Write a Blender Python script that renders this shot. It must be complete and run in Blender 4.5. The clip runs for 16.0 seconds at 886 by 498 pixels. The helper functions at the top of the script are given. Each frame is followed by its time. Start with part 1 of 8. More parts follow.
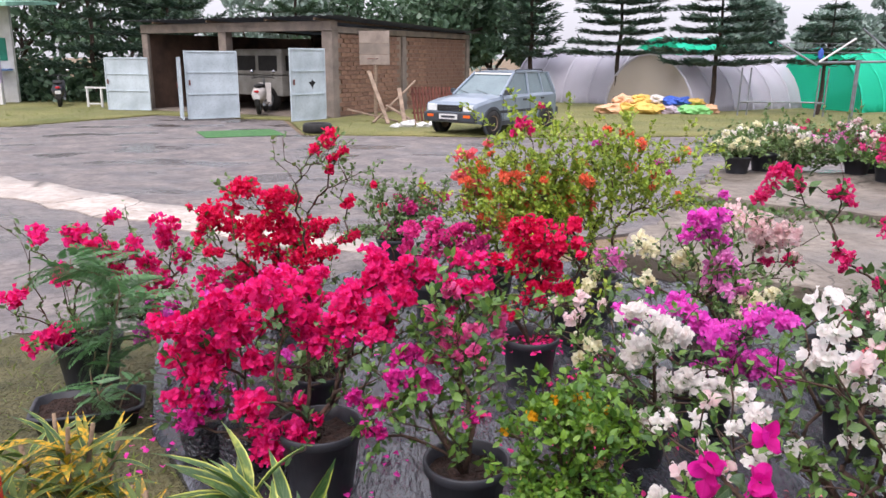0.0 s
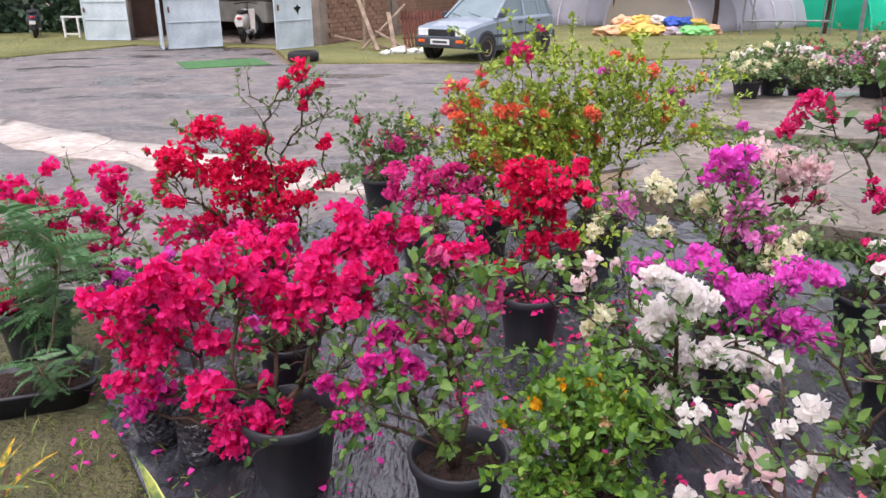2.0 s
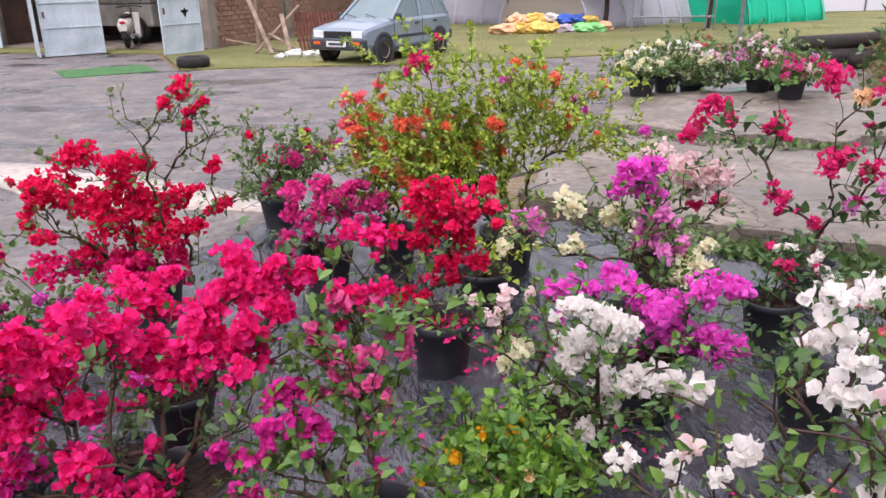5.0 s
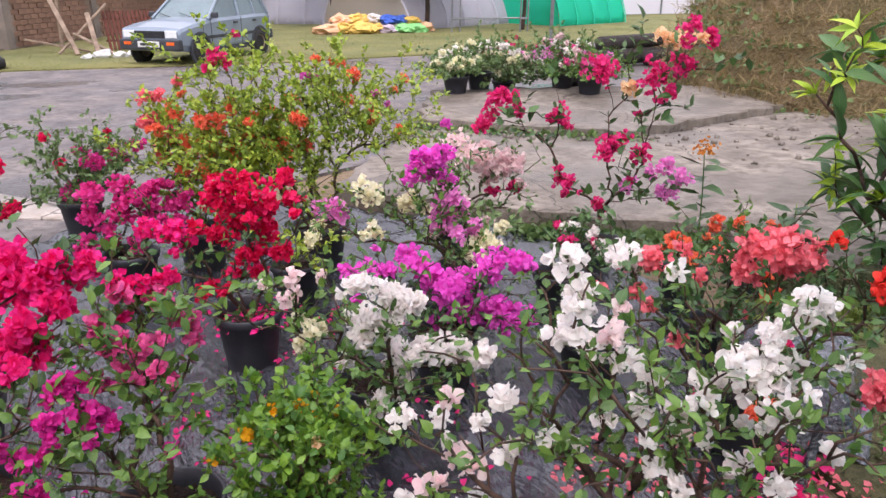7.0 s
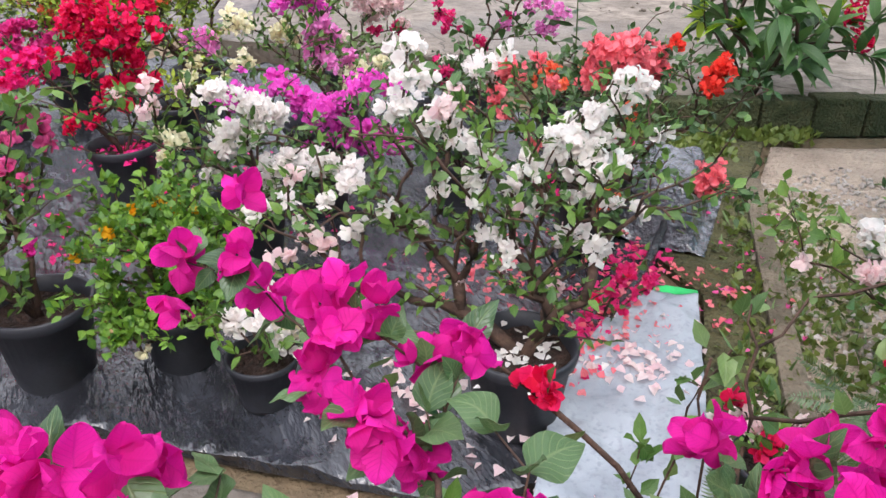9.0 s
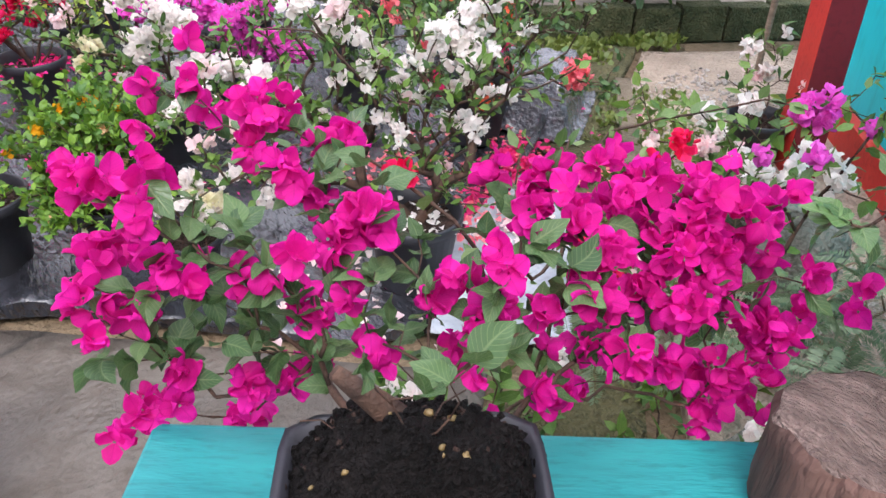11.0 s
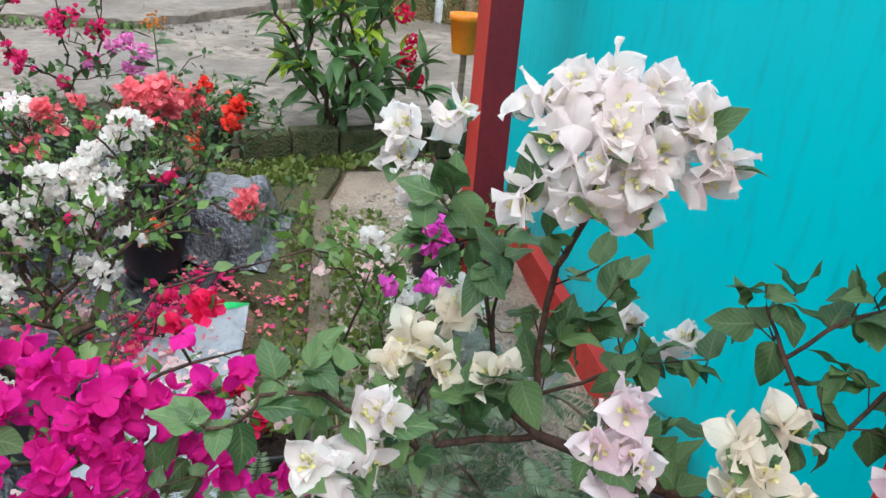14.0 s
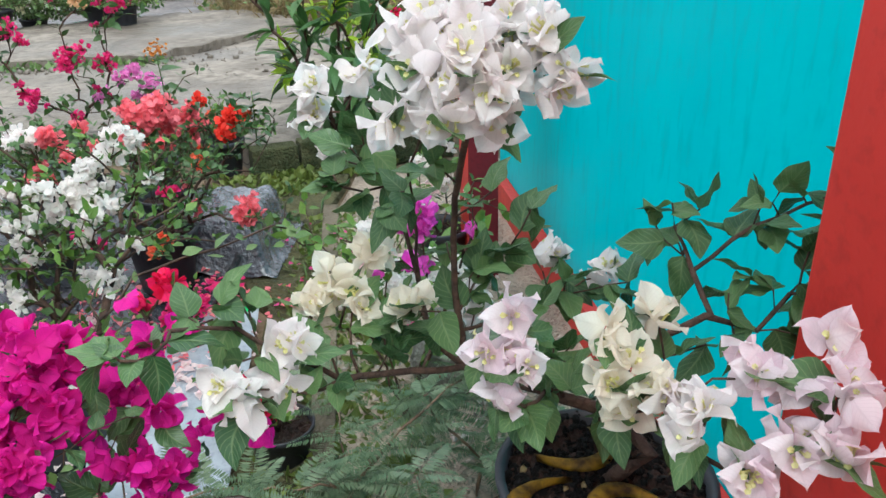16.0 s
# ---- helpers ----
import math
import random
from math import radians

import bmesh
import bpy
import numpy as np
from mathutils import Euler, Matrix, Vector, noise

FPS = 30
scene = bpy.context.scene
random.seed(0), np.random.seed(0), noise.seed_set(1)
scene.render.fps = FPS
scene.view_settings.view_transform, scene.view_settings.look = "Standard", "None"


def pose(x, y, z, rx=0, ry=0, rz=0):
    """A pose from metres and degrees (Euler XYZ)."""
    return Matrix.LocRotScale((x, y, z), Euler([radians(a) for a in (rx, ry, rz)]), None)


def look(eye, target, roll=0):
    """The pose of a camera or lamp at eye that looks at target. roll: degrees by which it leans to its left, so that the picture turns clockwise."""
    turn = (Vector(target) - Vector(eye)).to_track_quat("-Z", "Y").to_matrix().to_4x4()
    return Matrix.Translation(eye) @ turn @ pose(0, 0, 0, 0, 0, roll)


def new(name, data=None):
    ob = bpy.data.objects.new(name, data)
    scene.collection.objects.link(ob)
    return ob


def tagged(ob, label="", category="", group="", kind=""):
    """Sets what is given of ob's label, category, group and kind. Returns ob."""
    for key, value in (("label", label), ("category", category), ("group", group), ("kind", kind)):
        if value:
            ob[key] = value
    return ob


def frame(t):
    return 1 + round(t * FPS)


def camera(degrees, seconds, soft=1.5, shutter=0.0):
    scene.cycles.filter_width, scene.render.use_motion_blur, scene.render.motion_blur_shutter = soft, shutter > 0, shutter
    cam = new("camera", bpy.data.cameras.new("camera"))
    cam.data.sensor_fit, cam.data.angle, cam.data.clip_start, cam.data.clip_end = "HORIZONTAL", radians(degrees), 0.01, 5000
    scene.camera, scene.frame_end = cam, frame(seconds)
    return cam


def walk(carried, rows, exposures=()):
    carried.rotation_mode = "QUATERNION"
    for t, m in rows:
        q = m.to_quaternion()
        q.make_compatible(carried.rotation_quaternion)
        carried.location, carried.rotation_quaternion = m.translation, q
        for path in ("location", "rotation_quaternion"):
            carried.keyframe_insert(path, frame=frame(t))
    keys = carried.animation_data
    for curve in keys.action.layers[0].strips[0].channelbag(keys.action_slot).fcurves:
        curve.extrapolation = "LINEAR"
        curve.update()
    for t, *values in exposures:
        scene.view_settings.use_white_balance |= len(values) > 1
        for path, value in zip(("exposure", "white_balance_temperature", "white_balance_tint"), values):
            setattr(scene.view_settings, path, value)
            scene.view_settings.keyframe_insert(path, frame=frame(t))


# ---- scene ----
cam = camera(59.9, 16.0)
PATH = [
    (0, (-0.014, 0.035, 1.644), (-0.023, 1.976, 1.162), 0.2),
    (0.5, (-0.01, 0.091, 1.646), (-0.02, 2.022, 1.123), -0.1),
    (1, (0.008, 0.145, 1.65), (-0.003, 2.06, 1.074), -0.3),
    (1.5, (0.017, 0.325, 1.625), (0.017, 2.226, 1.004), -0.3),
    (2, (0.02, 0.494, 1.616), (0.02, 2.382, 0.956), -0.7),
    (2.5, (0.024, 0.592, 1.632), (0.019, 2.47, 0.945), -1.3),
    (3, (0.021, 0.703, 1.648), (0.022, 2.58, 0.956), -1.9),
    (3.2, (0.019, 0.723, 1.645), (0.021, 2.6, 0.955), -2.1),
    (5.3, (0.059, 0.71, 1.661), (0.36, 2.576, 1.006), -1.2),
    (5.5, (0.077, 0.702, 1.65), (0.422, 2.564, 1.005), -1.3),
    (6, (0.106, 0.655, 1.654), (0.564, 2.494, 1.014), -1.4),
    (6.5, (0.139, 0.599, 1.642), (0.701, 2.406, 0.995), -0.9),
    (7, (0.175, 0.541, 1.646), (0.811, 2.315, 0.976), -0.2),
    (7.5, (0.228, 0.469, 1.632), (0.906, 2.21, 0.918), 0.5),
    (8, (0.304, 0.35, 1.613), (1.005, 2.05, 0.826), 0.8),
    (8.5, (0.337, 0.304, 1.577), (1.057, 1.949, 0.695), 0.5),
    (9, (0.281, 0.28, 1.46), (1.055, 1.862, 0.513), 0.3),
    (9.2, (0.258, 0.256, 1.467), (1.041, 1.805, 0.473), 0.1),
    (11.3, (0.133, -0.094, 1.508), (1.102, 1.271, 0.413), 2.7),
    (11.5, (0.157, -0.091, 1.493), (1.164, 1.258, 0.413), 3.3),
    (12, (0.212, -0.101, 1.504), (1.317, 1.196, 0.458), 4.0),
    (12.5, (0.265, -0.104, 1.535), (1.529, 1.123, 0.588), 4.8),
    (13, (0.373, -0.119, 1.545), (1.773, 1.022, 0.684), 5.6),
    (13.5, (0.474, -0.175, 1.557), (1.901, 0.949, 0.72), 6.1),
    (14, (0.535, -0.269, 1.577), (1.941, 0.882, 0.741), 5.5),
    (14.5, (0.539, -0.346, 1.591), (1.933, 0.822, 0.757), 4.6),
    (15, (0.534, -0.405, 1.599), (1.92, 0.772, 0.767), 2.7),
    (15.5, (0.556, -0.443, 1.555), (1.93, 0.75, 0.724), 0.8),
    (16, (0.578, -0.445, 1.527), (1.923, 0.79, 0.71), -1.0),
]
walk(cam, [(t, look(eye, target, roll)) for t, eye, target, roll in PATH],
     [(0, 0.77, 6500, 18), (6, 0.74, 6500, 20), (8, 0.78, 6500, 18), (9, 0.9, 6450, 13), (11.5, 1.13, 6400, 17), (12.5, 1.11, 6350, 17), (13.5, 0.8, 6250, 7), (16, 0.78, 6150, 1)])

# ---- light ----
world = bpy.data.worlds.new("overcast_sky")
scene.world = world
world.use_nodes = True
wn, wl = world.node_tree.nodes, world.node_tree.links
sky = wn.new("ShaderNodeTexSky")
sky.sky_type, sky.sun_disc = "NISHITA", False
sky.sun_elevation, sky.sun_rotation = radians(52), radians(200)
sky.air_density, sky.dust_density = 1.0, 4.0
veil = wn.new("ShaderNodeMix")
veil.data_type = "RGBA"
veil.inputs["Factor"].default_value = 0.82
coord = wn.new("ShaderNodeTexCoord")
split = wn.new("ShaderNodeSeparateXYZ")
wl.new(coord.outputs["Generated"], split.inputs[0])
rise = wn.new("ShaderNodeMapRange")  # an overcast sky is about three times as bright overhead as at the horizon
rise.inputs["To Min"].default_value, rise.inputs["To Max"].default_value = 5.2, 17.6
wl.new(split.outputs["Z"], rise.inputs["Value"])
cloud = wn.new("ShaderNodeVectorMath")
cloud.operation = "SCALE"
cloud.inputs[0].default_value = (0.96, 0.98, 1.06)
wl.new(rise.outputs["Result"], cloud.inputs["Scale"])
wl.new(cloud.outputs["Vector"], veil.inputs["B"])
wl.new(sky.outputs["Color"], veil.inputs["A"])
wl.new(veil.outputs["Result"], wn["Background"].inputs["Color"])
wn["Background"].inputs["Strength"].default_value = 0.105
sun_data = bpy.data.lights.new("sun", "SUN")
sun_data.energy, sun_data.angle, sun_data.color = 1.3, radians(30), (1.0, 0.97, 0.92)
sun = new("sun", sun_data)
sun.matrix_world = look((-4, -9, 14), (0, 0, 0))

# ---- materials ----


def rgb(r, g, b):
    """Linear colour from an everyday 0 to 255 colour."""
    return tuple(((c / 255 + 0.055) / 1.055) ** 2.4 if c > 10 else c / 255 / 12.92 for c in (r, g, b)) + (1.0,)


def tone(c, f):
    return tuple(min(1.0, v * f) for v in c[:3]) + (1.0,)


def node(m, kind, **inputs):
    n = m.node_tree.nodes.new(kind)
    for key, value in inputs.items():
        n.inputs[key.replace("_", " ")].default_value = value
    return n


def start(name):
    m = bpy.data.materials.new(name)
    m.use_nodes = True
    return m, m.node_tree.nodes["Principled BSDF"], m.node_tree.links


def mixed(m, a, b, factor):
    """A colour mix; a, b: colours or sockets; factor: a socket or a number."""
    n = m.node_tree.nodes.new("ShaderNodeMix")
    n.data_type = "RGBA"
    for socket, value in ((n.inputs["A"], a), (n.inputs["B"], b), (n.inputs["Factor"], factor)):
        if isinstance(value, bpy.types.NodeSocket):
            m.node_tree.links.new(value, socket)
        else:
            socket.default_value = value
    return n.outputs["Result"]


def ramp(m, socket, lo, hi):
    n = m.node_tree.nodes.new("ShaderNodeMapRange")
    n.inputs["From Min"].default_value, n.inputs["From Max"].default_value = lo, hi
    m.node_tree.links.new(socket, n.inputs["Value"])
    return n.outputs["Result"]


def noisy(m, scale, detail=4.0, lo=0.35, hi=0.65, stretch=None):
    coords = node(m, "ShaderNodeTexCoord")
    n = node(m, "ShaderNodeTexNoise", Scale=scale, Detail=detail)
    if stretch:
        mp = node(m, "ShaderNodeMapping")
        mp.inputs["Scale"].default_value = stretch
        m.node_tree.links.new(coords.outputs["Object"], mp.inputs["Vector"])
        m.node_tree.links.new(mp.outputs["Vector"], n.inputs["Vector"])
    else:
        m.node_tree.links.new(coords.outputs["Object"], n.inputs["Vector"])
    return ramp(m, n.outputs["Fac"], lo, hi)


def surface(name, base, dark=None, rough=0.8, coarse=2.0, fine=40.0, bump=0.3, depth=0.01, metal=0.0, spec=0.4, rough_dark=None, stretch=None, vary=0.0, coat=0.0):
    """A worn surface: patches at one scale, grain at another, and relief."""
    m, b, links = start(name)
    dark = dark or tone(base, 0.55)
    patches = noisy(m, coarse, 5.0, 0.35, 0.7, stretch)
    grain = noisy(m, fine, 3.0, 0.3, 0.7, stretch)
    col = mixed(m, base, dark, patches)
    col = mixed(m, col, tone(dark, 0.7), ramp(m, grain, 0.55, 1.6))
    if vary:
        info = node(m, "ShaderNodeObjectInfo")
        col = mixed(m, col, tone(dark, 0.75), ramp(m, info.outputs["Random"], 0.0, 1.0 / vary))
    links.new(col, b.inputs["Base Color"])
    b.inputs["Metallic"].default_value, b.inputs["Specular IOR Level"].default_value = metal, spec
    b.inputs["Coat Weight"].default_value = coat
    if rough_dark is None:
        b.inputs["Roughness"].default_value = rough
    else:
        n = node(m, "ShaderNodeMapRange")
        n.inputs["To Min"].default_value, n.inputs["To Max"].default_value = rough, rough_dark
        links.new(patches, n.inputs["Value"])
        links.new(n.outputs["Result"], b.inputs["Roughness"])
    if bump:
        bp = node(m, "ShaderNodeBump", Strength=bump, Distance=depth)
        both = node(m, "ShaderNodeMath")
        both.operation = "ADD"
        links.new(grain, both.inputs[0])
        links.new(patches, both.inputs[1])
        links.new(both.outputs[0], bp.inputs["Height"])
        links.new(bp.outputs["Normal"], b.inputs["Normal"])
    return m


def paved(name, base, dark, stain, wet, cracks=0.0, crack_scale=0.7):
    """Old paving: damp areas, blotches, grain and fine cracks. wet: roughness where damp."""
    m, b, links = start(name)
    damp = noisy(m, 0.8, 9.0, 0.46, 0.62, (0.8, 1.15, 1))
    blotch = noisy(m, 2.3, 8.0, 0.35, 0.68)
    spots = noisy(m, 11.0, 9.0, 0.42, 0.68)
    grain = noisy(m, 48.0, 6.0, 0.3, 0.75)
    col = mixed(m, base, dark, blotch)
    col = mixed(m, col, stain, ramp(m, spots, 0.0, 1.25))
    col = mixed(m, col, tone(dark, 0.7), ramp(m, damp, 0.0, 1.6))
    col = mixed(m, col, tone(dark, 0.5), ramp(m, grain, 0.5, 1.8))
    if cracks:
        coords = node(m, "ShaderNodeTexCoord")
        warp = node(m, "ShaderNodeTexNoise", Scale=3.0, Detail=4.0)
        links.new(coords.outputs["Object"], warp.inputs["Vector"])
        shift = node(m, "ShaderNodeVectorMath")
        shift.operation = "MULTIPLY_ADD"
        shift.inputs[1].default_value = (0.35, 0.35, 0.0)
        links.new(warp.outputs["Color"], shift.inputs[0])
        links.new(coords.outputs["Object"], shift.inputs[2])
        cell = node(m, "ShaderNodeTexVoronoi", Scale=crack_scale)
        cell.feature = "DISTANCE_TO_EDGE"
        links.new(shift.outputs[0], cell.inputs["Vector"])
        line = ramp(m, cell.outputs["Distance"], cracks, 0.0)
        col = mixed(m, col, tone(dark, 0.3), line)
    links.new(col, b.inputs["Base Color"])
    rg = node(m, "ShaderNodeMapRange")
    rg.inputs["To Min"].default_value, rg.inputs["To Max"].default_value = 0.8, wet
    links.new(damp, rg.inputs["Value"])
    links.new(rg.outputs["Result"], b.inputs["Roughness"])
    b.inputs["Specular IOR Level"].default_value = 0.5
    bp = node(m, "ShaderNodeBump", Strength=0.6, Distance=0.007)
    both = node(m, "ShaderNodeMath")
    both.operation = "ADD"
    links.new(grain, both.inputs[0])
    links.new(spots, both.inputs[1])
    links.new(both.outputs[0], bp.inputs["Height"])
    links.new(bp.outputs["Normal"], b.inputs["Normal"])
    return m


def petal(name, base, other, veined=0.35, through_light=0.44, rough=0.6, pale=0.0, spec=0.25):
    """Papery bracts and leaves: colour that differs from one to the next, veins along the blade, light passing through."""
    m, b, links = start(name)
    both = node(m, "ShaderNodeMath")
    both.operation = "ADD"
    links.new(node(m, "ShaderNodeObjectInfo").outputs["Random"], both.inputs[0])
    links.new(node(m, "ShaderNodeNewGeometry").outputs["Random Per Island"], both.inputs[1])
    wrap = node(m, "ShaderNodeMath")
    wrap.operation = "FRACT"
    links.new(both.outputs[0], wrap.inputs[0])
    col = mixed(m, base, other, wrap.outputs[0])
    mottle = noisy(m, 90.0, 3.0, 0.35, 0.8)
    col = mixed(m, col, tone(other, 0.8), ramp(m, mottle, 0.1, 2.2))
    height = mottle
    if veined:
        blade = node(m, "ShaderNodeAttribute")
        blade.attribute_name = "blade"
        axes = node(m, "ShaderNodeSeparateXYZ")
        links.new(blade.outputs["Vector"], axes.inputs[0])
        side = node(m, "ShaderNodeMath")
        side.operation = "ABSOLUTE"
        links.new(axes.outputs["X"], side.inputs[0])
        rib = ramp(m, side.outputs[0], 0.10, 0.02)
        slant = node(m, "ShaderNodeMath")
        slant.operation = "MULTIPLY_ADD"
        slant.inputs[1].default_value = -0.32
        links.new(side.outputs[0], slant.inputs[0])
        links.new(axes.outputs["Y"], slant.inputs[2])
        fold = node(m, "ShaderNodeMath")
        fold.operation = "PINGPONG"
        fold.inputs[1].default_value = 0.065
        links.new(slant.outputs[0], fold.inputs[0])
        lines = ramp(m, fold.outputs[0], 0.016, 0.0)
        vein = node(m, "ShaderNodeMath")
        vein.operation = "MAXIMUM"
        links.new(rib, vein.inputs[0])
        links.new(lines, vein.inputs[1])
        share = node(m, "ShaderNodeMath")
        share.operation = "MULTIPLY"
        share.inputs[1].default_value = veined
        links.new(vein.outputs[0], share.inputs[0])
        col = mixed(m, col, mixed(m, tone(other, 0.7), (0.45, 0.55, 0.25, 1), pale), share.outputs[0])
        joint = node(m, "ShaderNodeMath")
        joint.operation = "MULTIPLY_ADD"
        joint.inputs[1].default_value = -1.2
        links.new(vein.outputs[0], joint.inputs[0])
        links.new(mottle, joint.inputs[2])
        height = joint.outputs[0]
    links.new(col, b.inputs["Base Color"])
    b.inputs["Roughness"].default_value, b.inputs["Specular IOR Level"].default_value = rough, spec
    bp = node(m, "ShaderNodeBump", Strength=0.4, Distance=0.002)
    links.new(height, bp.inputs["Height"])
    links.new(bp.outputs["Normal"], b.inputs["Normal"])
    tl = node(m, "ShaderNodeBsdfTranslucent")
    links.new(col, tl.inputs["Color"])
    mx = node(m, "ShaderNodeMixShader", Fac=through_light)
    links.new(b.outputs[0], mx.inputs[1])
    links.new(tl.outputs[0], mx.inputs[2])
    links.new(mx.outputs[0], m.node_tree.nodes["Material Output"].inputs["Surface"])
    return m


def leafy(name, base, other, rough=0.42, through_light=0.25, veined=0.16):
    return petal(name, base, other, veined, through_light, rough, 0.6, 0.5)


BRACTS = {key: petal("bract_" + key, rgb(*a), rgb(*b), through_light=0.55 if min(a) > 180 else 0.44, veined=0.15 if min(a) > 180 else 0.35) for key, (a, b) in {
    "rose": ((255, 66, 168), (228, 8, 98)), "red": ((255, 48, 122), (214, 8, 62)), "mag": ((244, 76, 186), (214, 36, 146)),
    "violet": ((254, 122, 228), (232, 78, 200)), "pink": ((246, 88, 176), (222, 54, 142)), "coral": ((252, 150, 158), (244, 114, 130)),
    "orange": ((255, 152, 112), (246, 108, 82)), "pinkhot": ((246, 66, 150), (232, 46, 120)), "crimson": ((246, 72, 150), (214, 36, 106)),
    "dusty": ((246, 118, 180), (220, 70, 140)), "white": ((254, 251, 246), (250, 242, 240)), "cream": ((250, 246, 222), (242, 236, 200)),
    "blush": ((252, 236, 232), (246, 214, 218)), "apricot": ((222, 158, 84), (196, 120, 60)), "orchid": ((252, 176, 230), (238, 134, 208)), "peach": ((250, 222, 184), (244, 200, 152)),
    "fire": ((248, 84, 68), (232, 56, 48)), "yellow": ((248, 196, 40), (238, 160, 20))}.items()}
BRACT_NEAR = petal("bract_magenta_near", rgb(240, 40, 176), rgb(206, 16, 132))
BRACT_WHITE = petal("bract_white_near", rgb(254, 251, 248), rgb(250, 241, 242), 0.2, 0.55)
BRACT_PINK = petal("bract_blush_near", rgb(253, 246, 247), rgb(248, 226, 235), 0.25, 0.52)
BRACT_IVORY = petal("bract_ivory_near", rgb(252, 248, 236), rgb(247, 237, 219), 0.2, 0.55)
LEAVES = {key: leafy("leaf_" + key, rgb(*a), rgb(*b)) for key, (a, b) in {
    "deep": ((78, 112, 54), (44, 76, 40)), "fresh": ((108, 142, 56), (54, 90, 40)), "spring": ((118, 156, 44), (56, 100, 36)), "lime": ((172, 186, 60), (114, 146, 48)),
    "dull": ((112, 136, 78), (74, 104, 56)), "blue": ((100, 142, 92), (72, 112, 70)), "pale": ((124, 142, 108), (88, 110, 80)), "yellow": ((196, 180, 30), (110, 132, 26)),
    "needle": ((62, 90, 74), (44, 68, 56)), "forest": ((92, 120, 92), (66, 94, 74)), "grass": ((120, 132, 60), (92, 110, 48)),
    # haze: leaf green paled and greyed, so distance haze is put into the colour
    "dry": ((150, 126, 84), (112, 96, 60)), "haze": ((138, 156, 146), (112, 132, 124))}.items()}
LEAF_NEAR = leafy("leaf_near", rgb(92, 122, 74), rgb(52, 84, 50), rough=0.32, veined=0.35)
LEAF_DARK_NEAR = leafy("leaf_dark_near", rgb(98, 130, 76), rgb(50, 84, 48), rough=0.32, veined=0.35)
BARK = surface("bark", rgb(84, 62, 50), rgb(48, 35, 30), 0.85, 30.0, 160.0, 0.6, 0.004)
BARK_PALE = surface("pale_bark", rgb(140, 118, 96), rgb(92, 74, 60), 0.85, 20.0, 120.0, 0.6, 0.004)
TRUNK = surface("tree_bark", rgb(78, 64, 56), rgb(48, 40, 36), 0.9, 3.0, 30.0, 0.6, 0.02)
POT = surface("black_plastic_pot", rgb(48, 49, 56), rgb(32, 33, 37), 0.42, 6.0, 90.0, 0.12, 0.002, spec=0.45, rough_dark=0.62)
SOIL = surface("potting_soil", rgb(66, 46, 38), rgb(38, 27, 22), 0.95, 18.0, 70.0, 1.0, 0.02)
SOIL_WET = surface("wet_dark_soil", rgb(30, 25, 24), rgb(12, 10, 10), 0.8, 30.0, 140.0, 1.0, 0.03, spec=0.2)

# ---- building helpers ----


def part(name, bm, material, parent=None, label="", smooth=False):
    """Links a bmesh, or a mesh, as one object, under a thing or a part."""
    if isinstance(bm, bmesh.types.BMesh):
        me = bpy.data.meshes.new(name)
        bm.to_mesh(me)
        bm.free()
    else:
        me = bm
    if material is not None and not me.materials:
        me.materials.append(material)
    if smooth:
        me.polygons.foreach_set("use_smooth", [True] * len(me.polygons))
    ob = new(name, me)
    if parent is not None:
        ob.parent = parent
    if label:
        tagged(ob, label)
    return ob


def thing(name, label, category, m=None, group="", kind=""):
    """An empty at the base of a thing, for its parts."""
    ob = new(name)
    ob.empty_display_size = 0.1
    if m is not None:
        ob.matrix_world = m
    return tagged(ob, label, category, group, kind)


def box(bm, x0, y0, z0, x1, y1, z1, m=None, bevel=0.0):
    r = bmesh.ops.create_cube(bm, size=1.0)
    vs = r["verts"]
    bmesh.ops.scale(bm, vec=(x1 - x0, y1 - y0, z1 - z0), verts=vs)
    bmesh.ops.translate(bm, vec=((x0 + x1) / 2, (y0 + y1) / 2, (z0 + z1) / 2), verts=vs)
    if bevel:
        es = list({e for v in vs for e in v.link_edges})
        r = bmesh.ops.bevel(bm, geom=es, offset=bevel, segments=2, affect="EDGES", profile=0.6)
        vs = list({v for v in vs if v.is_valid} | set(r["verts"]))
    if m is not None:
        bmesh.ops.transform(bm, matrix=m, verts=vs)
    return vs


def boxed(*dims, m=None, bevel=0.0):
    bm = bmesh.new()
    box(bm, *dims, m=m, bevel=bevel)
    return bm


def lathe(profile, n=28, wobble=0.0):
    """Turns (radius, z) points round the z axis."""
    bm = bmesh.new()
    rings = []
    for k, (r, z) in enumerate(profile):
        if r < 1e-5:
            rings.append([bm.verts.new((0, 0, z))])
        else:
            rings.append([bm.verts.new((r * math.cos(a), r * math.sin(a), z + wobble * math.sin(3 * a + k))) for a in (2 * math.pi * i / n for i in range(n))])
    for a, b in zip(rings, rings[1:]):
        for i in range(n):
            j = (i + 1) % n
            if len(a) == 1:
                bm.faces.new((a[0], b[i], b[j]))
            elif len(b) == 1:
                bm.faces.new((a[i], b[0], a[j]))
            else:
                bm.faces.new((a[i], b[i], b[j], a[j]))
    bmesh.ops.recalc_face_normals(bm, faces=bm.faces)
    return bm


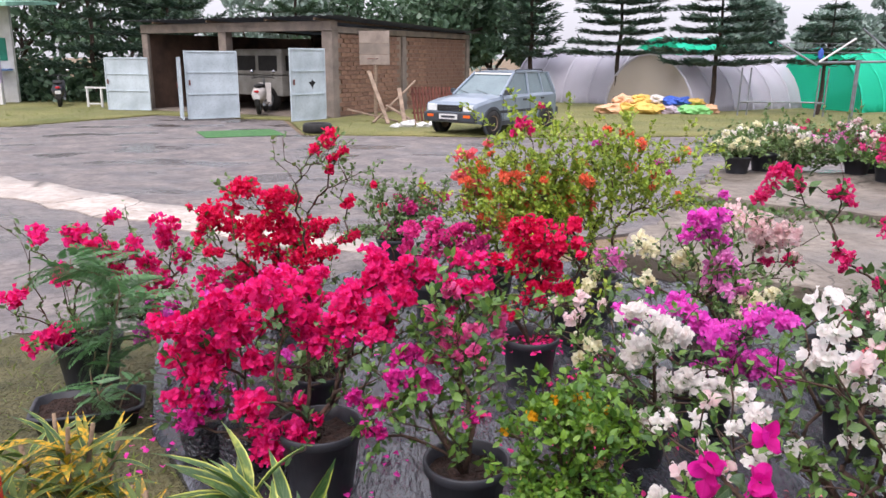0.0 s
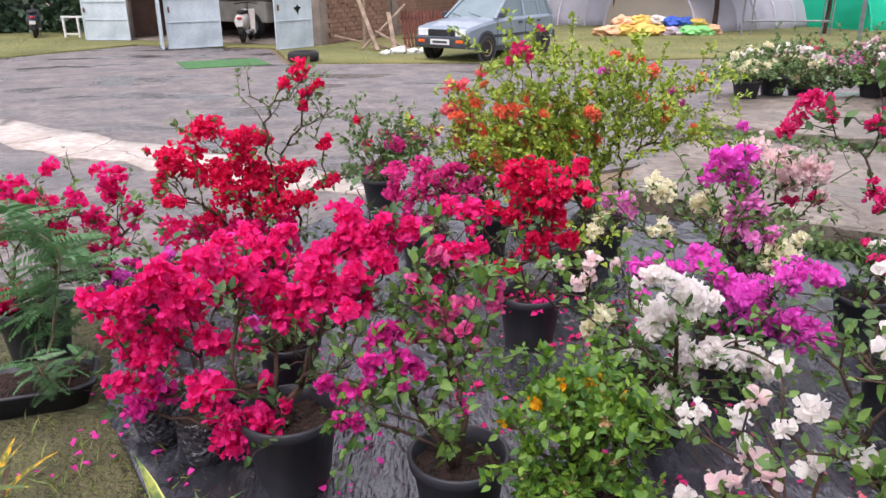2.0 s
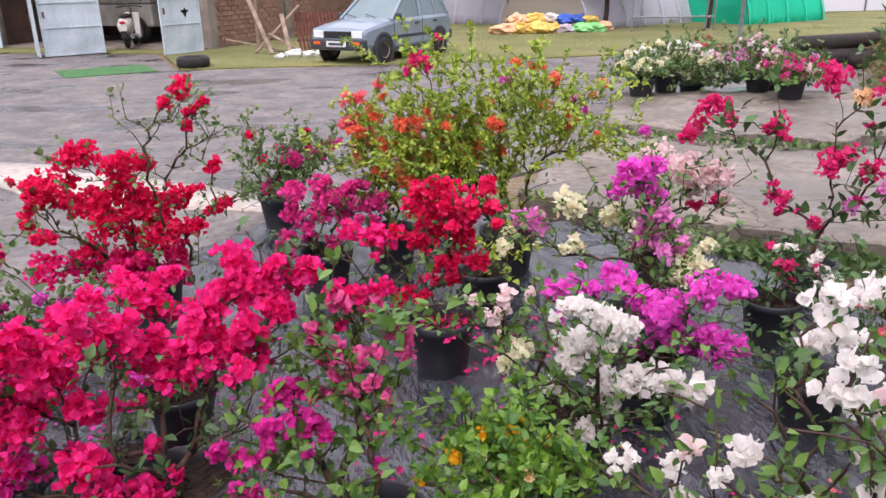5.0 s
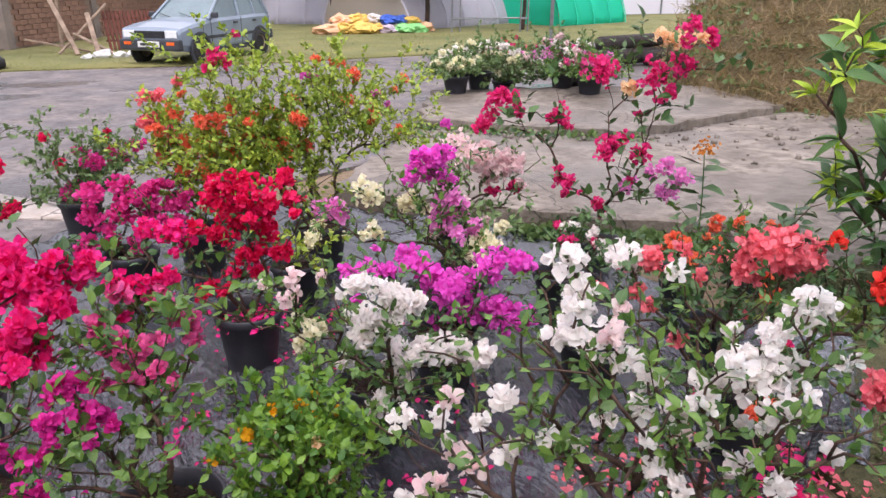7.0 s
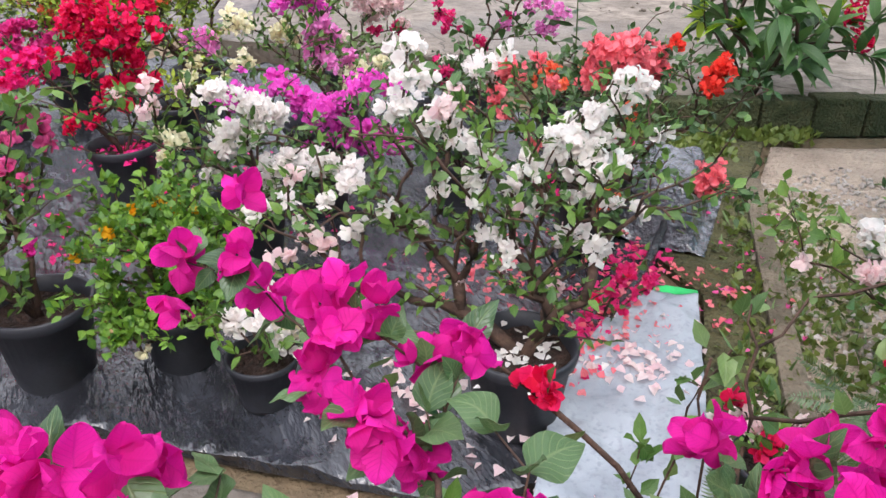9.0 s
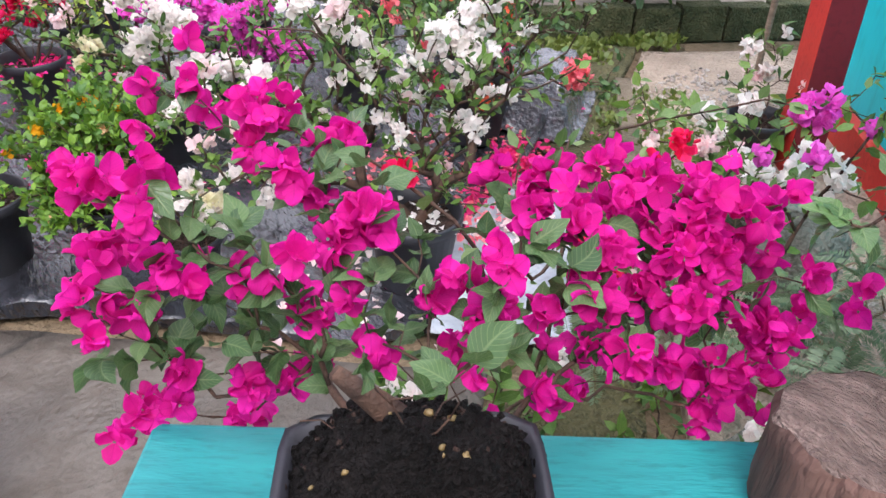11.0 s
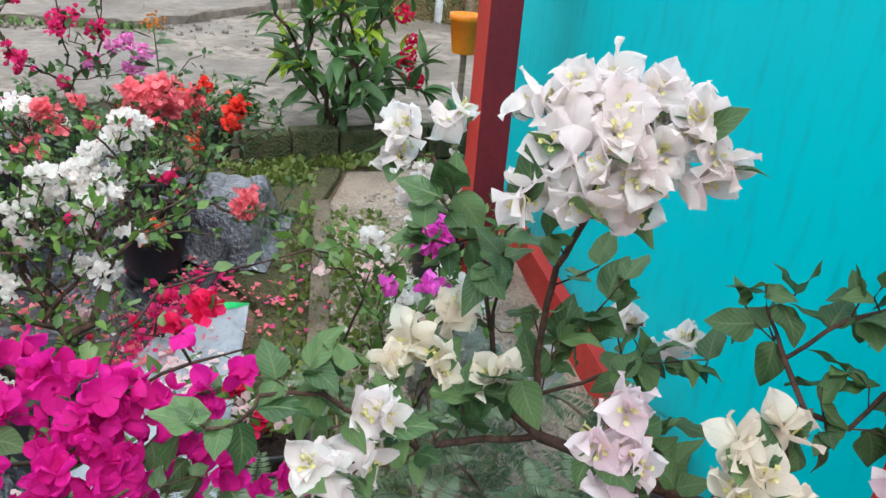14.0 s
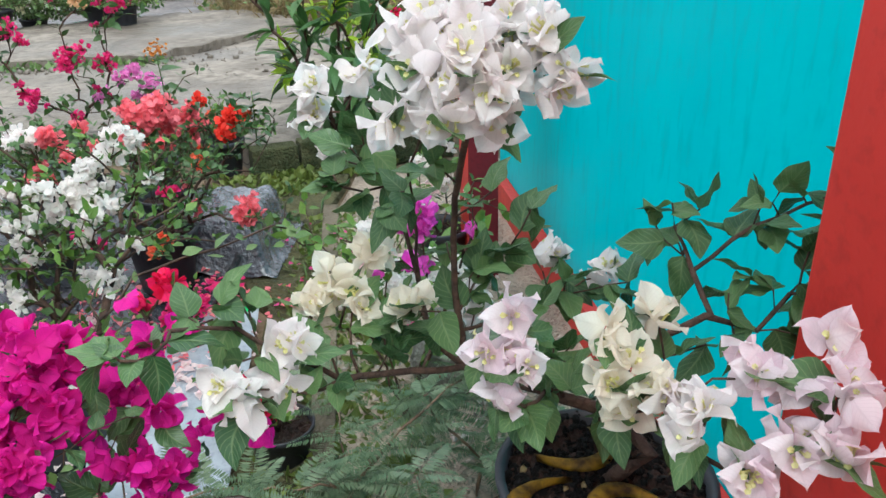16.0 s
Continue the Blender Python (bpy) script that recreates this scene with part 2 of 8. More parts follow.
def tubes(lines, sides=6):
    """A mesh of tapered tubes; lines: lists of (point, radius)."""
    verts, faces = [], []
    for line in lines:
        if len(line) < 2:
            continue
        pts = [Vector(p) for p, _ in line]
        first = len(verts)
        for i, (p, r) in enumerate(line):
            r = float(r)
            d = (pts[min(i + 1, len(pts) - 1)] - pts[max(i - 1, 0)])
            d = d.normalized() if d.length > 1e-9 else Vector((0, 0, 1))
            s = d.cross(Vector((0.31, 0.17, 0.93)) if abs(d.z) < 0.9 else Vector((0.9, 0.2, 0.1))).normalized()
            u = s.cross(d)
            for k in range(sides):
                a = 2 * math.pi * k / sides
                verts.append(tuple(pts[i] + r * (math.cos(a) * s + math.sin(a) * u)))
        for i in range(len(line) - 1):
            for k in range(sides):
                a, b = first + i * sides + k, first + i * sides + (k + 1) % sides
                faces.append((a, b, b + sides, a + sides))
        top = first + (len(line) - 1) * sides
        faces.append(tuple(range(top, top + sides)))
        faces.append(tuple(range(first + sides - 1, first - 1, -1)))
    me = bpy.data.meshes.new("tubes")
    me.from_pydata(verts, [], faces)
    return me


def rod(a, b, r, r2=None, sides=8):
    return tubes([[(a, r), (b, r if r2 is None else r2)]], sides)


def bases(axis, rnd, up=(0, 0, 1), loose=0.6):
    """Turns that carry y onto each axis, with z somewhere near up. axis: rows of directions."""
    y = axis / np.maximum(np.linalg.norm(axis, axis=1, keepdims=True), 1e-9)
    z = np.array(up) + loose * rnd.normal(size=y.shape)
    x = np.cross(y, z)
    x /= np.maximum(np.linalg.norm(x, axis=1, keepdims=True), 1e-9)
    return np.stack([x, y, np.cross(x, y)], axis=2)


def template_mesh(name, kind, material=None):
    """A mesh of one small template (verts, faces, blade coordinates)."""
    tv, tf, tb = kind
    me = bpy.data.meshes.new(name)
    me.from_pydata(tv.tolist(), [], tf)
    me.polygons.foreach_set("use_smooth", [True] * len(tf))
    me.attributes.new("blade", "FLOAT_VECTOR", "POINT").data.foreach_set("vector", tb.ravel())
    if material is not None:
        me.materials.append(material)
    return me


def scatter(name, kinds, places, turns, sizes, rnd):
    """One mesh of many copies of small templates at places, turned and sized."""
    vs, fs, bs, at = [], [], [], 0
    pick = rnd.integers(0, len(kinds), len(places))
    for k, (tv, tf, tb) in enumerate(kinds):
        sel = np.nonzero(pick == k)[0]
        if not len(sel):
            continue
        v = np.einsum("nij,vj->nvi", turns[sel] * sizes[sel][:, None, None], tv) + places[sel][:, None, :]
        vs.append(v.reshape(-1, 3))
        bs.append(np.tile(tb, (len(sel), 1)))
        step = (np.arange(len(sel)) * len(tv))[:, None, None]
        for size in sorted({len(f) for f in tf}):
            tfa = np.array([f for f in tf if len(f) == size])
            fs.extend((tfa[None] + step + at).reshape(-1, size).tolist())
        at += len(sel) * len(tv)
    me = bpy.data.meshes.new(name)
    me.from_pydata(np.concatenate(vs).tolist() if vs else [], [], fs)
    me.polygons.foreach_set("use_smooth", [True] * len(me.polygons))
    if bs:
        me.attributes.new("blade", "FLOAT_VECTOR", "POINT").data.foreach_set("vector", np.concatenate(bs).ravel())
    return me


def leaf_kind(width, fold, droop, rows=3):
    """A leaf of length 1 along y: pointed, folded along its rib, drooping."""
    vs, fs, bs = [(0, 0, 0)], [], [(0, 0, 0)]
    for i in range(1, rows + 1):
        t = i / (rows + 1)
        w = width * math.sin(math.pi * t ** 0.8) * (1.0 if t < 0.6 else 1.0 - 0.25 * (t - 0.6))
        z = -droop * t * t
        vs += [(-w, t, z + fold * w), (0, t, z), (w, t, z + fold * w)]
        bs += [(-1, t, 0), (0, t, 0), (1, t, 0)]
    vs.append((0, 1, -droop))
    bs.append((0, 1, 0))
    tip = len(vs) - 1
    fs += [(0, 2, 1), (0, 3, 2)]
    for i in range(rows - 1):
        a = 1 + 3 * i
        fs += [(a, a + 1, a + 4, a + 3), (a + 1, a + 2, a + 5, a + 4)]
    a = 1 + 3 * (rows - 1)
    fs += [(a, a + 1, tip), (a + 1, a + 2, tip)]
    return np.array(vs, float), fs, np.array(bs, float)


def bract_kind(open_, width, rows, cols, seed, cup=0.4, point=0.55):
    """A flower of three cupped, crumpled papery bracts round the y axis, of bract length 1; point: how pointed they are."""
    r = np.random.default_rng(seed + 40)
    vs, fs, bs = [], [], []
    for b in range(3):
        turn = 2 * math.pi * b / 3 + r.normal() * 0.18
        lean = open_ + r.normal() * 0.14
        flare, skew, phase, curl = r.uniform(-0.1, 0.5), r.normal() * 0.12, r.uniform(0, 6.3), r.uniform(-0.12, 0.16)
        first = len(vs)
        for i in range(rows + 1):
            t = math.sin(0.5 * math.pi * i / rows)
            w = width * math.sin(math.pi * t ** 0.74) ** point if 0 < i < rows else (0.10 if i == 0 else 0.0)
            reach = t * (1.0 + 0.22 * (point - 0.5)) if i == rows else t
            for j in range(cols + 1):
                u = 2 * j / cols - 1
                a = lean + flare * t * t
                out, up = 0.05 + reach * math.sin(a), reach * math.cos(a)
                hollow = cup * w * (1 - u * u) + skew * u * t + curl * u ** 4 * t
                if cols > 2:
                    hollow += 0.07 * math.sin(3.2 * u + 5 * t + phase) * t + 0.03 * math.sin(9 * u - 6 * t + 2 * phase) * t * abs(u)
                rx, ry, side = out + hollow * math.cos(a), up - hollow * math.sin(a), w * u
                vs.append((rx * math.cos(turn) - side * math.sin(turn), ry, rx * math.sin(turn) + side * math.cos(turn)))
                bs.append((u, t, 0))
        for i in range(rows):
            for j in range(cols):
                a = first + i * (cols + 1) + j
                fs.append((a, a + 1, a + cols + 2, a + cols + 1))
    return np.array(vs, float), fs, np.array(bs, float)


def leaf_fine(width, fold, droop, wave, seed):
    """A broad leaf of length 1 along y, with a waved edge and sunk veins."""
    r = np.random.default_rng(seed)
    rows, cols = 10, 6
    vs, fs, bs = [], [], []
    bend = r.normal() * 0.08
    for i in range(rows + 1):
        t = i / rows
        w = width * (math.sin(math.pi * t ** 0.72) ** 0.8 * (1 - 0.24 * t)) if 0 < i < rows else 0.012
        for j in range(cols + 1):
            u = 2 * j / cols - 1
            z = fold * w * abs(u) ** 1.2 - droop * t * t + wave * w * math.sin(9 * t + 3 * u + seed) * abs(u)
            vs.append((w * u + bend * math.sin(math.pi * t), t, z))
            bs.append((u, t, 0))
    for i in range(rows):
        for j in range(cols):
            a = i * (cols + 1) + j
            fs.append((a, a + 1, a + cols + 2, a + cols + 1))
    return np.array(vs, float), fs, np.array(bs, float)


LEAF_FINE = [leaf_fine(0.36, 0.16, 0.22, 0.2, 1), leaf_fine(0.40, 0.1, 0.34, 0.26, 2), leaf_fine(0.38, 0.28, 0.08, 0.16, 3), leaf_fine(0.34, 0.14, 0.45, 0.3, 4), leaf_fine(0.42, 0.06, 0.15, 0.22, 5)]
LEAF_KINDS = [leaf_kind(0.30, 0.25, 0.15, 2), leaf_kind(0.34, 0.4, 0.3, 2), leaf_kind(0.27, 0.15, -0.1, 2)]
LONG_KINDS = [leaf_kind(0.14, 0.4, 0.35), leaf_kind(0.12, 0.3, 0.15), leaf_kind(0.15, 0.5, 0.5)]
BLADE_KINDS = [leaf_kind(0.05, 0.5, 0.3, 2), leaf_kind(0.06, 0.3, 0.6, 2)]
PETAL_KINDS = [leaf_kind(0.46, 0.55, 0.35, 2), leaf_kind(0.5, -0.45, 0.2, 2), leaf_kind(0.42, 0.8, 0.1, 2)]
FLAKE_KINDS = [leaf_kind(0.34, 0.3, 0.2, 1), leaf_kind(0.42, -0.3, 0.1, 1)]
FLOWER_KINDS = [bract_kind(o, w, 4, 4, k) for k, (o, w) in enumerate(((0.45, 0.52), (0.7, 0.54), (0.35, 0.50), (0.9, 0.52), (0.6, 0.55)))]
FLOWER_LOW = [bract_kind(o, w, 3, 2, k) for k, (o, w) in enumerate(((0.45, 0.54), (0.7, 0.56), (0.35, 0.52), (0.95, 0.54)))]
FLOWER_ROUND = [bract_kind(o, w, 8, 6, k, 0.36, 0.46) for k, (o, w) in enumerate(((0.35, 0.54), (0.6, 0.56), (0.25, 0.52), (0.8, 0.54), (0.5, 0.52), (1.0, 0.52)))]
FLOWER_STAR = [bract_kind(o, w, 8, 6, k, 0.26, 0.72) for k, (o, w) in enumerate(((0.55, 0.50), (0.8, 0.52), (0.45, 0.48), (1.0, 0.52), (0.7, 0.5), (0.9, 0.48)))]


def grown(base, targets, rnd, step=0.05, stems=1, lift=0.5, crook=0.25, guides=()):
    """A branching skeleton from base to each target: nodes, parents and the chains. Each target leaves from the node that is best placed for it."""
    nodes, parents, chains, length = [np.array(base, float)], [-1], [], [0.0]
    for line in guides:  # main limbs whose course is known
        pts = [np.array(p, float) for p in line]
        k = int(np.argmin([np.linalg.norm(n - pts[0]) for n in nodes]))
        chain = [k]
        for a, b in zip([nodes[k]] + pts, pts):
            count = max(1, int(np.linalg.norm(b - a) / step))
            for q in range(1, count + 1):
                p = a + (b - a) * q / count + rnd.normal(size=3) * step * 0.05
                parents.append(chain[-1])
                length.append(0.3 * length[chain[-1]] + 0.02)
                nodes.append(p)
                chain.append(len(nodes) - 1)
        chains.append((-1, chain))
    order = sorted(range(len(targets)), key=lambda i: np.linalg.norm(np.array(targets[i]) - base) + 0.05 * rnd.random())
    for n, i in enumerate(order):
        t = np.array(targets[i], float)
        pts = np.array(nodes)
        cost = np.linalg.norm(pts - t, axis=1) + 0.32 * np.array(length) + 1.2 * np.maximum(0, pts[:, 2] - t[2] + 0.03)
        k = 0 if n < stems else int(np.argmin(cost))
        a = nodes[k]
        d = np.linalg.norm(t - a)
        count = max(2, int(d / step))
        bend = a + (t - a) * 0.45 + np.array((0, 0, lift * 0.35 * d)) + rnd.normal(size=3) * d * crook * 0.4
        bend[2] = max(bend[2], min(a[2], t[2]))
        chain = [k]
        for s in range(1, count + 1):
            f = s / count
            p = (1 - f) ** 2 * a + 2 * f * (1 - f) * bend + f * f * t
            if s < count:
                p = p + rnd.normal(size=3) * step * crook * 0.5
            parents.append(chain[-1])
            length.append(length[chain[-1]] + np.linalg.norm(p - nodes[chain[-1]]))
            nodes.append(p)
            chain.append(len(nodes) - 1)
        chains.append((i, chain))
    return nodes, parents, chains


def thickness(nodes, parents, chains, tip):
    load = [0.0] * len(nodes)
    for _, chain in chains:
        k = chain[-1]
        while k >= 0:
            load[k] += 1
            k = parents[k]
    return [tip * max(1.0, v) ** 0.44 for v in load]


def potted(label, base, rim, height, parent=None, soil=True, square=False, name="bougainvillea"):
    """The empty of a plant with its pot and soil."""
    ob = thing(name, label, "potted plant", pose(*base))
    r0 = rim * 0.74
    if square:
        bm = bmesh.new()
        rings = []
        for s, z in ((0.80, 0.0), (0.97, height * 0.84), (1.04, height * 0.84), (1.05, height), (0.97, height), (0.94, height * 0.5), (0.0, height * 0.5)):
            ring = []
            for a in range(24):
                t = 2 * math.pi * (a + 0.5) / 24
                c, q = math.cos(t), math.sin(t)
                k = (abs(c) ** 6 + abs(q) ** 6) ** (-1 / 6)
                ring.append(bm.verts.new((rim * s * k * c, rim * 0.62 * s * k * q, z)))
            rings.append(ring)
        for a, b in zip(rings, rings[1:]):
            for i in range(24):
                bm.faces.new((a[i], a[(i + 1) % 24], b[(i + 1) % 24], b[i]))
        bmesh.ops.remove_doubles(bm, verts=bm.verts, dist=1e-5)
        bm.faces.new(rings[0][::-1])
    else:
        bm = lathe([(0, 0.0), (r0, 0.0), (r0 * 1.02, 0.012), (rim * 0.95, height * 0.84), (rim * 1.03, height * 0.85), (rim * 1.05, height * 0.92), (rim * 1.06, height * 0.985),
                    (rim * 1.02, height), (rim * 0.97, height * 0.985), (rim * 0.93, height * 0.8), (rim * 0.8, height * 0.45), (0, height * 0.44)], 32)
    part("pot", bm, POT, ob, smooth=True)
    if soil:
        rnd = np.random.default_rng(int(abs(base[0] * 131 + base[1] * 17) * 10))
        bm = bmesh.new()
        bmesh.ops.create_grid(bm, x_segments=14, y_segments=14, size=1.0)
        for v in bm.verts:
            x, y = v.co.x, v.co.y
            if square:
                px, py = x * rim * 0.94, y * rim * 0.94 * 0.62
            else:
                k = max(abs(x), abs(y)) / max(1e-6, math.hypot(x, y))
                px, py = x * k * rim * 0.93, y * k * rim * 0.93
            v.co = (px, py, height * 0.80 + (0.105 * ((1 - x * x) * (1 - y * y)) ** 0.8 + 0.012 * noise.noise(Vector((x * 6, y * 6, 4))) if square else 0.0) + 0.018 * noise.noise(Vector((px * 22 + base[0] * 9, py * 22, 0))) + rnd.normal() * 0.003)
        part("soil", bm, SOIL_WET if square else SOIL, ob, smooth=square)
    return ob


FLOWER_MESHES = {}


def flower_mesh(key, k, flowers):
    if (key, k) not in FLOWER_MESHES:
        FLOWER_MESHES[key, k] = template_mesh("flower", flowers[k], BRACTS[key])
    return FLOWER_MESHES[key, k]


def plant(ob, base, groups, size, leaf, leaf_size=0.05, twigs=1.6, per_node=1.3, tip=0.0019, stems=2, seed=1, spread=0.12, bark=BARK, density=1.0, step=0.05, low=0.0, flowers=FLOWER_KINDS, kinds=LEAF_KINDS, fill=1.15, singles=0, satellites=0.4, crown=0, more=0):
    """Stems, leaves and blooms of a bush under its empty. groups: {bract: [(x, y, z, radius)]} in the world."""
    rnd = np.random.default_rng(seed)
    origin = np.array(base, float)
    clusters = [(key, np.array(c[:3]) - origin, c[3]) for key, rows in groups.items() for c in rows]
    given = len(clusters)
    for _k in range(more):  # heads between neighbouring ones
        key, a, r = clusters[int(rnd.integers(0, given))]
        near = sorted((c for k2, c, _ in clusters[:given] if k2 == key), key=lambda c: np.linalg.norm(c - a))[1:5]
        if near:
            b = near[int(rnd.integers(0, len(near)))]
            clusters.append((key, a + (b - a) * rnd.uniform(0.3, 0.7) + rnd.normal(size=3) * 0.035, r * rnd.uniform(0.5, 0.85)))
    targets = [c - np.array((0, 0, 0.4 * r)) for _, c, r in clusters]
    extra = []
    for _, c, r in clusters:
        for _k in range(int(twigs) + (rnd.random() < twigs % 1)):
            e = c + rnd.normal(size=3) * spread * np.array((1, 1, 0.7)) - np.array((0, 0, spread * 0.45)) - 0.22 * rnd.random() * np.array((c[0], c[1], 0))
            e[2] = max(e[2], 0.10 + low)
            extra.append(e)
    for _k in range(crown):
        a, b = rnd.integers(0, len(clusters), 2)
        e = clusters[a][1] + (clusters[b][1] - clusters[a][1]) * rnd.random() + rnd.normal(size=3) * 0.07
        e[2] = max(e[2], 0.12 + low)
        extra.append(e)
    nodes, parents, chains = grown((0, 0, 0.9 * low), targets + extra, rnd, step, stems)
    radius = thickness(nodes, parents, chains, tip)
    fine = []
    for i, chain in chains:
        line = [(tuple(nodes[k]), radius[k] if j else radius[chain[1]]) for j, k in enumerate(chain)]
        if i < len(targets):
            part("branch", tubes([line], 6), bark, ob, smooth=True)
        else:
            fine.append(line)
    if fine:
        tagged(part("twigwork", tubes(fine, 4), bark, ob, smooth=True), kind="stuff")
    axes, places = [], []
    for i, chain in chains:
        for j, k in enumerate(chain[1:], 1):
            f = j / (len(chain) - 1)
            if f < 0.3 or nodes[k][2] < low + 0.04:
                continue
            d = nodes[k] - nodes[chain[j - 1]]
            d = d / max(1e-6, np.linalg.norm(d))
            want = per_node * (1.8 if i >= len(targets) else 0.9) * (0.6 + 0.7 * f)
            for _k in range(int(want) + (rnd.random() < want % 1)):
                axes.append(0.55 * d + rnd.normal(size=3) * 0.6 + np.array((0, 0, 0.1)))
                places.append(nodes[k] + rnd.normal(size=3) * 0.01)
    if places:
        axes, places = np.array(axes), np.array(places)
        sizes = leaf_size * rnd.uniform(0.5, 1.15, len(places))
        tagged(part("foliage", scatter("foliage", kinds, places, bases(axes, rnd), sizes, rnd), LEAVES[leaf], ob), kind="stuff")
    spent = []
    small = []
    for key, c, r in clusters:
        for _k in range(4):
            if rnd.random() < satellites and extra:
                e = extra[int(rnd.integers(0, len(extra)))]
                if np.linalg.norm(e - c) < 3.0 * r + 0.10:
                    small.append((key, e, r * rnd.uniform(0.3, 0.6)))
    for key, c, r in clusters + small:
        count = max(3, int(density * 8.5 * (r / size) ** 2 + 2))
        lobes = 1 + int(rnd.integers(2, 5))  # a head is a few rounded lobes of flowers that face outwards
        lumps = rnd.normal(size=(lobes, 3))
        lumps *= (0.62 * r * fill / np.linalg.norm(lumps, axis=1, keepdims=True)) * np.array((1.15, 1.0, 0.8))
        lumps[0] *= 0.1
        wide = r * fill * rnd.uniform(0.4, 0.66, lobes)
        wide[0] = 0.7 * r * fill
        which = rnd.integers(0, lobes, count)
        d = rnd.normal(size=(count, 3)) + np.array((0, 0, 0.35))
        d /= np.linalg.norm(d, axis=1, keepdims=True)
        where = c + lumps[which] + d * (wide[which] * rnd.uniform(0.5, 1.32, count) - 0.55 * size)[:, None]
        turns, sizes = bases(d + 0.42 * rnd.normal(size=d.shape), rnd), size * rnd.uniform(0.7, 1.25, count)
        own = min(count, max(0, singles - len(spent)))
        for n in range(own):
            spent.append(n)
            fl = part("flower", flower_mesh(key, n % len(flowers), flowers), None, ob)
            fl.matrix_basis = Matrix.Translation(where[n]) @ Matrix(turns[n].tolist()).to_4x4() @ Matrix.Scale(sizes[n], 4)
        if own < count:
            me = scatter("bloom", FLOWER_LOW, where[own:], turns[own:], sizes[own:], rnd)
            tagged(part("bloom", me, BRACTS[key], ob), kind="stuff")
    return ob


def near_plant(ob, base, groups, bare, size, leaf_size, leaf_material, tip, seed, low, fill, leaves_each, stems=2, centre=None, lift=0.5, guides=(), loose=1.1, flowers=FLOWER_ROUND, clear=0.0):
    """A bush close by, each flower and leaf an object of its own. groups: [(material, rows)]; bare: places of leafy twigs; clear: height of leafless stem."""
    rnd = np.random.default_rng(seed)
    origin = np.array(base, float)
    clusters = [(mat, np.array(c[:3]) - origin, c[3]) for mat, rows in groups for c in rows]
    targets = [c - np.array((0, 0, 0.5 * r)) for _, c, r in clusters]
    extra = [np.array(p) - origin for p in bare]
    guides = [[tuple(np.array(p) - origin) for p in line] for line in guides]
    nodes, parents, chains = grown((0, 0, low), targets + extra, rnd, 0.025, stems, lift, 0.3, guides)
    radius = thickness(nodes, parents, chains, tip)
    for i, chain in chains:
        part("branch", tubes([[(tuple(nodes[k]), radius[k] if j else radius[chain[1]]) for j, k in enumerate(chain)]], 7), BARK, ob, smooth=True)
    leaf_meshes = [template_mesh("leaf", kind, leaf_material) for kind in LEAF_FINE]
    made, more = 0, []
    for i, chain in chains:
        if i < 0:
            continue
        bare_twig = i >= len(targets)
        for j, k in enumerate(chain[1:], 1):
            f = j / (len(chain) - 1)
            if f < 0.25 or nodes[k][2] < low + 0.02 or (nodes[k][2] < clear and math.hypot(nodes[k][0], nodes[k][1]) < 0.125):
                continue
            want = leaves_each * (1.5 if bare_twig else 0.7)
            d = nodes[k] - nodes[chain[j - 1]]
            d = d / max(1e-6, np.linalg.norm(d))
            for _k in range(int(want) + (rnd.random() < want % 1)):
                axis = 0.5 * d + rnd.normal(size=3) * 0.6
                turn = Matrix(bases(axis[None], rnd, loose=0.4)[0].tolist()).to_4x4()
                if made >= 300:
                    more.append((nodes[k], np.array(turn.to_3x3()), leaf_size * rnd.uniform(0.55, 1.15)))
                    continue
                leaf = part("leaf", leaf_meshes[int(rnd.integers(0, len(leaf_meshes)))], None, ob)
                leaf.matrix_basis = Matrix.Translation(nodes[k]) @ turn @ Matrix.Scale(leaf_size * rnd.uniform(0.55, 1.15), 4)
                made += 1
    if more:
        me = scatter("foliage", LEAF_FINE, np.array([p for p, _, _ in more]), np.array([q for _, q, _ in more]), np.array([z for _, _, z in more]), rnd)
        tagged(part("foliage", me, leaf_material, ob), kind="stuff")
    sets, spent, rest = {}, 0, {}
    for mat, c, r in clusters + [(m0, c0 + rnd.normal(size=3) * r0 * loose, r0 * 0.5) for m0, c0, r0 in clusters]:
        if mat.name not in sets:
            sets[mat.name] = []
            for tv, tf, tb in flowers:
                v, f, slots = tv.tolist(), list(tf), [0] * len(tf)
                if centre:
                    for k in range(3):  # the small tubes between the bracts
                        a = 2 * math.pi * k / 3 + 0.5
                        x, z = 0.13 * math.cos(a), 0.13 * math.sin(a)
                        at = len(v)
                        for q, h, rr in ((0, 0.1, 0.035), (1, 0.42, 0.04), (2, 0.45, 0.10)):
                            v += [(x * (1 + 0.4 * q) + rr * math.cos(b), h, z * (1 + 0.4 * q) + rr * math.sin(b)) for b in (2 * math.pi * n / 5 for n in range(5))]
                        for q in range(2):
                            for n in range(5):
                                p0, p1 = at + q * 5 + n, at + q * 5 + (n + 1) % 5
                                f.append((p0, p1, p1 + 5, p0 + 5))
                                slots.append(1)
                me = template_mesh("flower", (np.array(v), f, np.concatenate([tb, np.full((len(v) - len(tb), 3), 0.5)])), mat)
                if centre:
                    me.materials.append(centre)
                me.polygons.foreach_set("material_index", slots)
                sets[mat.name].append(me)
        count = max(2, int(fill * (r / size) ** 2 + 1.5))
        d = rnd.normal(size=(count, 3)) + np.array((-0.3, -0.4, 0.35))
        d /= np.linalg.norm(d, axis=1, keepdims=True)
        turns = bases(d + 0.35 * rnd.normal(size=d.shape), rnd)
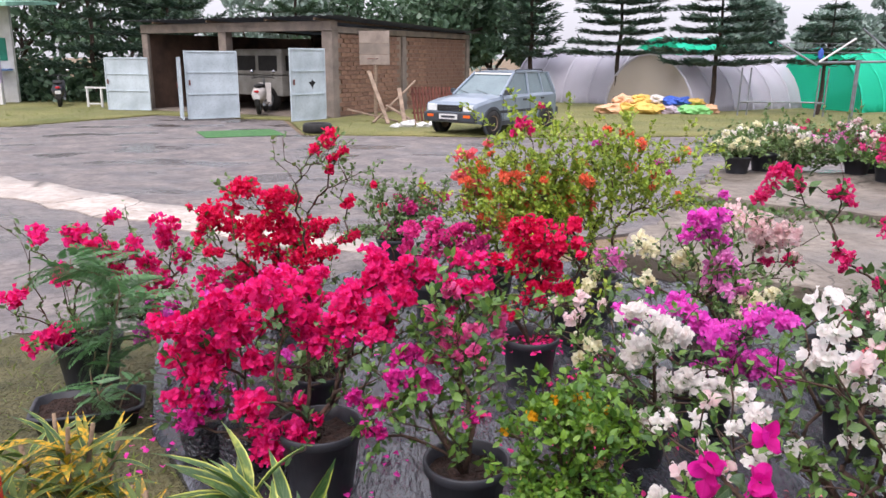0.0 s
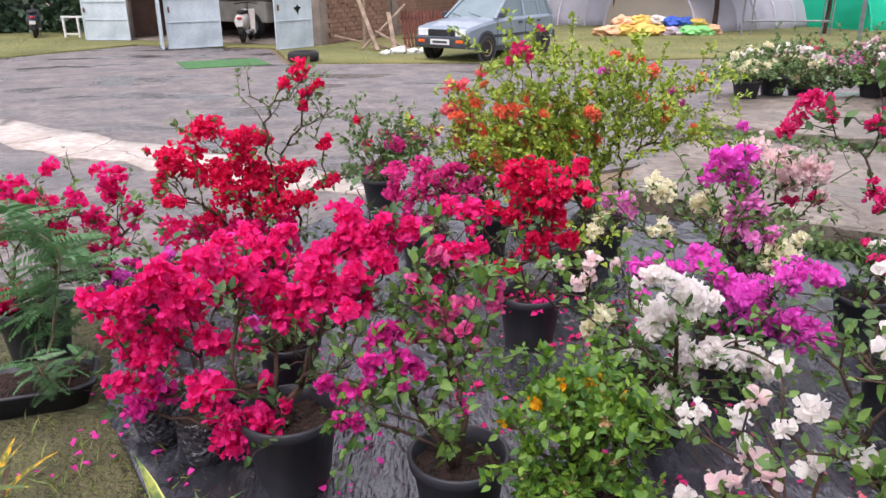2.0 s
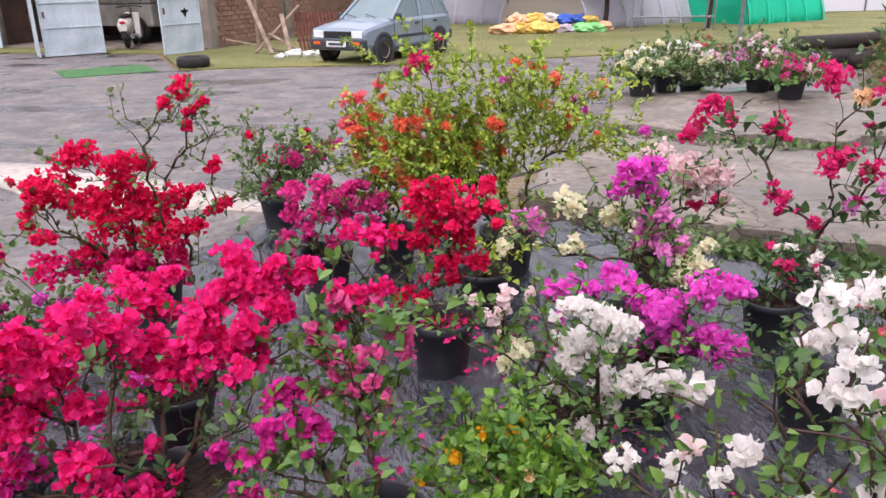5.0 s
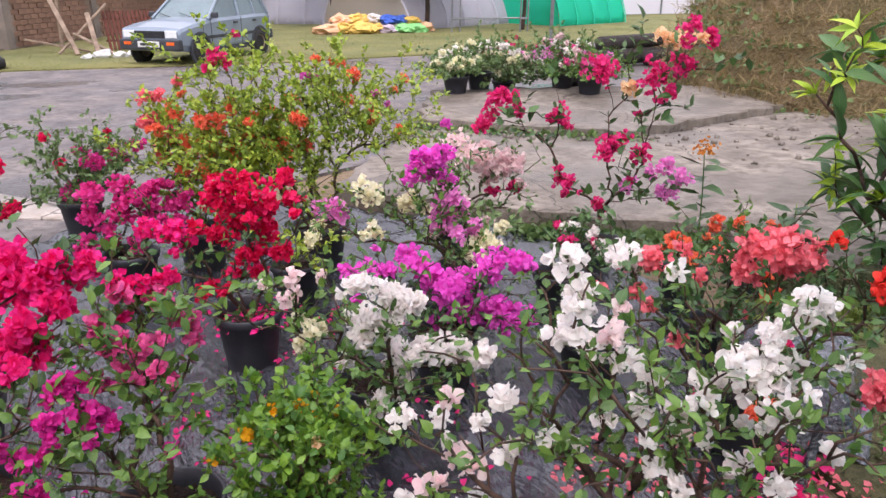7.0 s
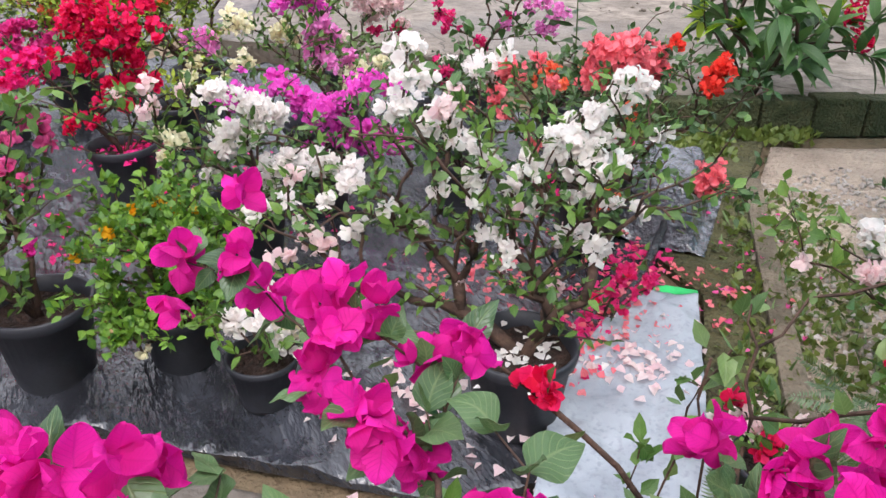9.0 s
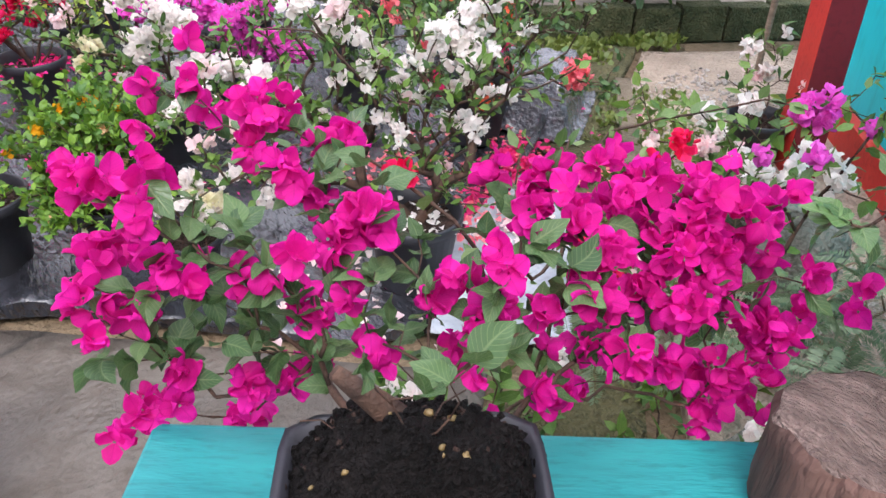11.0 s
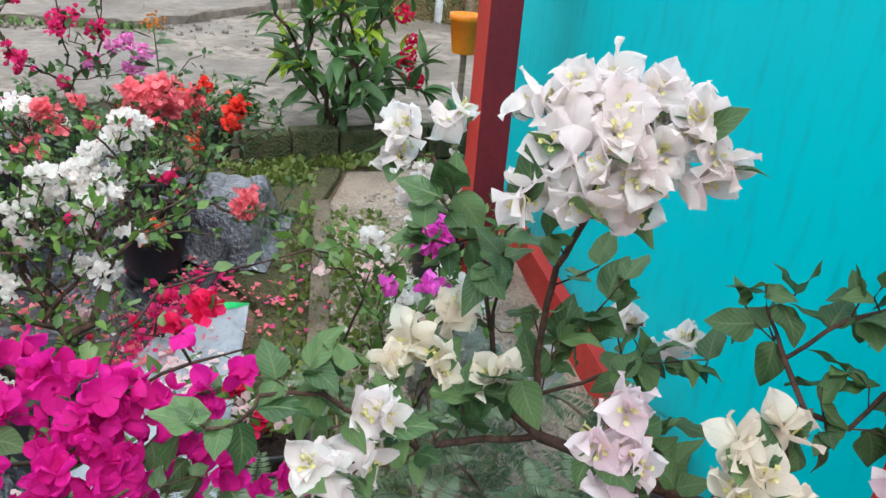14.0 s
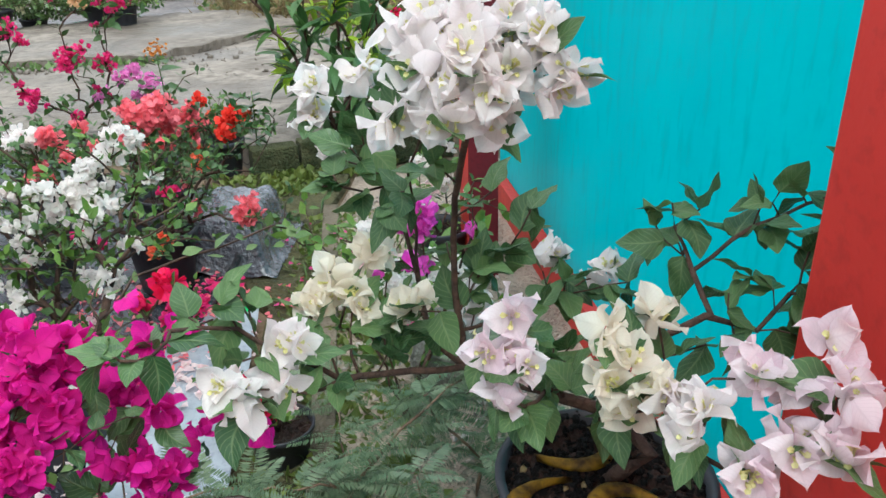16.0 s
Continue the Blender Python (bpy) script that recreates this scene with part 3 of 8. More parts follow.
        for n in range(count):
            at = c + d[n] * (r * rnd.uniform(0.55, 1.15) - size * 0.5)
            spent += 1
            if spent > 300:
                rest.setdefault(mat.name, (mat, []))[1].append((at, turns[n], size * rnd.uniform(0.75, 1.15)))
                continue
            fl = part("flower", sets[mat.name][int(rnd.integers(0, len(flowers)))], None, ob)
            fl.matrix_basis = Matrix.Translation(at) @ Matrix(turns[n].tolist()).to_4x4() @ Matrix.Scale(size * rnd.uniform(0.75, 1.15), 4)
    for mat, rows in rest.values():
        me = scatter("bloom", FLOWER_KINDS, np.array([p for p, _, _ in rows]), np.array([q for _, q, _ in rows]), np.array([z for _, _, z in rows]), rnd)
        tagged(part("bloom", me, mat, ob), kind="stuff")
    return ob

# ---- the ground and what is laid on it ----
EARTH = surface("bare_earth", rgb(132, 112, 90), rgb(96, 84, 64), 0.95, 1.2, 22.0, 0.7, 0.03)
ASPHALT = paved("wet_asphalt", rgb(128, 119, 114), rgb(88, 83, 84), rgb(70, 65, 63), 0.13)
CONCRETE = paved("worn_concrete", rgb(116, 107, 98), rgb(80, 74, 68), rgb(74, 64, 54), 0.35, 0.012, 0.8)
TERRACE = paved("terrace_concrete", rgb(142, 132, 121), rgb(106, 97, 88), rgb(84, 75, 65), 0.4, 0.006, 0.7)
PALE_CONCRETE = paved("pale_concrete", rgb(190, 180, 172), rgb(158, 148, 140), rgb(146, 132, 120), 0.5, 0.01, 0.6)
GRAVEL = surface("pinkish_gravel", rgb(190, 172, 154), rgb(146, 130, 116), 0.95, 3.0, 45.0, 1.0, 0.02)
LAWN = surface("damp_lawn", rgb(126, 122, 76), rgb(94, 98, 58), 0.95, 0.5, 14.0, 0.8, 0.04)
WEEDY = surface("weedy_earth", rgb(96, 92, 62), rgb(66, 66, 42), 0.95, 4.0, 40.0, 0.9, 0.03)
BLACK_SHEET = surface("wet_black_plastic", rgb(60, 62, 69), rgb(26, 26, 30), 0.11, 4.0, 26.0, 0.5, 0.016, spec=0.9, rough_dark=0.24, stretch=(1.9, 0.6, 1))
WHITE_SHEET = surface("grey_white_plastic", rgb(160, 166, 174), rgb(126, 132, 142), 0.4, 5.0, 60.0, 0.2, 0.003, spec=0.5)
GREEN_HEM = surface("green_hem", rgb(40, 196, 104), rgb(24, 160, 84), 0.5, 8.0, 60.0, 0.1, 0.002)
MOSS = surface("mossy_block", rgb(96, 96, 66), rgb(48, 58, 28), 0.95, 9.0, 60.0, 0.9, 0.02, vary=0.6)


def slab(name, outline, z0, z1, material, label, category, kind="structure", wave=0.0, cells=0, freq=3.0, ragged=0.0, crease=0.0):
    """A flat piece of ground with an outline and a thickness; cells: fine net that is waved; ragged: how far its edge is broken."""
    if ragged:
        r, old, outline = random.Random(len(outline)), outline, []
        for (ax, ay), (bx, by) in zip(old, old[1:] + old[:1]):
            n = max(1, int(math.hypot(bx - ax, by - ay) / 0.14))
            outline += [(ax + (bx - ax) * k / n + r.uniform(-ragged, ragged), ay + (by - ay) * k / n + r.uniform(-ragged, ragged)) for k in range(n)]
    bm = bmesh.new()
    top = [bm.verts.new((x, y, z1)) for x, y in outline]
    face = bm.faces.new(top)
    if face.normal.z < 0:
        face.normal_flip()
    if cells:
        xs, ys = [p[0] for p in outline], [p[1] for p in outline]
        for axis, lo, hi in ((0, min(xs), max(xs)), (1, min(ys), max(ys))):
            n = max(2, int((hi - lo) / cells))
            for i in range(1, n):
                c = lo + (hi - lo) * i / n
                co, no = ((c, 0, 0), (1, 0, 0)) if axis == 0 else ((0, c, 0), (0, 1, 0))
                bmesh.ops.bisect_plane(bm, geom=bm.verts[:] + bm.edges[:] + bm.faces[:], plane_co=co, plane_no=no)
        for v in bm.verts:
            p = Vector((v.co.x * freq, v.co.y * freq, 0.7))
            v.co.z += wave * (noise.fractal(p, 1.0, 2.0, 4) + 0.6 * abs(noise.noise(p * 1.7)) + crease * (1 - abs(noise.noise(Vector((p.x * 1.9 + p.y, p.y * 0.7, 3.1))))) ** 9)
    ext = bmesh.ops.extrude_face_region(bm, geom=bm.faces[:])
    moved = [v for v in ext["geom"] if isinstance(v, bmesh.types.BMVert)]
    for v in moved:
        v.co.z = z0
    bmesh.ops.recalc_face_normals(bm, faces=bm.faces)
    for f in bm.faces:
        f.smooth = bool(cells) and f.normal.z > 0.4
    ob = part(name, bm, material)
    return tagged(ob, label, category, kind=kind)


bm = bmesh.new()
bmesh.ops.create_grid(bm, x_segments=60, y_segments=60, size=900)
tagged(part("ground", bm, EARTH), "bare damp earth with sparse weeds", "ground", kind="structure").location = (0, 300, -0.03)
slab("road", [(-14, 17.0), (-14, 3.2), (-2.3, 2.6), (-1.2, 4.6), (-0.3, 6.3), (2.3, 7.6), (3.7, 10.6), (6.6, 9.9), (8.2, 11.2), (20, 17.6), (20, 21), (8.0, 18.2), (6.3, 17.0), (2.5, 16.5), (-0.4, 16.7),
              (-3.2, 16.9), (-4.4, 20.9), (-8.4, 22.6), (-10.5, 18.7)], -0.06, 0.0, ASPHALT, "worn grey asphalt yard with wet patches", "road")
slab("lawn", [(-40, 60), (-40, 14), (-14.2, 14), (-14.2, 17.2), (-10.6, 18.8), (-8.5, 22.75), (-4.3, 21.05), (-3.1, 17.0), (-0.4, 16.8), (2.5, 16.6), (6.3, 17.1), (8.0, 18.3), (20, 21.1), (45, 24), (45, 60)],
     -0.06, 0.015, LAWN, "short yellow-green damp lawn", "lawn", wave=0.012, cells=2.0)
rnd = random.Random(6)
north = [(-9.5 + 9.0 * k / 24, 12.9 - 6.05 * k / 24 + rnd.uniform(-0.14, 0.14)) for k in range(25)]
south = [(-0.54 - 8.5 * k / 24, 6.30 + 5.1 * (k / 24) ** 1.1 + rnd.uniform(-0.14, 0.14)) for k in range(25)]
slab("concrete_strip", north + [(-0.15, 6.4)] + south, -0.03, 0.012, PALE_CONCRETE, "pale worn concrete strip across the yard", "paving", wave=0.006, cells=0.5)
slab("earth_patch", [(-2.6, 4.4), (-1.7, 4.5), (-1.1, 3.1), (-0.9, 2.3), (-2.9, 2.2), (-3.2, 3.4)], -0.03, 0.012, WEEDY, "brown trodden earth with weeds", "ground", wave=0.015, cells=0.15)
slab("pavement", [(1.3, 6.15), (2.4, 5.08), (3.45, 4.32), (3.2, 3.55), (4.3, 3.0), (7.6, 1.4), (8.0, 7.2), (7.0, 7.7), (4.44, 6.95), (2.64, 8.25)], -0.03, 0.13, TERRACE,
     "grey stained concrete terrace with a broken edge", "paving", wave=0.014, cells=0.25, ragged=0.05)
slab("pavement", [(2.66, 8.3), (4.46, 6.98), (7.0, 7.75), (7.4, 9.6), (6.3, 9.8), (3.6, 10.4)], -0.03, 0.2, TERRACE, "upper slab of cracked grey concrete", "paving", wave=0.022, cells=0.25, ragged=0.06)
slab("gravel_path", [(3.05, 2.60), (3.5, 2.95), (4.4, 2.5), (3.5, 1.55), (2.0, -0.3), (1.2, 0.4), (1.98, 1.36)], -0.03, 0.02, GRAVEL, "pale pinkish gravel path", "path", wave=0.01, cells=0.12)
slab("weedy_strip", [(2.2, 2.35), (2.7, 2.7), (2.75, 3.4), (3.3, 3.4), (3.5, 3.0), (2.98, 2.62), (1.9, 1.38), (1.1, 0.5), (0.7, 0.9), (1.45, 1.2), (2.15, 1.98)], -0.03, 0.018, WEEDY, "weedy brown earth strip", "ground", wave=0.02, cells=0.1)
slab("path", [(-1.2, 2.25), (-0.3, 2.28), (0.1, 2.05), (0.86, 1.42), (1.15, 1.2), (0.75, 0.75), (0.3, 0.62), (-1.2, 1.3)], -0.03, 0.016, CONCRETE, "grey concrete path in front of the bench", "paving", wave=0.006, cells=0.15)
bm = boxed(0, -0.04, 0, 2.3, 0.04, 0.05, bevel=0.006)
tagged(part("kerb", bm, surface("old_edging", rgb(120, 108, 92), rgb(84, 76, 62), 0.9, 8.0, 60.0, 0.7, 0.01)), "low weathered edging board beside the gravel", "kerb", kind="structure").matrix_world = pose(1.55, 0.92, 0.0, 0, 0, 49)
# the sheet under the pots, wrinkled and wet
slab("plastic_sheet", [(-0.45, 6.2), (-1.1, 5.4), (-1.78, 4.62), (-1.62, 4.0), (-1.32, 3.15), (-0.95, 2.6), (-0.5, 2.42), (0.15, 2.12), (0.9, 1.5), (1.25, 1.42), (1.55, 1.80), (2.2, 2.28), (2.62, 2.62),
                       (2.66, 3.9), (2.3, 5.0), (1.25, 6.05), (0.3, 6.3)], 0.0, 0.02, BLACK_SHEET, "wrinkled wet black plastic ground sheet", "plastic sheet", kind="structure", wave=0.030, cells=0.04, freq=3.2, crease=0.75)
# the grey-white sheet with its green hem
sheet = thing("plastic_sack", "grey-white plastic sheet with green hem on the ground", "plastic sheet", pose(1.39, 1.12, 0.045, 0, 0, 49.9))


def rumpled(x0, y0, x1, y1, lift, cells, seed, taper=0.0):
    bm = bmesh.new()
    bmesh.ops.create_grid(bm, x_segments=cells, y_segments=cells, size=0.5)
    for v in bm.verts:
        x = x0 + (v.co.x + 0.5) * (x1 - x0)
        y = y0 + (v.co.y + 0.5) * (y1 - y0 - taper * max(0.0, v.co.x + 0.05) / 0.55)
        v.co = (x, y, 0.012 + lift * abs(noise.noise(Vector((x * 7 + seed, y * 7, 0)))) + 0.3 * lift * noise.noise(Vector((x * 25, y * 25, seed))))
    bmesh.ops.solidify(bm, geom=bm.faces[:], thickness=0.002)
    return bm


part("sheet", rumpled(0.0, 0.0, 1.06, 0.42, 0.03, 56, 3.0, 0.2), WHITE_SHEET, sheet, smooth=True)
part("hem", rumpled(1.062, 0.0, 1.10, 0.20, 0.02, 16, 3.0), GREEN_HEM, sheet, "bright green hem")
# mossy blocks that hold up the terrace
row = thing("block_wall", "low row of mossy concrete blocks", "low wall", pose(3.1, 3.42, 0.0, 0, 0, -24), kind="structure")
for i in range(6):
    part("block", boxed(i * 0.30, 0.0, -0.02, i * 0.30 + 0.285, 0.14, 0.19 + 0.012 * (i % 2), bevel=0.012), MOSS, row)

# ---- the turquoise wall and its red frame ----
TURQUOISE = surface("turquoise_paint", rgb(6, 204, 214), rgb(4, 196, 208), 0.5, 2.2, 24.0, 0.08, 0.003, spec=0.4, stretch=(1, 1, 0.25))
RED_PAINT = surface("red_paint", rgb(204, 56, 48), rgb(176, 40, 38), 0.5, 3.0, 40.0, 0.15, 0.003, spec=0.4)
WALL_AT = pose(3.5, 1.68, 0, 0, 0, 50.6)  # x runs along the wall away from the bench, y goes behind it


def walled(name, x0, y0, z0, x1, y1, z1, material, label, category, bevel=0.004):
    ob = tagged(part(name, boxed(x0, y0, z0, x1, y1, z1, bevel=bevel), material), label, category, kind="structure")
    ob.matrix_world = WALL_AT
    return ob


walled("wall_turquoise", -5.0, -0.16, -0.02, 0.45, 0.0, 2.7, TURQUOISE, "smooth bright turquoise painted wall", "wall")
walled("wall_return", 0.454, -2.6, -0.02, 0.58, 0.0, 2.7, TURQUOISE, "turquoise end wall of the hut", "wall")
corner = walled("pillar", -0.46, 0.24, -0.02, -0.24, 0.37, 2.7, RED_PAINT, "red painted post at the corner of the hut, one side tinted as shade", "pillar")
corner.matrix_world = WALL_AT @ pose(-0.35, 0, 0.7, 0, 3.4, 0) @ pose(0.35, 0, -0.7)
# the side face gets a darker red, its recess shade painted in
corner.data.materials.append(surface("shaded_red_paint", rgb(112, 26, 36), rgb(92, 20, 30), 0.5, 3.0, 40.0, 0.15, 0.003))
for face in corner.data.polygons:
    face.material_index = int(face.normal.x < -0.7)
walled("pillar", -3.45, 0.003, -0.02, -2.776, 0.386, 2.7, RED_PAINT, "broad red painted pillar standing out from the wall", "pillar")
walled("plinth", -2.77, 0.003, -0.02, 0.448, 0.06, 0.17, RED_PAINT, "red painted plinth along the turquoise wall", "plinth")

# ---- the bougainvilleas in their pots on the sheet ----
BASE = (-0.49, 2.70, 0.02)
ob = potted('black pot of crimson-pink bougainvillea in full bloom', BASE, 0.158, 0.28)
plant(ob, BASE, {
    'rose': [(-0.25, 2.77, 0.9, 0.073), (-0.13, 2.77, 0.87, 0.073), (-0.34, 2.71, 0.78, 0.081), (-0.21, 2.67, 0.79, 0.079), (-0.65, 2.62, 0.86, 0.064), (-0.62, 2.69, 0.75, 0.075), (-0.76, 2.69, 0.7, 0.086), (-0.83, 2.62, 0.8, 0.066), (-0.9, 2.62, 0.73, 0.06), (-0.55, 2.81, 0.66, 0.079), (-0.48, 2.74, 0.6, 0.069), (-0.34, 2.66, 0.7, 0.073), (-0.24, 2.7, 0.68, 0.066), (-1.08, 2.81, 0.52, 0.058), (-0.97, 2.79, 0.53, 0.075), (-0.86, 2.78, 0.52, 0.074), (-0.88, 2.69, 0.48, 0.073), (-0.74, 2.71, 0.54, 0.062), (-1.02, 2.75, 0.38, 0.058), (-0.69, 2.62, 0.4, 0.079), (-0.72, 2.72, 0.2, 0.076), (-0.6, 2.66, 0.26, 0.082), (-0.67, 2.79, 0.2, 0.08), (-1.02, 2.62, 0.71, 0.052), (-0.67, 3.05, 0.77, 0.06), (-0.56, 3.1, 0.76, 0.055), (-0.44, 3.1, 0.69, 0.06), (-0.58, 3.0, 0.71, 0.06), (-0.81, 2.9, 0.75, 0.055), (-0.99, 2.75, 0.65, 0.055), (-0.33, 2.95, 0.76, 0.055)],
    'mag': [(-0.95, 2.75, 0.33, 0.067), (-1.02, 2.78, 0.25, 0.05)],
}, 0.025, 'deep', 0.042, 2.4, 1.0, stems=3, seed=11, low=0.216, singles=300, satellites=0.5, crown=0, density=0.95, fill=1.08, more=20)
BASE = (-0.96, 4.51, 0.02)
ob = potted('tall red bougainvillea with one high spray, potted', BASE, 0.15, 0.25)
plant(ob, BASE, {
    'red': [(-1.2, 4.44, 0.88, 0.082), (-1.2, 4.61, 0.91, 0.043), (-1.38, 4.61, 0.7, 0.094), (-1.4, 4.39, 0.76, 0.065), (-1.23, 4.56, 0.63, 0.092), (-1, 4.38, 0.86, 0.072), (-0.92, 4.51, 0.84, 0.059), (-1.03, 4.49, 0.69, 0.089), (-1.12, 4.43, 0.59, 0.089), (-0.92, 4.46, 0.63, 0.088), (-0.8, 4.59, 0.64, 0.06), (-0.73, 4.46, 0.52, 0.059), (-0.87, 4.42, 0.5, 0.088), (-1.04, 4.56, 0.44, 0.092), (-1.22, 4.5, 0.41, 0.061), (-0.58, 4.59, 0.6, 0.042), (-1.47, 4.44, 0.6, 0.043), (-0.59, 4.46, 0.82, 0.034), (-0.67, 4.38, 1.22, 0.039), (-0.64, 4.62, 1.09, 0.035), (-0.77, 4.4, 1.13, 0.034), (-0.71, 4.6, 1.01, 0.03)],
    'rose': [(-1.25, 4.59, 0.27, 0.095), (-1, 4.51, 0.31, 0.092), (-0.82, 4.51, 0.31, 0.085), (-1.43, 4.44, 0.34, 0.077)],
}, 0.024, 'dull', 0.038, 3.4, 1.49, stems=3, seed=12, low=0.2, satellites=0.6, crown=0, density=1.0, fill=1.2, more=16)
BASE = (-0.09, 4.73, 0.02)
ob = potted('small dark pink bougainvillea in a black pot', BASE, 0.14, 0.25)
plant(ob, BASE, {
    'pink': [(-0.22, 4.71, 0.59, 0.073), (-0.08, 4.8, 0.61, 0.068), (0.04, 4.71, 0.58, 0.073), (0.15, 4.8, 0.49, 0.063), (-0.24, 4.74, 0.47, 0.068), (-0.12, 4.69, 0.48, 0.067), (0.02, 4.77, 0.45, 0.069), (0.22, 4.76, 0.53, 0.056), (-0.27, 4.76, 0.34, 0.057), (-0.05, 4.72, 0.3, 0.05), (-0.04, 4.69, 0.56, 0.061), (0.09, 4.75, 0.61, 0.043)],
}, 0.026, 'deep', 0.034, 6.2, 2.03, stems=4, seed=13, low=0.2, satellites=0.8, crown=0, density=1.0, fill=1.05)
BASE = (-0.43, 6.0, 0.02)
ob = potted('leafy bougainvillea with few dark pink heads, potted', BASE, 0.14, 0.24)
plant(ob, BASE, {
    'pink': [(-0.32, 5.91, 0.52, 0.071), (-0.18, 6.05, 0.51, 0.072), (-0.49, 6.03, 0.31, 0.065), (-0.03, 5.97, 0.59, 0.047), (-0.37, 6.07, 0.34, 0.049)],
    'red': [(-0.58, 5.93, 0.69, 0.039), (-0.21, 5.97, 0.68, 0.032), (-0.53, 6.07, 0.48, 0.041)],
}, 0.026, 'dull', 0.043, 20.2, 2.43, stems=4, seed=14, low=0.192, satellites=0.2, crown=60, tip=0.0012)
BASE = (0.29, 5.01, 0.02)
ob = potted('fresh green potted bougainvillea with a coral spray', BASE, 0.15, 0.26)
plant(ob, BASE, {
    'coral': [(0.11, 4.99, 1.04, 0.051), (0.09, 5.04, 0.91, 0.058), (0.19, 5.03, 0.83, 0.065), (0.14, 5.08, 0.69, 0.046)],
    'pink': [(0.22, 5.09, 0.56, 0.066), (0.23, 5.05, 0.43, 0.053), (0.32, 5.06, 0.56, 0.046)],
}, 0.026, 'lime', 0.038, 7.2, 2.16, stems=3, seed=15, low=0.208, satellites=0.4, crown=30)
BASE = (0.95, 4.85, 0.02)
ob = potted('wide yellow-green bougainvillea with small orange flowers', BASE, 0.16, 0.26)
plant(ob, BASE, {
    'orange': [(0.4, 4.71, 0.94, 0.054), (0.11, 4.86, 0.88, 0.047), (0.21, 4.92, 0.97, 0.051), (0.25, 4.90, 0.80, 0.051), (0.33, 4.64, 0.95, 0.042), (0.37, 4.98, 0.71, 0.046), (0.46, 4.96, 0.80, 0.036), (0.49, 4.80, 0.97, 0.038), (0.55, 4.83, 0.75, 0.044), (0.59, 4.63, 0.92, 0.038), (0.37, 4.73, 0.64, 0.050), (0.23, 4.91, 0.64, 0.037), (0.71, 4.92, 0.95, 0.036), (0.77, 4.86, 0.82, 0.036), (0.83, 4.63, 0.93, 0.050), (0.6, 4.94, 0.88, 0.064), (0.41, 4.99, 0.74, 0.065), (0.52, 4.81, 0.73, 0.069), (0.67, 4.87, 0.75, 0.07), (0.75, 4.84, 0.77, 0.057), (0.86, 5.03, 0.98, 0.046), (1.07, 4.78, 1.2, 0.044), (0.97, 4.81, 1.22, 0.031), (1.14, 4.65, 1.15, 0.043), (1.29, 4.82, 0.88, 0.039), (0.91, 4.9, 0.74, 0.045), (1.18, 5.02, 0.96, 0.047), (1.54, 5.02, 1.07, 0.034), (0.33, 4.78, 0.68, 0.049), (0.79, 5.05, 0.87, 0.033), (1.4, 4.72, 0.83, 0.032)],
    'pinkhot': [(0.43, 4.98, 1.21, 0.044), (0.45, 4.71, 1.27, 0.042), (0.49, 4.81, 1.21, 0.037)],
    'violet': [(0.89, 4.68, 1.16, 0.027), (1.01, 4.99, 1.1, 0.029), (1.8, 4.98, 0.78, 0.042)],
}, 0.015, 'lime', 0.034, 12.0, 4.6, stems=7, seed=16, low=0.208, satellites=0.9, crown=150, tip=0.0011, fill=1.0, density=0.8, spread=0.14, more=16)
BASE = (0.41, 3.7, 0.02)
ob = potted('red bougainvillea in a black pot, petals on its soil', BASE, 0.142, 0.27)
plant(ob, BASE, {
    'red': [(0.33, 3.63, 0.85, 0.056), (0.47, 3.71, 0.83, 0.058), (0.58, 3.65, 0.86, 0.05), (0.39, 3.7, 0.72, 0.065), (0.47, 3.71, 0.69, 0.07), (0.29, 3.62, 0.79, 0.049), (0.52, 3.77, 0.59, 0.06), (0.35, 3.66, 0.64, 0.058), (0.58, 3.69, 0.54, 0.048), (0.42, 3.61, 0.56, 0.051), (0.53, 3.6, 0.79, 0.05), (0.24, 3.64, 0.42, 0.047)],
    'rose': [(0.13, 3.67, 0.68, 0.055), (0.05, 3.79, 0.68, 0.048), (0.18, 3.78, 0.6, 0.043)],
}, 0.025, 'deep', 0.034, 2.9, 1.22, stems=6, seed=17, low=0.216, singles=300, satellites=0.5, crown=0, density=1.1, more=10)
BASE = (0.06, 2.46, 0.02)
ob = potted('dusty pink and purple bougainvillea in a black pot', BASE, 0.145, 0.27)
plant(ob, BASE, {
    'dusty': [(0.01, 2.6, 0.85, 0.03), (0.1, 2.65, 0.81, 0.034), (0.15, 2.6, 0.76, 0.034), (0.08, 2.5, 0.74, 0.032), (-0.02, 2.5, 0.75, 0.034), (-0.07, 2.6, 0.79, 0.03), (0.18, 2.6, 0.7, 0.026), (0.11, 2.5, 0.63, 0.024), (-0.06, 2.5, 0.65, 0.026), (0.03, 2.46, 0.68, 0.022)],
    'mag': [(-0.13, 2.5, 0.66, 0.032), (-0.19, 2.5, 0.66, 0.032), (-0.17, 2.4, 0.61, 0.036), (-0.12, 2.45, 0.59, 0.032), (-0.05, 2.45, 0.57, 0.026), (-0.29, 2.5, 0.46, 0.03), (-0.26, 2.45, 0.4, 0.032), (-0.33, 2.5, 0.51, 0.026), (0.08, 2.4, 0.48, 0.018), (-0.24, 2.47, 0.5, 0.024)],
    'rose': [(0.0, 2.62, 0.88, 0.03), (0.06, 2.66, 0.86, 0.032), (0.12, 2.68, 0.85, 0.03)],
}, 0.021, 'fresh', 0.046, 3.4, 1.6, stems=5, seed=18, spread=0.09, low=0.22, singles=300, satellites=0.9, crown=34, density=1.1, fill=1.3)
BASE = (0.78, 2.95, 0.02)
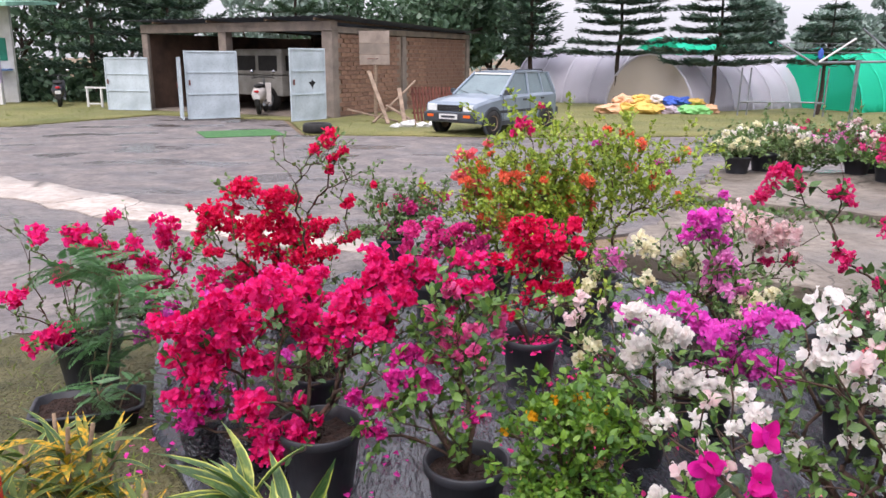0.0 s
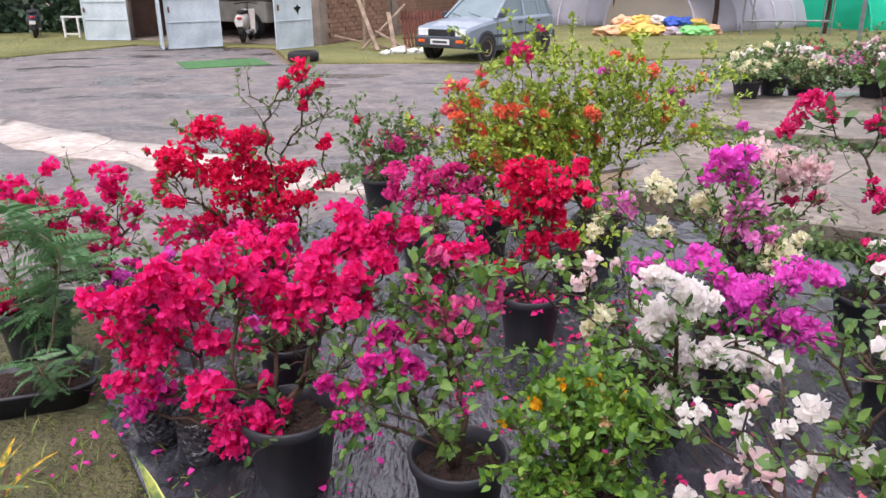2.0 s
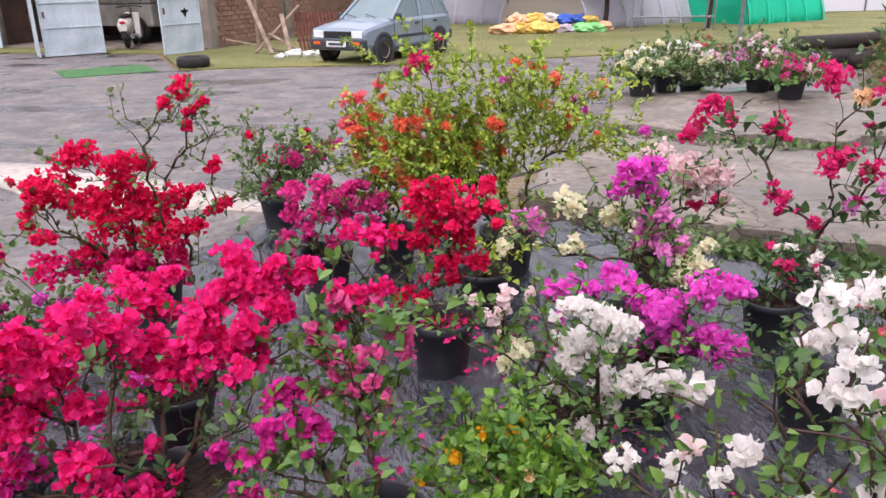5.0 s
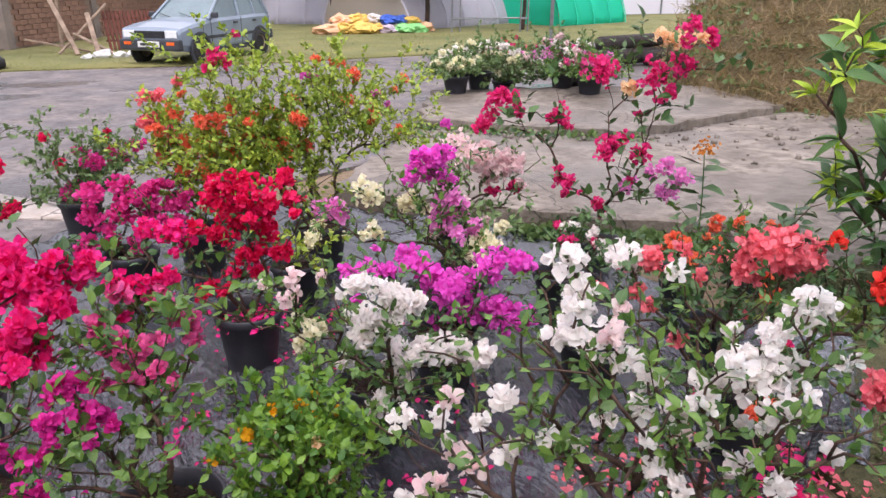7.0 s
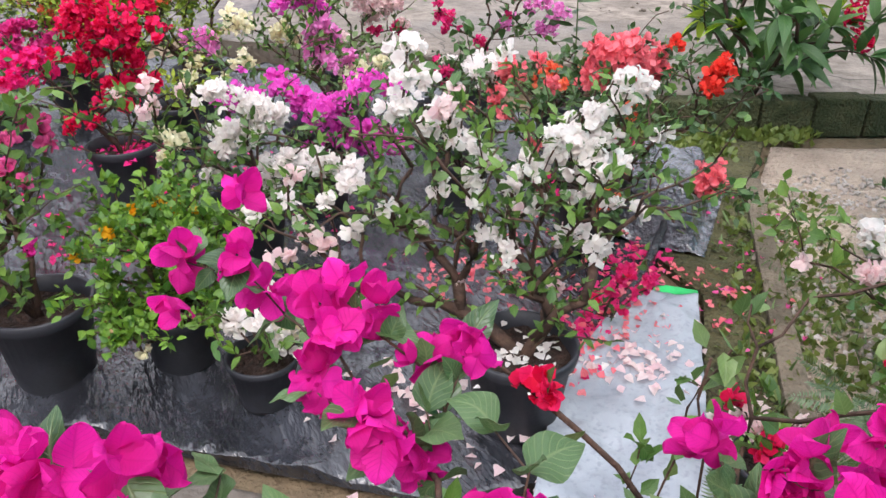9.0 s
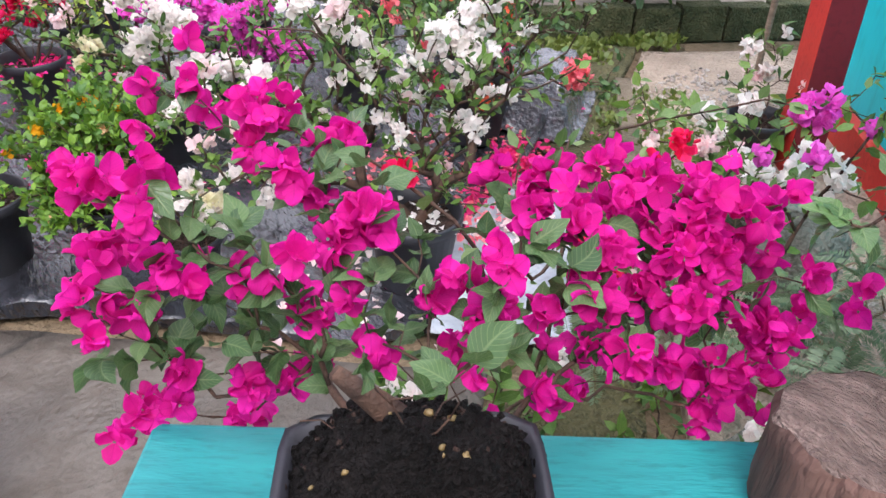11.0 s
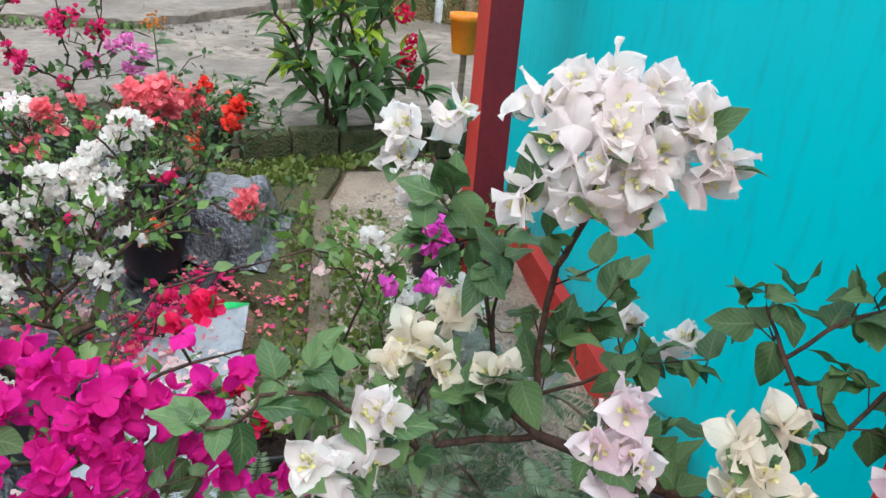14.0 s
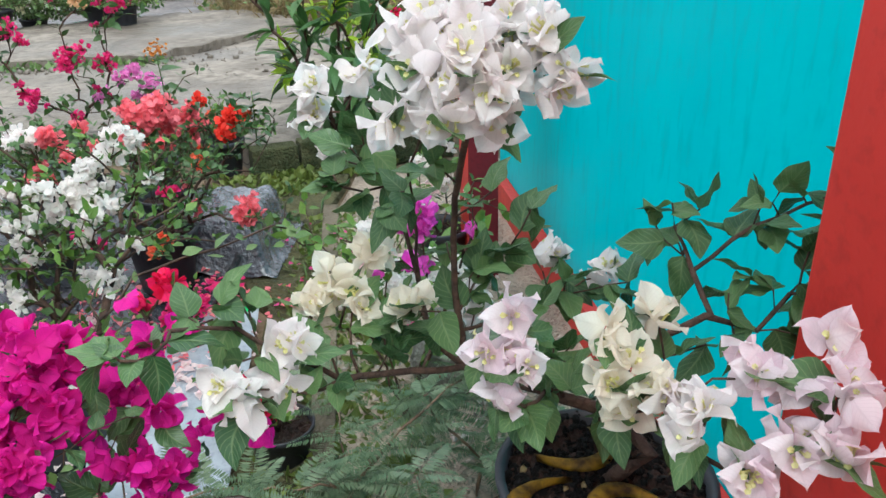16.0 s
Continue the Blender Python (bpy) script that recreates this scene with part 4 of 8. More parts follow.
ob = potted('white bougainvillea spilling over a black pot', BASE, 0.14, 0.26)
plant(ob, BASE, {
    'white': [(0.66, 2.64, 0.75, 0.049), (0.75, 2.68, 0.71, 0.059), (0.86, 2.77, 0.62, 0.051), (0.71, 2.84, 0.57, 0.051), (0.75, 2.71, 0.6, 0.053), (0.69, 2.72, 0.55, 0.035), (0.89, 2.73, 0.47, 0.059), (1.01, 2.79, 0.43, 0.058), (1.13, 2.82, 0.37, 0.06), (0.85, 2.86, 0.41, 0.042), (0.73, 2.72, 0.3, 0.045), (0.79, 2.8, 0.28, 0.031)],
    'cream': [(0.53, 2.71, 0.61, 0.034), (0.5, 2.83, 0.52, 0.025)],
    'blush': [(0.46, 2.69, 0.81, 0.026), (0.47, 2.84, 0.68, 0.025)],
}, 0.027, 'fresh', 0.043, 3.7, 1.62, stems=3, seed=19, low=0.208, singles=300, satellites=0.4, crown=16, density=1.05, more=8)
BASE = (1.15, 3.25, 0.02)
ob = potted('violet-magenta bougainvillea in a black pot', BASE, 0.14, 0.26)
plant(ob, BASE, {
    'violet': [(0.86, 3.25, 0.58, 0.053), (0.8, 3.3, 0.53, 0.039), (1, 3.26, 0.6, 0.06), (1.08, 3.21, 0.51, 0.065), (1.26, 3.25, 0.4, 0.08), (1.11, 3.14, 0.49, 0.06), (1.29, 3.14, 0.55, 0.065), (1.38, 3.26, 0.57, 0.05), (1.47, 3.24, 0.52, 0.055), (1.34, 3.33, 0.28, 0.067), (1.35, 3.13, 0.35, 0.067), (1.49, 3.26, 0.28, 0.063), (1.54, 3.25, 0.28, 0.044), (1.17, 3.27, 0.3, 0.05), (1.23, 3.31, 0.46, 0.057)],
}, 0.025, 'deep', 0.038, 3.1, 1.35, stems=3, seed=20, low=0.208, satellites=0.5, crown=10, density=1.1, fill=1.2, more=8)
BASE = (1.25, 3.65, 0.02)
ob = potted('pink, violet and cream bougainvillea in one pot', BASE, 0.14, 0.26)
plant(ob, BASE, {
    'violet': [(1.23, 3.66, 0.87, 0.068), (1.19, 3.67, 0.82, 0.053), (1.27, 3.65, 0.92, 0.053), (1.28, 3.68, 0.81, 0.054)],
    'orchid': [(1.33, 3.59, 0.7, 0.068), (1.31, 3.66, 0.61, 0.065), (1.45, 3.69, 0.54, 0.051), (1.3, 3.58, 0.56, 0.049), (0.8, 3.77, 0.66, 0.058)],
    'cream': [(0.96, 3.71, 0.75, 0.058), (1.21, 3.76, 0.66, 0.06), (1.44, 3.6, 0.46, 0.061), (1.51, 3.64, 0.49, 0.051), (0.94, 3.59, 0.62, 0.047)],
}, 0.024, 'fresh', 0.038, 5.3, 1.76, stems=3, seed=21, low=0.208, satellites=0.15, crown=30, density=1.2, fill=1.25)
BASE = (1.75, 4.6, 0.02)
ob = potted('pale peach bougainvillea in a black pot', BASE, 0.15, 0.24)
plant(ob, BASE, {
    'blush': [(1.64, 4.46, 0.75, 0.075), (1.78, 4.42, 0.70, 0.085), (1.92, 4.46, 0.62, 0.08), (1.88, 4.6, 0.56, 0.07), (1.97, 4.46, 0.66, 0.06)],
    'crimson': [(2.12, 4.66, 0.43, 0.041), (1.91, 4.52, 0.47, 0.033)],
}, 0.024, 'dull', 0.038, 4.0, 1.4, stems=3, seed=22, low=0.192, satellites=0.4, crown=16, density=1.2, fill=1.25)
BASE = (2.42, 4.22, 0.02)
ob = potted('tall crooked crimson bougainvillea with bare stems', BASE, 0.14, 0.2)
plant(ob, BASE, {
    'crimson': [(2.4, 4.16, 1.17, 0.075), (2.66, 4.1, 1.13, 0.077), (2.84, 4.15, 1.18, 0.079), (2.77, 4.13, 1.02, 0.046), (2.88, 4.11, 1.38, 0.059), (2.97, 4.06, 1.33, 0.053), (1.85, 4.37, 1, 0.068), (1.81, 4.43, 0.9, 0.062), (2, 4.46, 0.98, 0.051), (2.17, 4.26, 0.93, 0.056), (2.28, 4.34, 0.86, 0.039), (2.45, 4.18, 0.73, 0.07), (2.5, 4.15, 0.78, 0.058), (2.64, 4.14, 0.7, 0.052), (2.23, 4.22, 0.55, 0.064), (2.51, 4.31, 0.37, 0.047)],
    'peach': [(2.55, 4.18, 1.07, 0.045), (2.72, 4.08, 1.33, 0.057), (2.85, 4.01, 1.32, 0.038)],
    'orchid': [(2.74, 4.05, 0.64, 0.065), (2.84, 4.05, 0.57, 0.053), (2.59, 4.17, 0.53, 0.053), (2.83, 4.14, 0.45, 0.054)],
}, 0.025, 'deep', 0.075, 1.8, 1.0, stems=1, seed=23, low=0.16, satellites=0.7, crown=0, density=0.75, fill=1.25)
BASE = (1.205, 1.70, 0.02)
ob = potted('white bougainvillea bonsai with twisted bare branches', BASE, 0.15, 0.26)
plant(ob, BASE, {
    'white': [(1.09, 2.16, 0.95, 0.045), (1.13, 2.15, 0.88, 0.034), (0.97, 1.9, 0.9, 0.044), (1.09, 1.95, 0.83, 0.049), (1.17, 1.99, 0.77, 0.036), (0.96, 1.87, 0.97, 0.026), (1.45, 1.86, 0.76, 0.064), (1.34, 1.78, 0.82, 0.043), (1.5, 1.81, 0.73, 0.043), (1.46, 1.71, 0.72, 0.035), (1.62, 1.86, 0.88, 0.044), (1.57, 1.86, 0.84, 0.046), (1.51, 1.86, 0.80, 0.041), (1.66, 1.86, 0.86, 0.03), (1.35, 1.9, 0.69, 0.03), (1.3, 1.9, 0.57, 0.028), (1.41, 1.85, 0.47, 0.03), (1.46, 1.85, 0.47, 0.03), (1.57, 1.85, 0.55, 0.026), (1.56, 1.85, 0.68, 0.036), (0.9, 2.09, 0.65, 0.037), (0.72, 2.08, 0.64, 0.027), (0.79, 2.02, 0.64, 0.021), (0.67, 2.22, 0.55, 0.036), (0.88, 1.98, 0.55, 0.033), (1.05, 2.04, 0.51, 0.029), (0.84, 2.01, 0.28, 0.042), (0.75, 2.03, 0.37, 0.032), (1.14, 1.86, 0.69, 0.032), (1.17, 1.77, 0.51, 0.035), (1.26, 1.79, 0.71, 0.037), (1.42, 1.7, 0.5, 0.046), (1.48, 1.63, 0.63, 0.026)],
    'blush': [(0.78, 2.06, 0.49, 0.04), (1.09, 1.9, 0.87, 0.034), (0.66, 1.98, 0.51, 0.027), (0.71, 2, 0.74, 0.02), (1.42, 1.88, 0.3, 0.03)],
}, 0.025, 'fresh', 0.042, 3.6, 1.2, tip=0.0025, stems=2, seed=24, low=0.208, singles=300, satellites=1.0, crown=40, density=0.72, fill=1.3, more=14)
BASE = (2.0, 2.5, 0.02)
ob = potted('coral bougainvillea in a black pot by the kerb', BASE, 0.15, 0.27)
plant(ob, BASE, {
    'coral': [(2.01, 2.4, 0.79, 0.075), (1.98, 2.48, 0.74, 0.064), (1.92, 2.42, 0.8, 0.05), (2.08, 2.42, 0.74, 0.055), (2.23, 2.52, 0.69, 0.063), (1.93, 2.43, 0.7, 0.045), (1.69, 2.61, 0.72, 0.054), (2.25, 2.47, 0.68, 0.031), (1.72, 2.5, 0.48, 0.033), (1.64, 2.55, 0.6, 0.024), (2.18, 2.53, 0.31, 0.033), (1.81, 2.63, 0.75, 0.021), (1.62, 2.6, 0.61, 0.025), (2.17, 2.07, 0.45, 0.053), (2.14, 2.06, 0.41, 0.029)],
    'white': [(1.63, 2.66, 0.74, 0.05), (1.56, 2.63, 0.74, 0.032)],
    'orange': [(1.83, 2.2, 0.31, 0.035), (1.88, 2.22, 0.36, 0.025)],
    'pinkhot': [(1.53, 2.12, 0.52, 0.022), (1.96, 2.3, 0.5, 0.028), (1.62, 2.2, 0.42, 0.02)],
    'fire': [(2.15, 2.1, 0.78, 0.047), (2.18, 2.09, 0.8, 0.043), (2.12, 2.06, 0.76, 0.035)],
}, 0.024, 'deep', 0.038, 7.2, 1.89, stems=3, seed=25, low=0.216, satellites=0.3, crown=0, density=1.3, fill=1.3)
BASE = (-1.78, 3.6, 0.02)
ob = potted('rose-red bougainvillea in a black pot by the yard', BASE, 0.155, 0.29)
plant(ob, BASE, {
    'rose': [(-1.96, 3.58, 0.83, 0.061), (-1.82, 3.66, 0.8, 0.067), (-1.62, 3.65, 0.9, 0.041), (-1.34, 3.53, 0.88, 0.062), (-1.31, 3.56, 0.81, 0.062), (-1.66, 3.58, 0.76, 0.065), (-1.57, 3.57, 0.64, 0.059), (-1.89, 3.64, 0.62, 0.062), (-1.48, 3.67, 0.65, 0.065), (-1.36, 3.56, 0.61, 0.058), (-2.09, 3.58, 0.52, 0.063), (-1.94, 3.5, 0.31, 0.074), (-1.89, 3.57, 0.31, 0.069), (-1.48, 3.71, 0.43, 0.043), (-1.96, 3.6, 0.31, 0.057), (-1.51, 3.61, 0.75, 0.047), (-1.27, 3.63, 0.72, 0.04)],
    'violet': [(-1.47, 3.62, 0.32, 0.06), (-1.42, 3.67, 0.39, 0.048)],
}, 0.024, 'dull', 0.038, 3.6, 1.35, stems=4, seed=26, low=0.232, satellites=0.7, crown=36, density=0.72, fill=1.1)

# ---- the shed across the yard ----
BRICK = surface("laterite_brick", rgb(160, 126, 104), rgb(128, 98, 84), 0.95, 3.0, 40.0, 0.6, 0.01, vary=0.7)
MORTAR = surface("cement_mortar", rgb(150, 132, 116), rgb(116, 100, 88), 0.95, 2.0, 40.0, 0.5, 0.01)
CEMENT = surface("raw_cement", rgb(140, 128, 118), rgb(106, 98, 92), 0.92, 2.5, 40.0, 0.5, 0.01)
TIN = surface("grey_roof_sheet", rgb(96, 100, 104), rgb(66, 68, 70), 0.6, 2.0, 30.0, 0.2, 0.005, metal=0.3)
DOOR_TIN = surface("white_painted_tin", rgb(188, 200, 206), rgb(158, 170, 176), 0.5, 1.8, 30.0, 0.15, 0.004, spec=0.4)
RUST = surface("rusty_iron", rgb(112, 62, 52), rgb(72, 44, 38), 0.9, 9.0, 60.0, 0.5, 0.005)
OLD_WOOD = surface("grey_old_wood", rgb(150, 130, 112), rgb(104, 88, 74), 0.9, 6.0, 50.0, 0.5, 0.005, stretch=(1, 1, 6))
RUBBER = surface("rubber", rgb(40, 39, 38), rgb(28, 28, 28), 0.8, 8.0, 70.0, 0.3, 0.003)
CHROME = surface("chrome", rgb(200, 200, 204), rgb(170, 170, 174), 0.2, 4.0, 40.0, 0.02, 0.001, metal=1.0)
WHITE_PAINT = surface("white_paint", rgb(214, 214, 212), rgb(190, 190, 188), 0.45, 3.0, 40.0, 0.05, 0.002, coat=0.2)
STEEL = surface("dull_steel", rgb(140, 144, 148), rgb(104, 108, 112), 0.5, 6.0, 60.0, 0.1, 0.002, metal=0.6)

# brick of the inner walls, darkened in its colour for the shed's inside shade
SHADED_BRICK = surface("shaded_brick", rgb(104, 82, 70), rgb(70, 56, 50), 0.95, 2.0, 30.0, 0.6, 0.01)
shed = thing("shed", "open brick and cement shed with a tin roof", "shed", pose(-3.18, 21.7, 0, 0, 0, -27.4))
wall = part("wall", boxed(-0.12, 0.3, 0.0, -0.03, 8.6, 2.28), MORTAR, shed, "laterite brick side wall with cement pillars")
part("wall", boxed(-7.1, 8.45, 0.0, -0.13, 8.6, 2.6), SHADED_BRICK, shed)
part("wall", boxed(-7.2, 0.1, 0.0, -7.08, 8.44, 2.35), SHADED_BRICK, shed)
part("wall", boxed(-7.07, 5.2, 0.0, -4.6, 5.32, 2.3), SHADED_BRICK, shed, "brown brick partition inside")
for x0, x1, y0, y1, top in ((-0.32, 0.03, 0.0, 0.29, 2.36), (-4.08, -3.78, 0.0, 0.28, 2.36), (-7.25, -7.0, -0.02, 0.09, 2.34)):
    part("column", boxed(x0, y0, 0.0, x1, y1, top, bevel=0.015), CEMENT, shed)
for y in (3.75, 8.35):
    part("pilaster", boxed(-0.10, y, 0.0, 0.035, y + 0.25, 2.30, bevel=0.01), CEMENT, shed)
part("lintel", boxed(-7.25, -0.04, 2.362, 0.04, 0.27, 2.62, bevel=0.015), CEMENT, shed, "long cement beam over the openings")
part("lintel", boxed(-0.16, 0.30, 2.31, 0.02, 8.62, 2.48, bevel=0.012), CEMENT, shed)
part("floor_slab", boxed(-7.0, -0.25, 0.0, -0.12, 8.4, 0.05), CEMENT, shed)
bm = bmesh.new()
n, m = 90, 6
grid = [[bm.verts.new((-7.55 + 7.95 * i / n, -0.35 + 9.3 * j / m, 2.74 - 0.20 * j / m + 0.018 * math.sin(i * 2.1))) for j in range(m + 1)] for i in range(n + 1)]
for i in range(n):
    for j in range(m):
        bm.faces.new((grid[i][j], grid[i + 1][j], grid[i + 1][j + 1], grid[i][j + 1]))
bmesh.ops.solidify(bm, geom=bm.faces[:], thickness=0.02)
part("roof", bm, TIN, shed, "dark corrugated sheet roof")
for x in (-6.5, -4.3, -2.1, -0.4):
    part("purlin", boxed(x, -0.3, 2.63, x + 0.07, 8.7, 2.69, m=pose(0, 0, 0, -1.2, 0, 0)), OLD_WOOD, shed)
# bricks of the side wall, the nearer ones singly
rnd = random.Random(4)
brick_mesh = []
for k in range(3):
    bm = boxed(-0.008, 0.0, 0.0, 0.022 + 0.006 * k, 0.285, 0.108, bevel=0.008)
    me = bpy.data.meshes.new("brick")
    bm.to_mesh(me)
    bm.free()
    me.materials.append(BRICK)
    brick_mesh.append(me)
far_bricks = bmesh.new()
for row_no in range(18):
    for i in range(28):
        y = 0.32 + i * 0.3 + (0.15 if row_no % 2 else 0.0)
        if y > 8.1 or 3.45 < y < 4.0:
            continue
        z = 0.06 + row_no * 0.124
        if y < 5.2:
            b = part("brick", brick_mesh[rnd.randrange(3)], None, wall)
            b.location = (-0.028 + rnd.uniform(-0.004, 0.004), y + rnd.uniform(-0.004, 0.004), z)
        else:
            box(far_bricks, -0.035, y, z, -0.008 + rnd.uniform(0, 0.01), y + 0.285, z + 0.108)
tagged(part("bricks", far_bricks, BRICK, wall), kind="stuff")


def tin_door(a, b, height, label, tear=False):
    """A painted tin gate leaf on an angle-iron frame, standing from a to b."""
    width = math.hypot(b[0] - a[0], b[1] - a[1])
    ob = thing("tin_gate", label, "gate", pose(a[0], a[1], 0.03, 0, 0, math.degrees(math.atan2(b[1] - a[1], b[0] - a[0]))), "tin gates of the shed")
    part("panel", boxed(0, -0.012, 0.0, width, 0.0, height, bevel=0.003), DOOR_TIN, ob)
    for z in (0.0, height * 0.36, height * 0.68, height - 0.04):
        part("rail", boxed(0.0, -0.035, z, width, -0.0125, z + 0.03, bevel=0.004), DOOR_TIN, ob)
    for q in (0.0, width - 0.04):
        part("stile", boxed(q, -0.036, 0.0405, q + 0.04, -0.0126, height - 0.0405, bevel=0.004), DOOR_TIN, ob)
    part("latch", boxed(0.08, -0.075, height * 0.5, 0.12, -0.047, height * 0.5 + 0.14, bevel=0.005), RUST, ob)
    if tear:
        bm = bmesh.new()
        star = [bm.verts.new((width * 0.62 + 0.13 * r * math.cos(a), -0.0165, height * 0.52 + 0.16 * r * math.sin(a))) for a, r in ((0.1, 1), (0.9, 0.4), (1.5, 0.7), (2.4, 0.35), (3.0, 1.1), (4.0, 0.5), (4.8, 1), (5.6, 0.45))]
        bm.faces.new(star)
        bmesh.ops.solidify(bm, geom=bm.faces[:], thickness=0.004)
        part("torn_hole", bm, RUBBER, ob, "dark torn hole in the tin")
    return ob


tin_door((-10.65, 24.5), (-9.2, 24.25), 1.6, "white tin gate leaf swung wide open")
tin_door((-7.35, 21.5), (-6.95, 20.55), 1.62, "narrow white tin gate leaf folded back")
tin_door((-6.93, 20.75), (-5.75, 21.55), 1.78, "white tin gate leaf standing half open")
tin_door((-4.05, 20.15), (-3.30, 21.15), 1.85, "white tin gate leaf with a torn hole", True)


def wheel(parent, r, width, at, axis_turn, rim_material, name="wheel"):
    w = part(name, lathe([(r * 0.62, -width / 2), (r * 0.9, -width / 2), (r, -width * 0.3), (r, width * 0.3), (r * 0.9, width / 2), (r * 0.62, width / 2), (r * 0.58, 0), (r * 0.62, -width / 2)], 26), RUBBER, parent, smooth=True)
    w.matrix_basis = at @ pose(0, 0, 0, 0, 90, 0) @ pose(0, 0, 0, 0, 0, axis_turn)
    part("rim", lathe([(0, -width * 0.12), (r * 0.16, -width * 0.12), (r * 0.2, -width * 0.3), (r * 0.45, -width * 0.2), (r * 0.6, -width * 0.42), (r * 0.63, -width * 0.42), (r * 0.6, 0), (r * 0.63, width * 0.42), (r * 0.6, width * 0.42), (r * 0.45, width * 0.2), (r * 0.2, width * 0.3), (r * 0.16, width * 0.14), (0, width * 0.14)], 22), rim_material, w, smooth=True)
    return w


# ---- the car on the grass ----
CAR_PAINT = surface("blue_grey_car_paint", rgb(130, 143, 156), rgb(114, 127, 140), 0.34, 1.5, 60.0, 0.02, 0.001, metal=0.25, coat=0.5)
CAR_GLASS = surface("car_glass", rgb(96, 116, 120), rgb(70, 88, 92), 0.08, 1.2, 40.0, 0.0, spec=0.8)
BUMPER = surface("dark_bumper", rgb(58, 62, 68), rgb(44, 46, 50), 0.6, 5.0, 60.0, 0.1, 0.002)
MUD_RIM = surface("muddy_rim", rgb(150, 130, 112), rgb(112, 94, 80), 0.7, 12.0, 60.0, 0.2, 0.003, metal=0.2)
LAMP = surface("lamp_lens", rgb(226, 230, 230), rgb(200, 206, 206), 0.12, 6.0, 60.0, 0.02, 0.001, spec=0.7)
AMBER = surface("amber_lens", rgb(226, 104, 40), rgb(196, 80, 30), 0.2, 6.0, 60.0, 0.02, 0.001)
car = thing("car", "blue-grey small hatchback parked on the grass", "car", pose(1.08, 18.21, 0.0, 0, 0, 141))


def hull(stations, closed=True):
    """A shell through cross sections; each: (y, [(half width, z), ...]) from the sill up to the middle."""
    bm = bmesh.new()
    rings = []
    for y, half in stations:
        pts = [(-w, z) for w, z in half] + [(w, z) for w, z in reversed(half)]
        rings.append([bm.verts.new((x, y, z)) for x, z in pts])
    for a, b in zip(rings, rings[1:]):
        for i in range(len(a)):
            j = (i + 1) % len(a)
            bm.faces.new((a[i], a[j], b[j], b[i]))
    bm.faces.new(rings[0])
    bm.faces.new(rings[-1][::-1])
    bmesh.ops.recalc_face_normals(bm, faces=bm.faces)
    return bm


def section(w, low, belt, top, crown):
    return [(w * 0.94, low), (w, low + 0.12), (w, belt - 0.06), (w * 0.96, belt), (w * 0.5, top + crown * 0.7), (0.02, top + crown)]


body = part("body", hull([(1.64, section(0.66, 0.34, 0.64, 0.64, 0.01)), (1.58, section(0.70, 0.28, 0.70, 0.71, 0.02)), (1.2, section(0.715, 0.24, 0.77, 0.79, 0.02)), (0.68, section(0.72, 0.22, 0.83, 0.86, 0.02)),
                          (0.4, section(0.725, 0.22, 0.85, 0.86, 0.0)), (-0.9, section(0.725, 0.22, 0.87, 0.88, 0.0)), (-1.4, section(0.715, 0.24, 0.87, 0.88, 0.0)), (-1.58, section(0.70, 0.30, 0.85, 0.86, 0.0)), (-1.64, section(0.66, 0.36, 0.80, 0.80, 0.0))]), CAR_PAINT, car, smooth=False)
bm = bmesh.new()
low = [(0.66, 0.66), (-0.66, 0.66), (-0.68, -1.52), (0.68, -1.52)]
top = [(0.54, 0.0), (-0.54, 0.0), (-0.55, -1.34), (0.55, -1.34)]
lo = [bm.verts.new((x, y, 0.85)) for x, y in low]
hi = [bm.verts.new((x, y, 1.33)) for x, y in top]
for i in range(4):
    bm.faces.new((lo[i], lo[(i + 1) % 4], hi[(i + 1) % 4], hi[i]))
bm.faces.new(hi[::-1])
bm.faces.new(lo)
bmesh.ops.recalc_face_normals(bm, faces=bm.faces)
part("cabin_glass", bm, CAR_GLASS, car, "pale reflecting windows")
roof = part("roof", hull([(0.05, [(0.53, 1.315), (0.54, 1.33), (0.40, 1.35), (0.02, 1.355)]), (-0.2, [(0.56, 1.315), (0.57, 1.34), (0.40, 1.372), (0.02, 1.377)]), (-1.1, [(0.57, 1.315), (0.58, 1.34), (0.40, 1.372), (0.02, 1.377)]), (-1.38, [(0.55, 1.31), (0.56, 1.33), (0.40, 1.35), (0.02, 1.355)])]), CAR_PAINT, car)
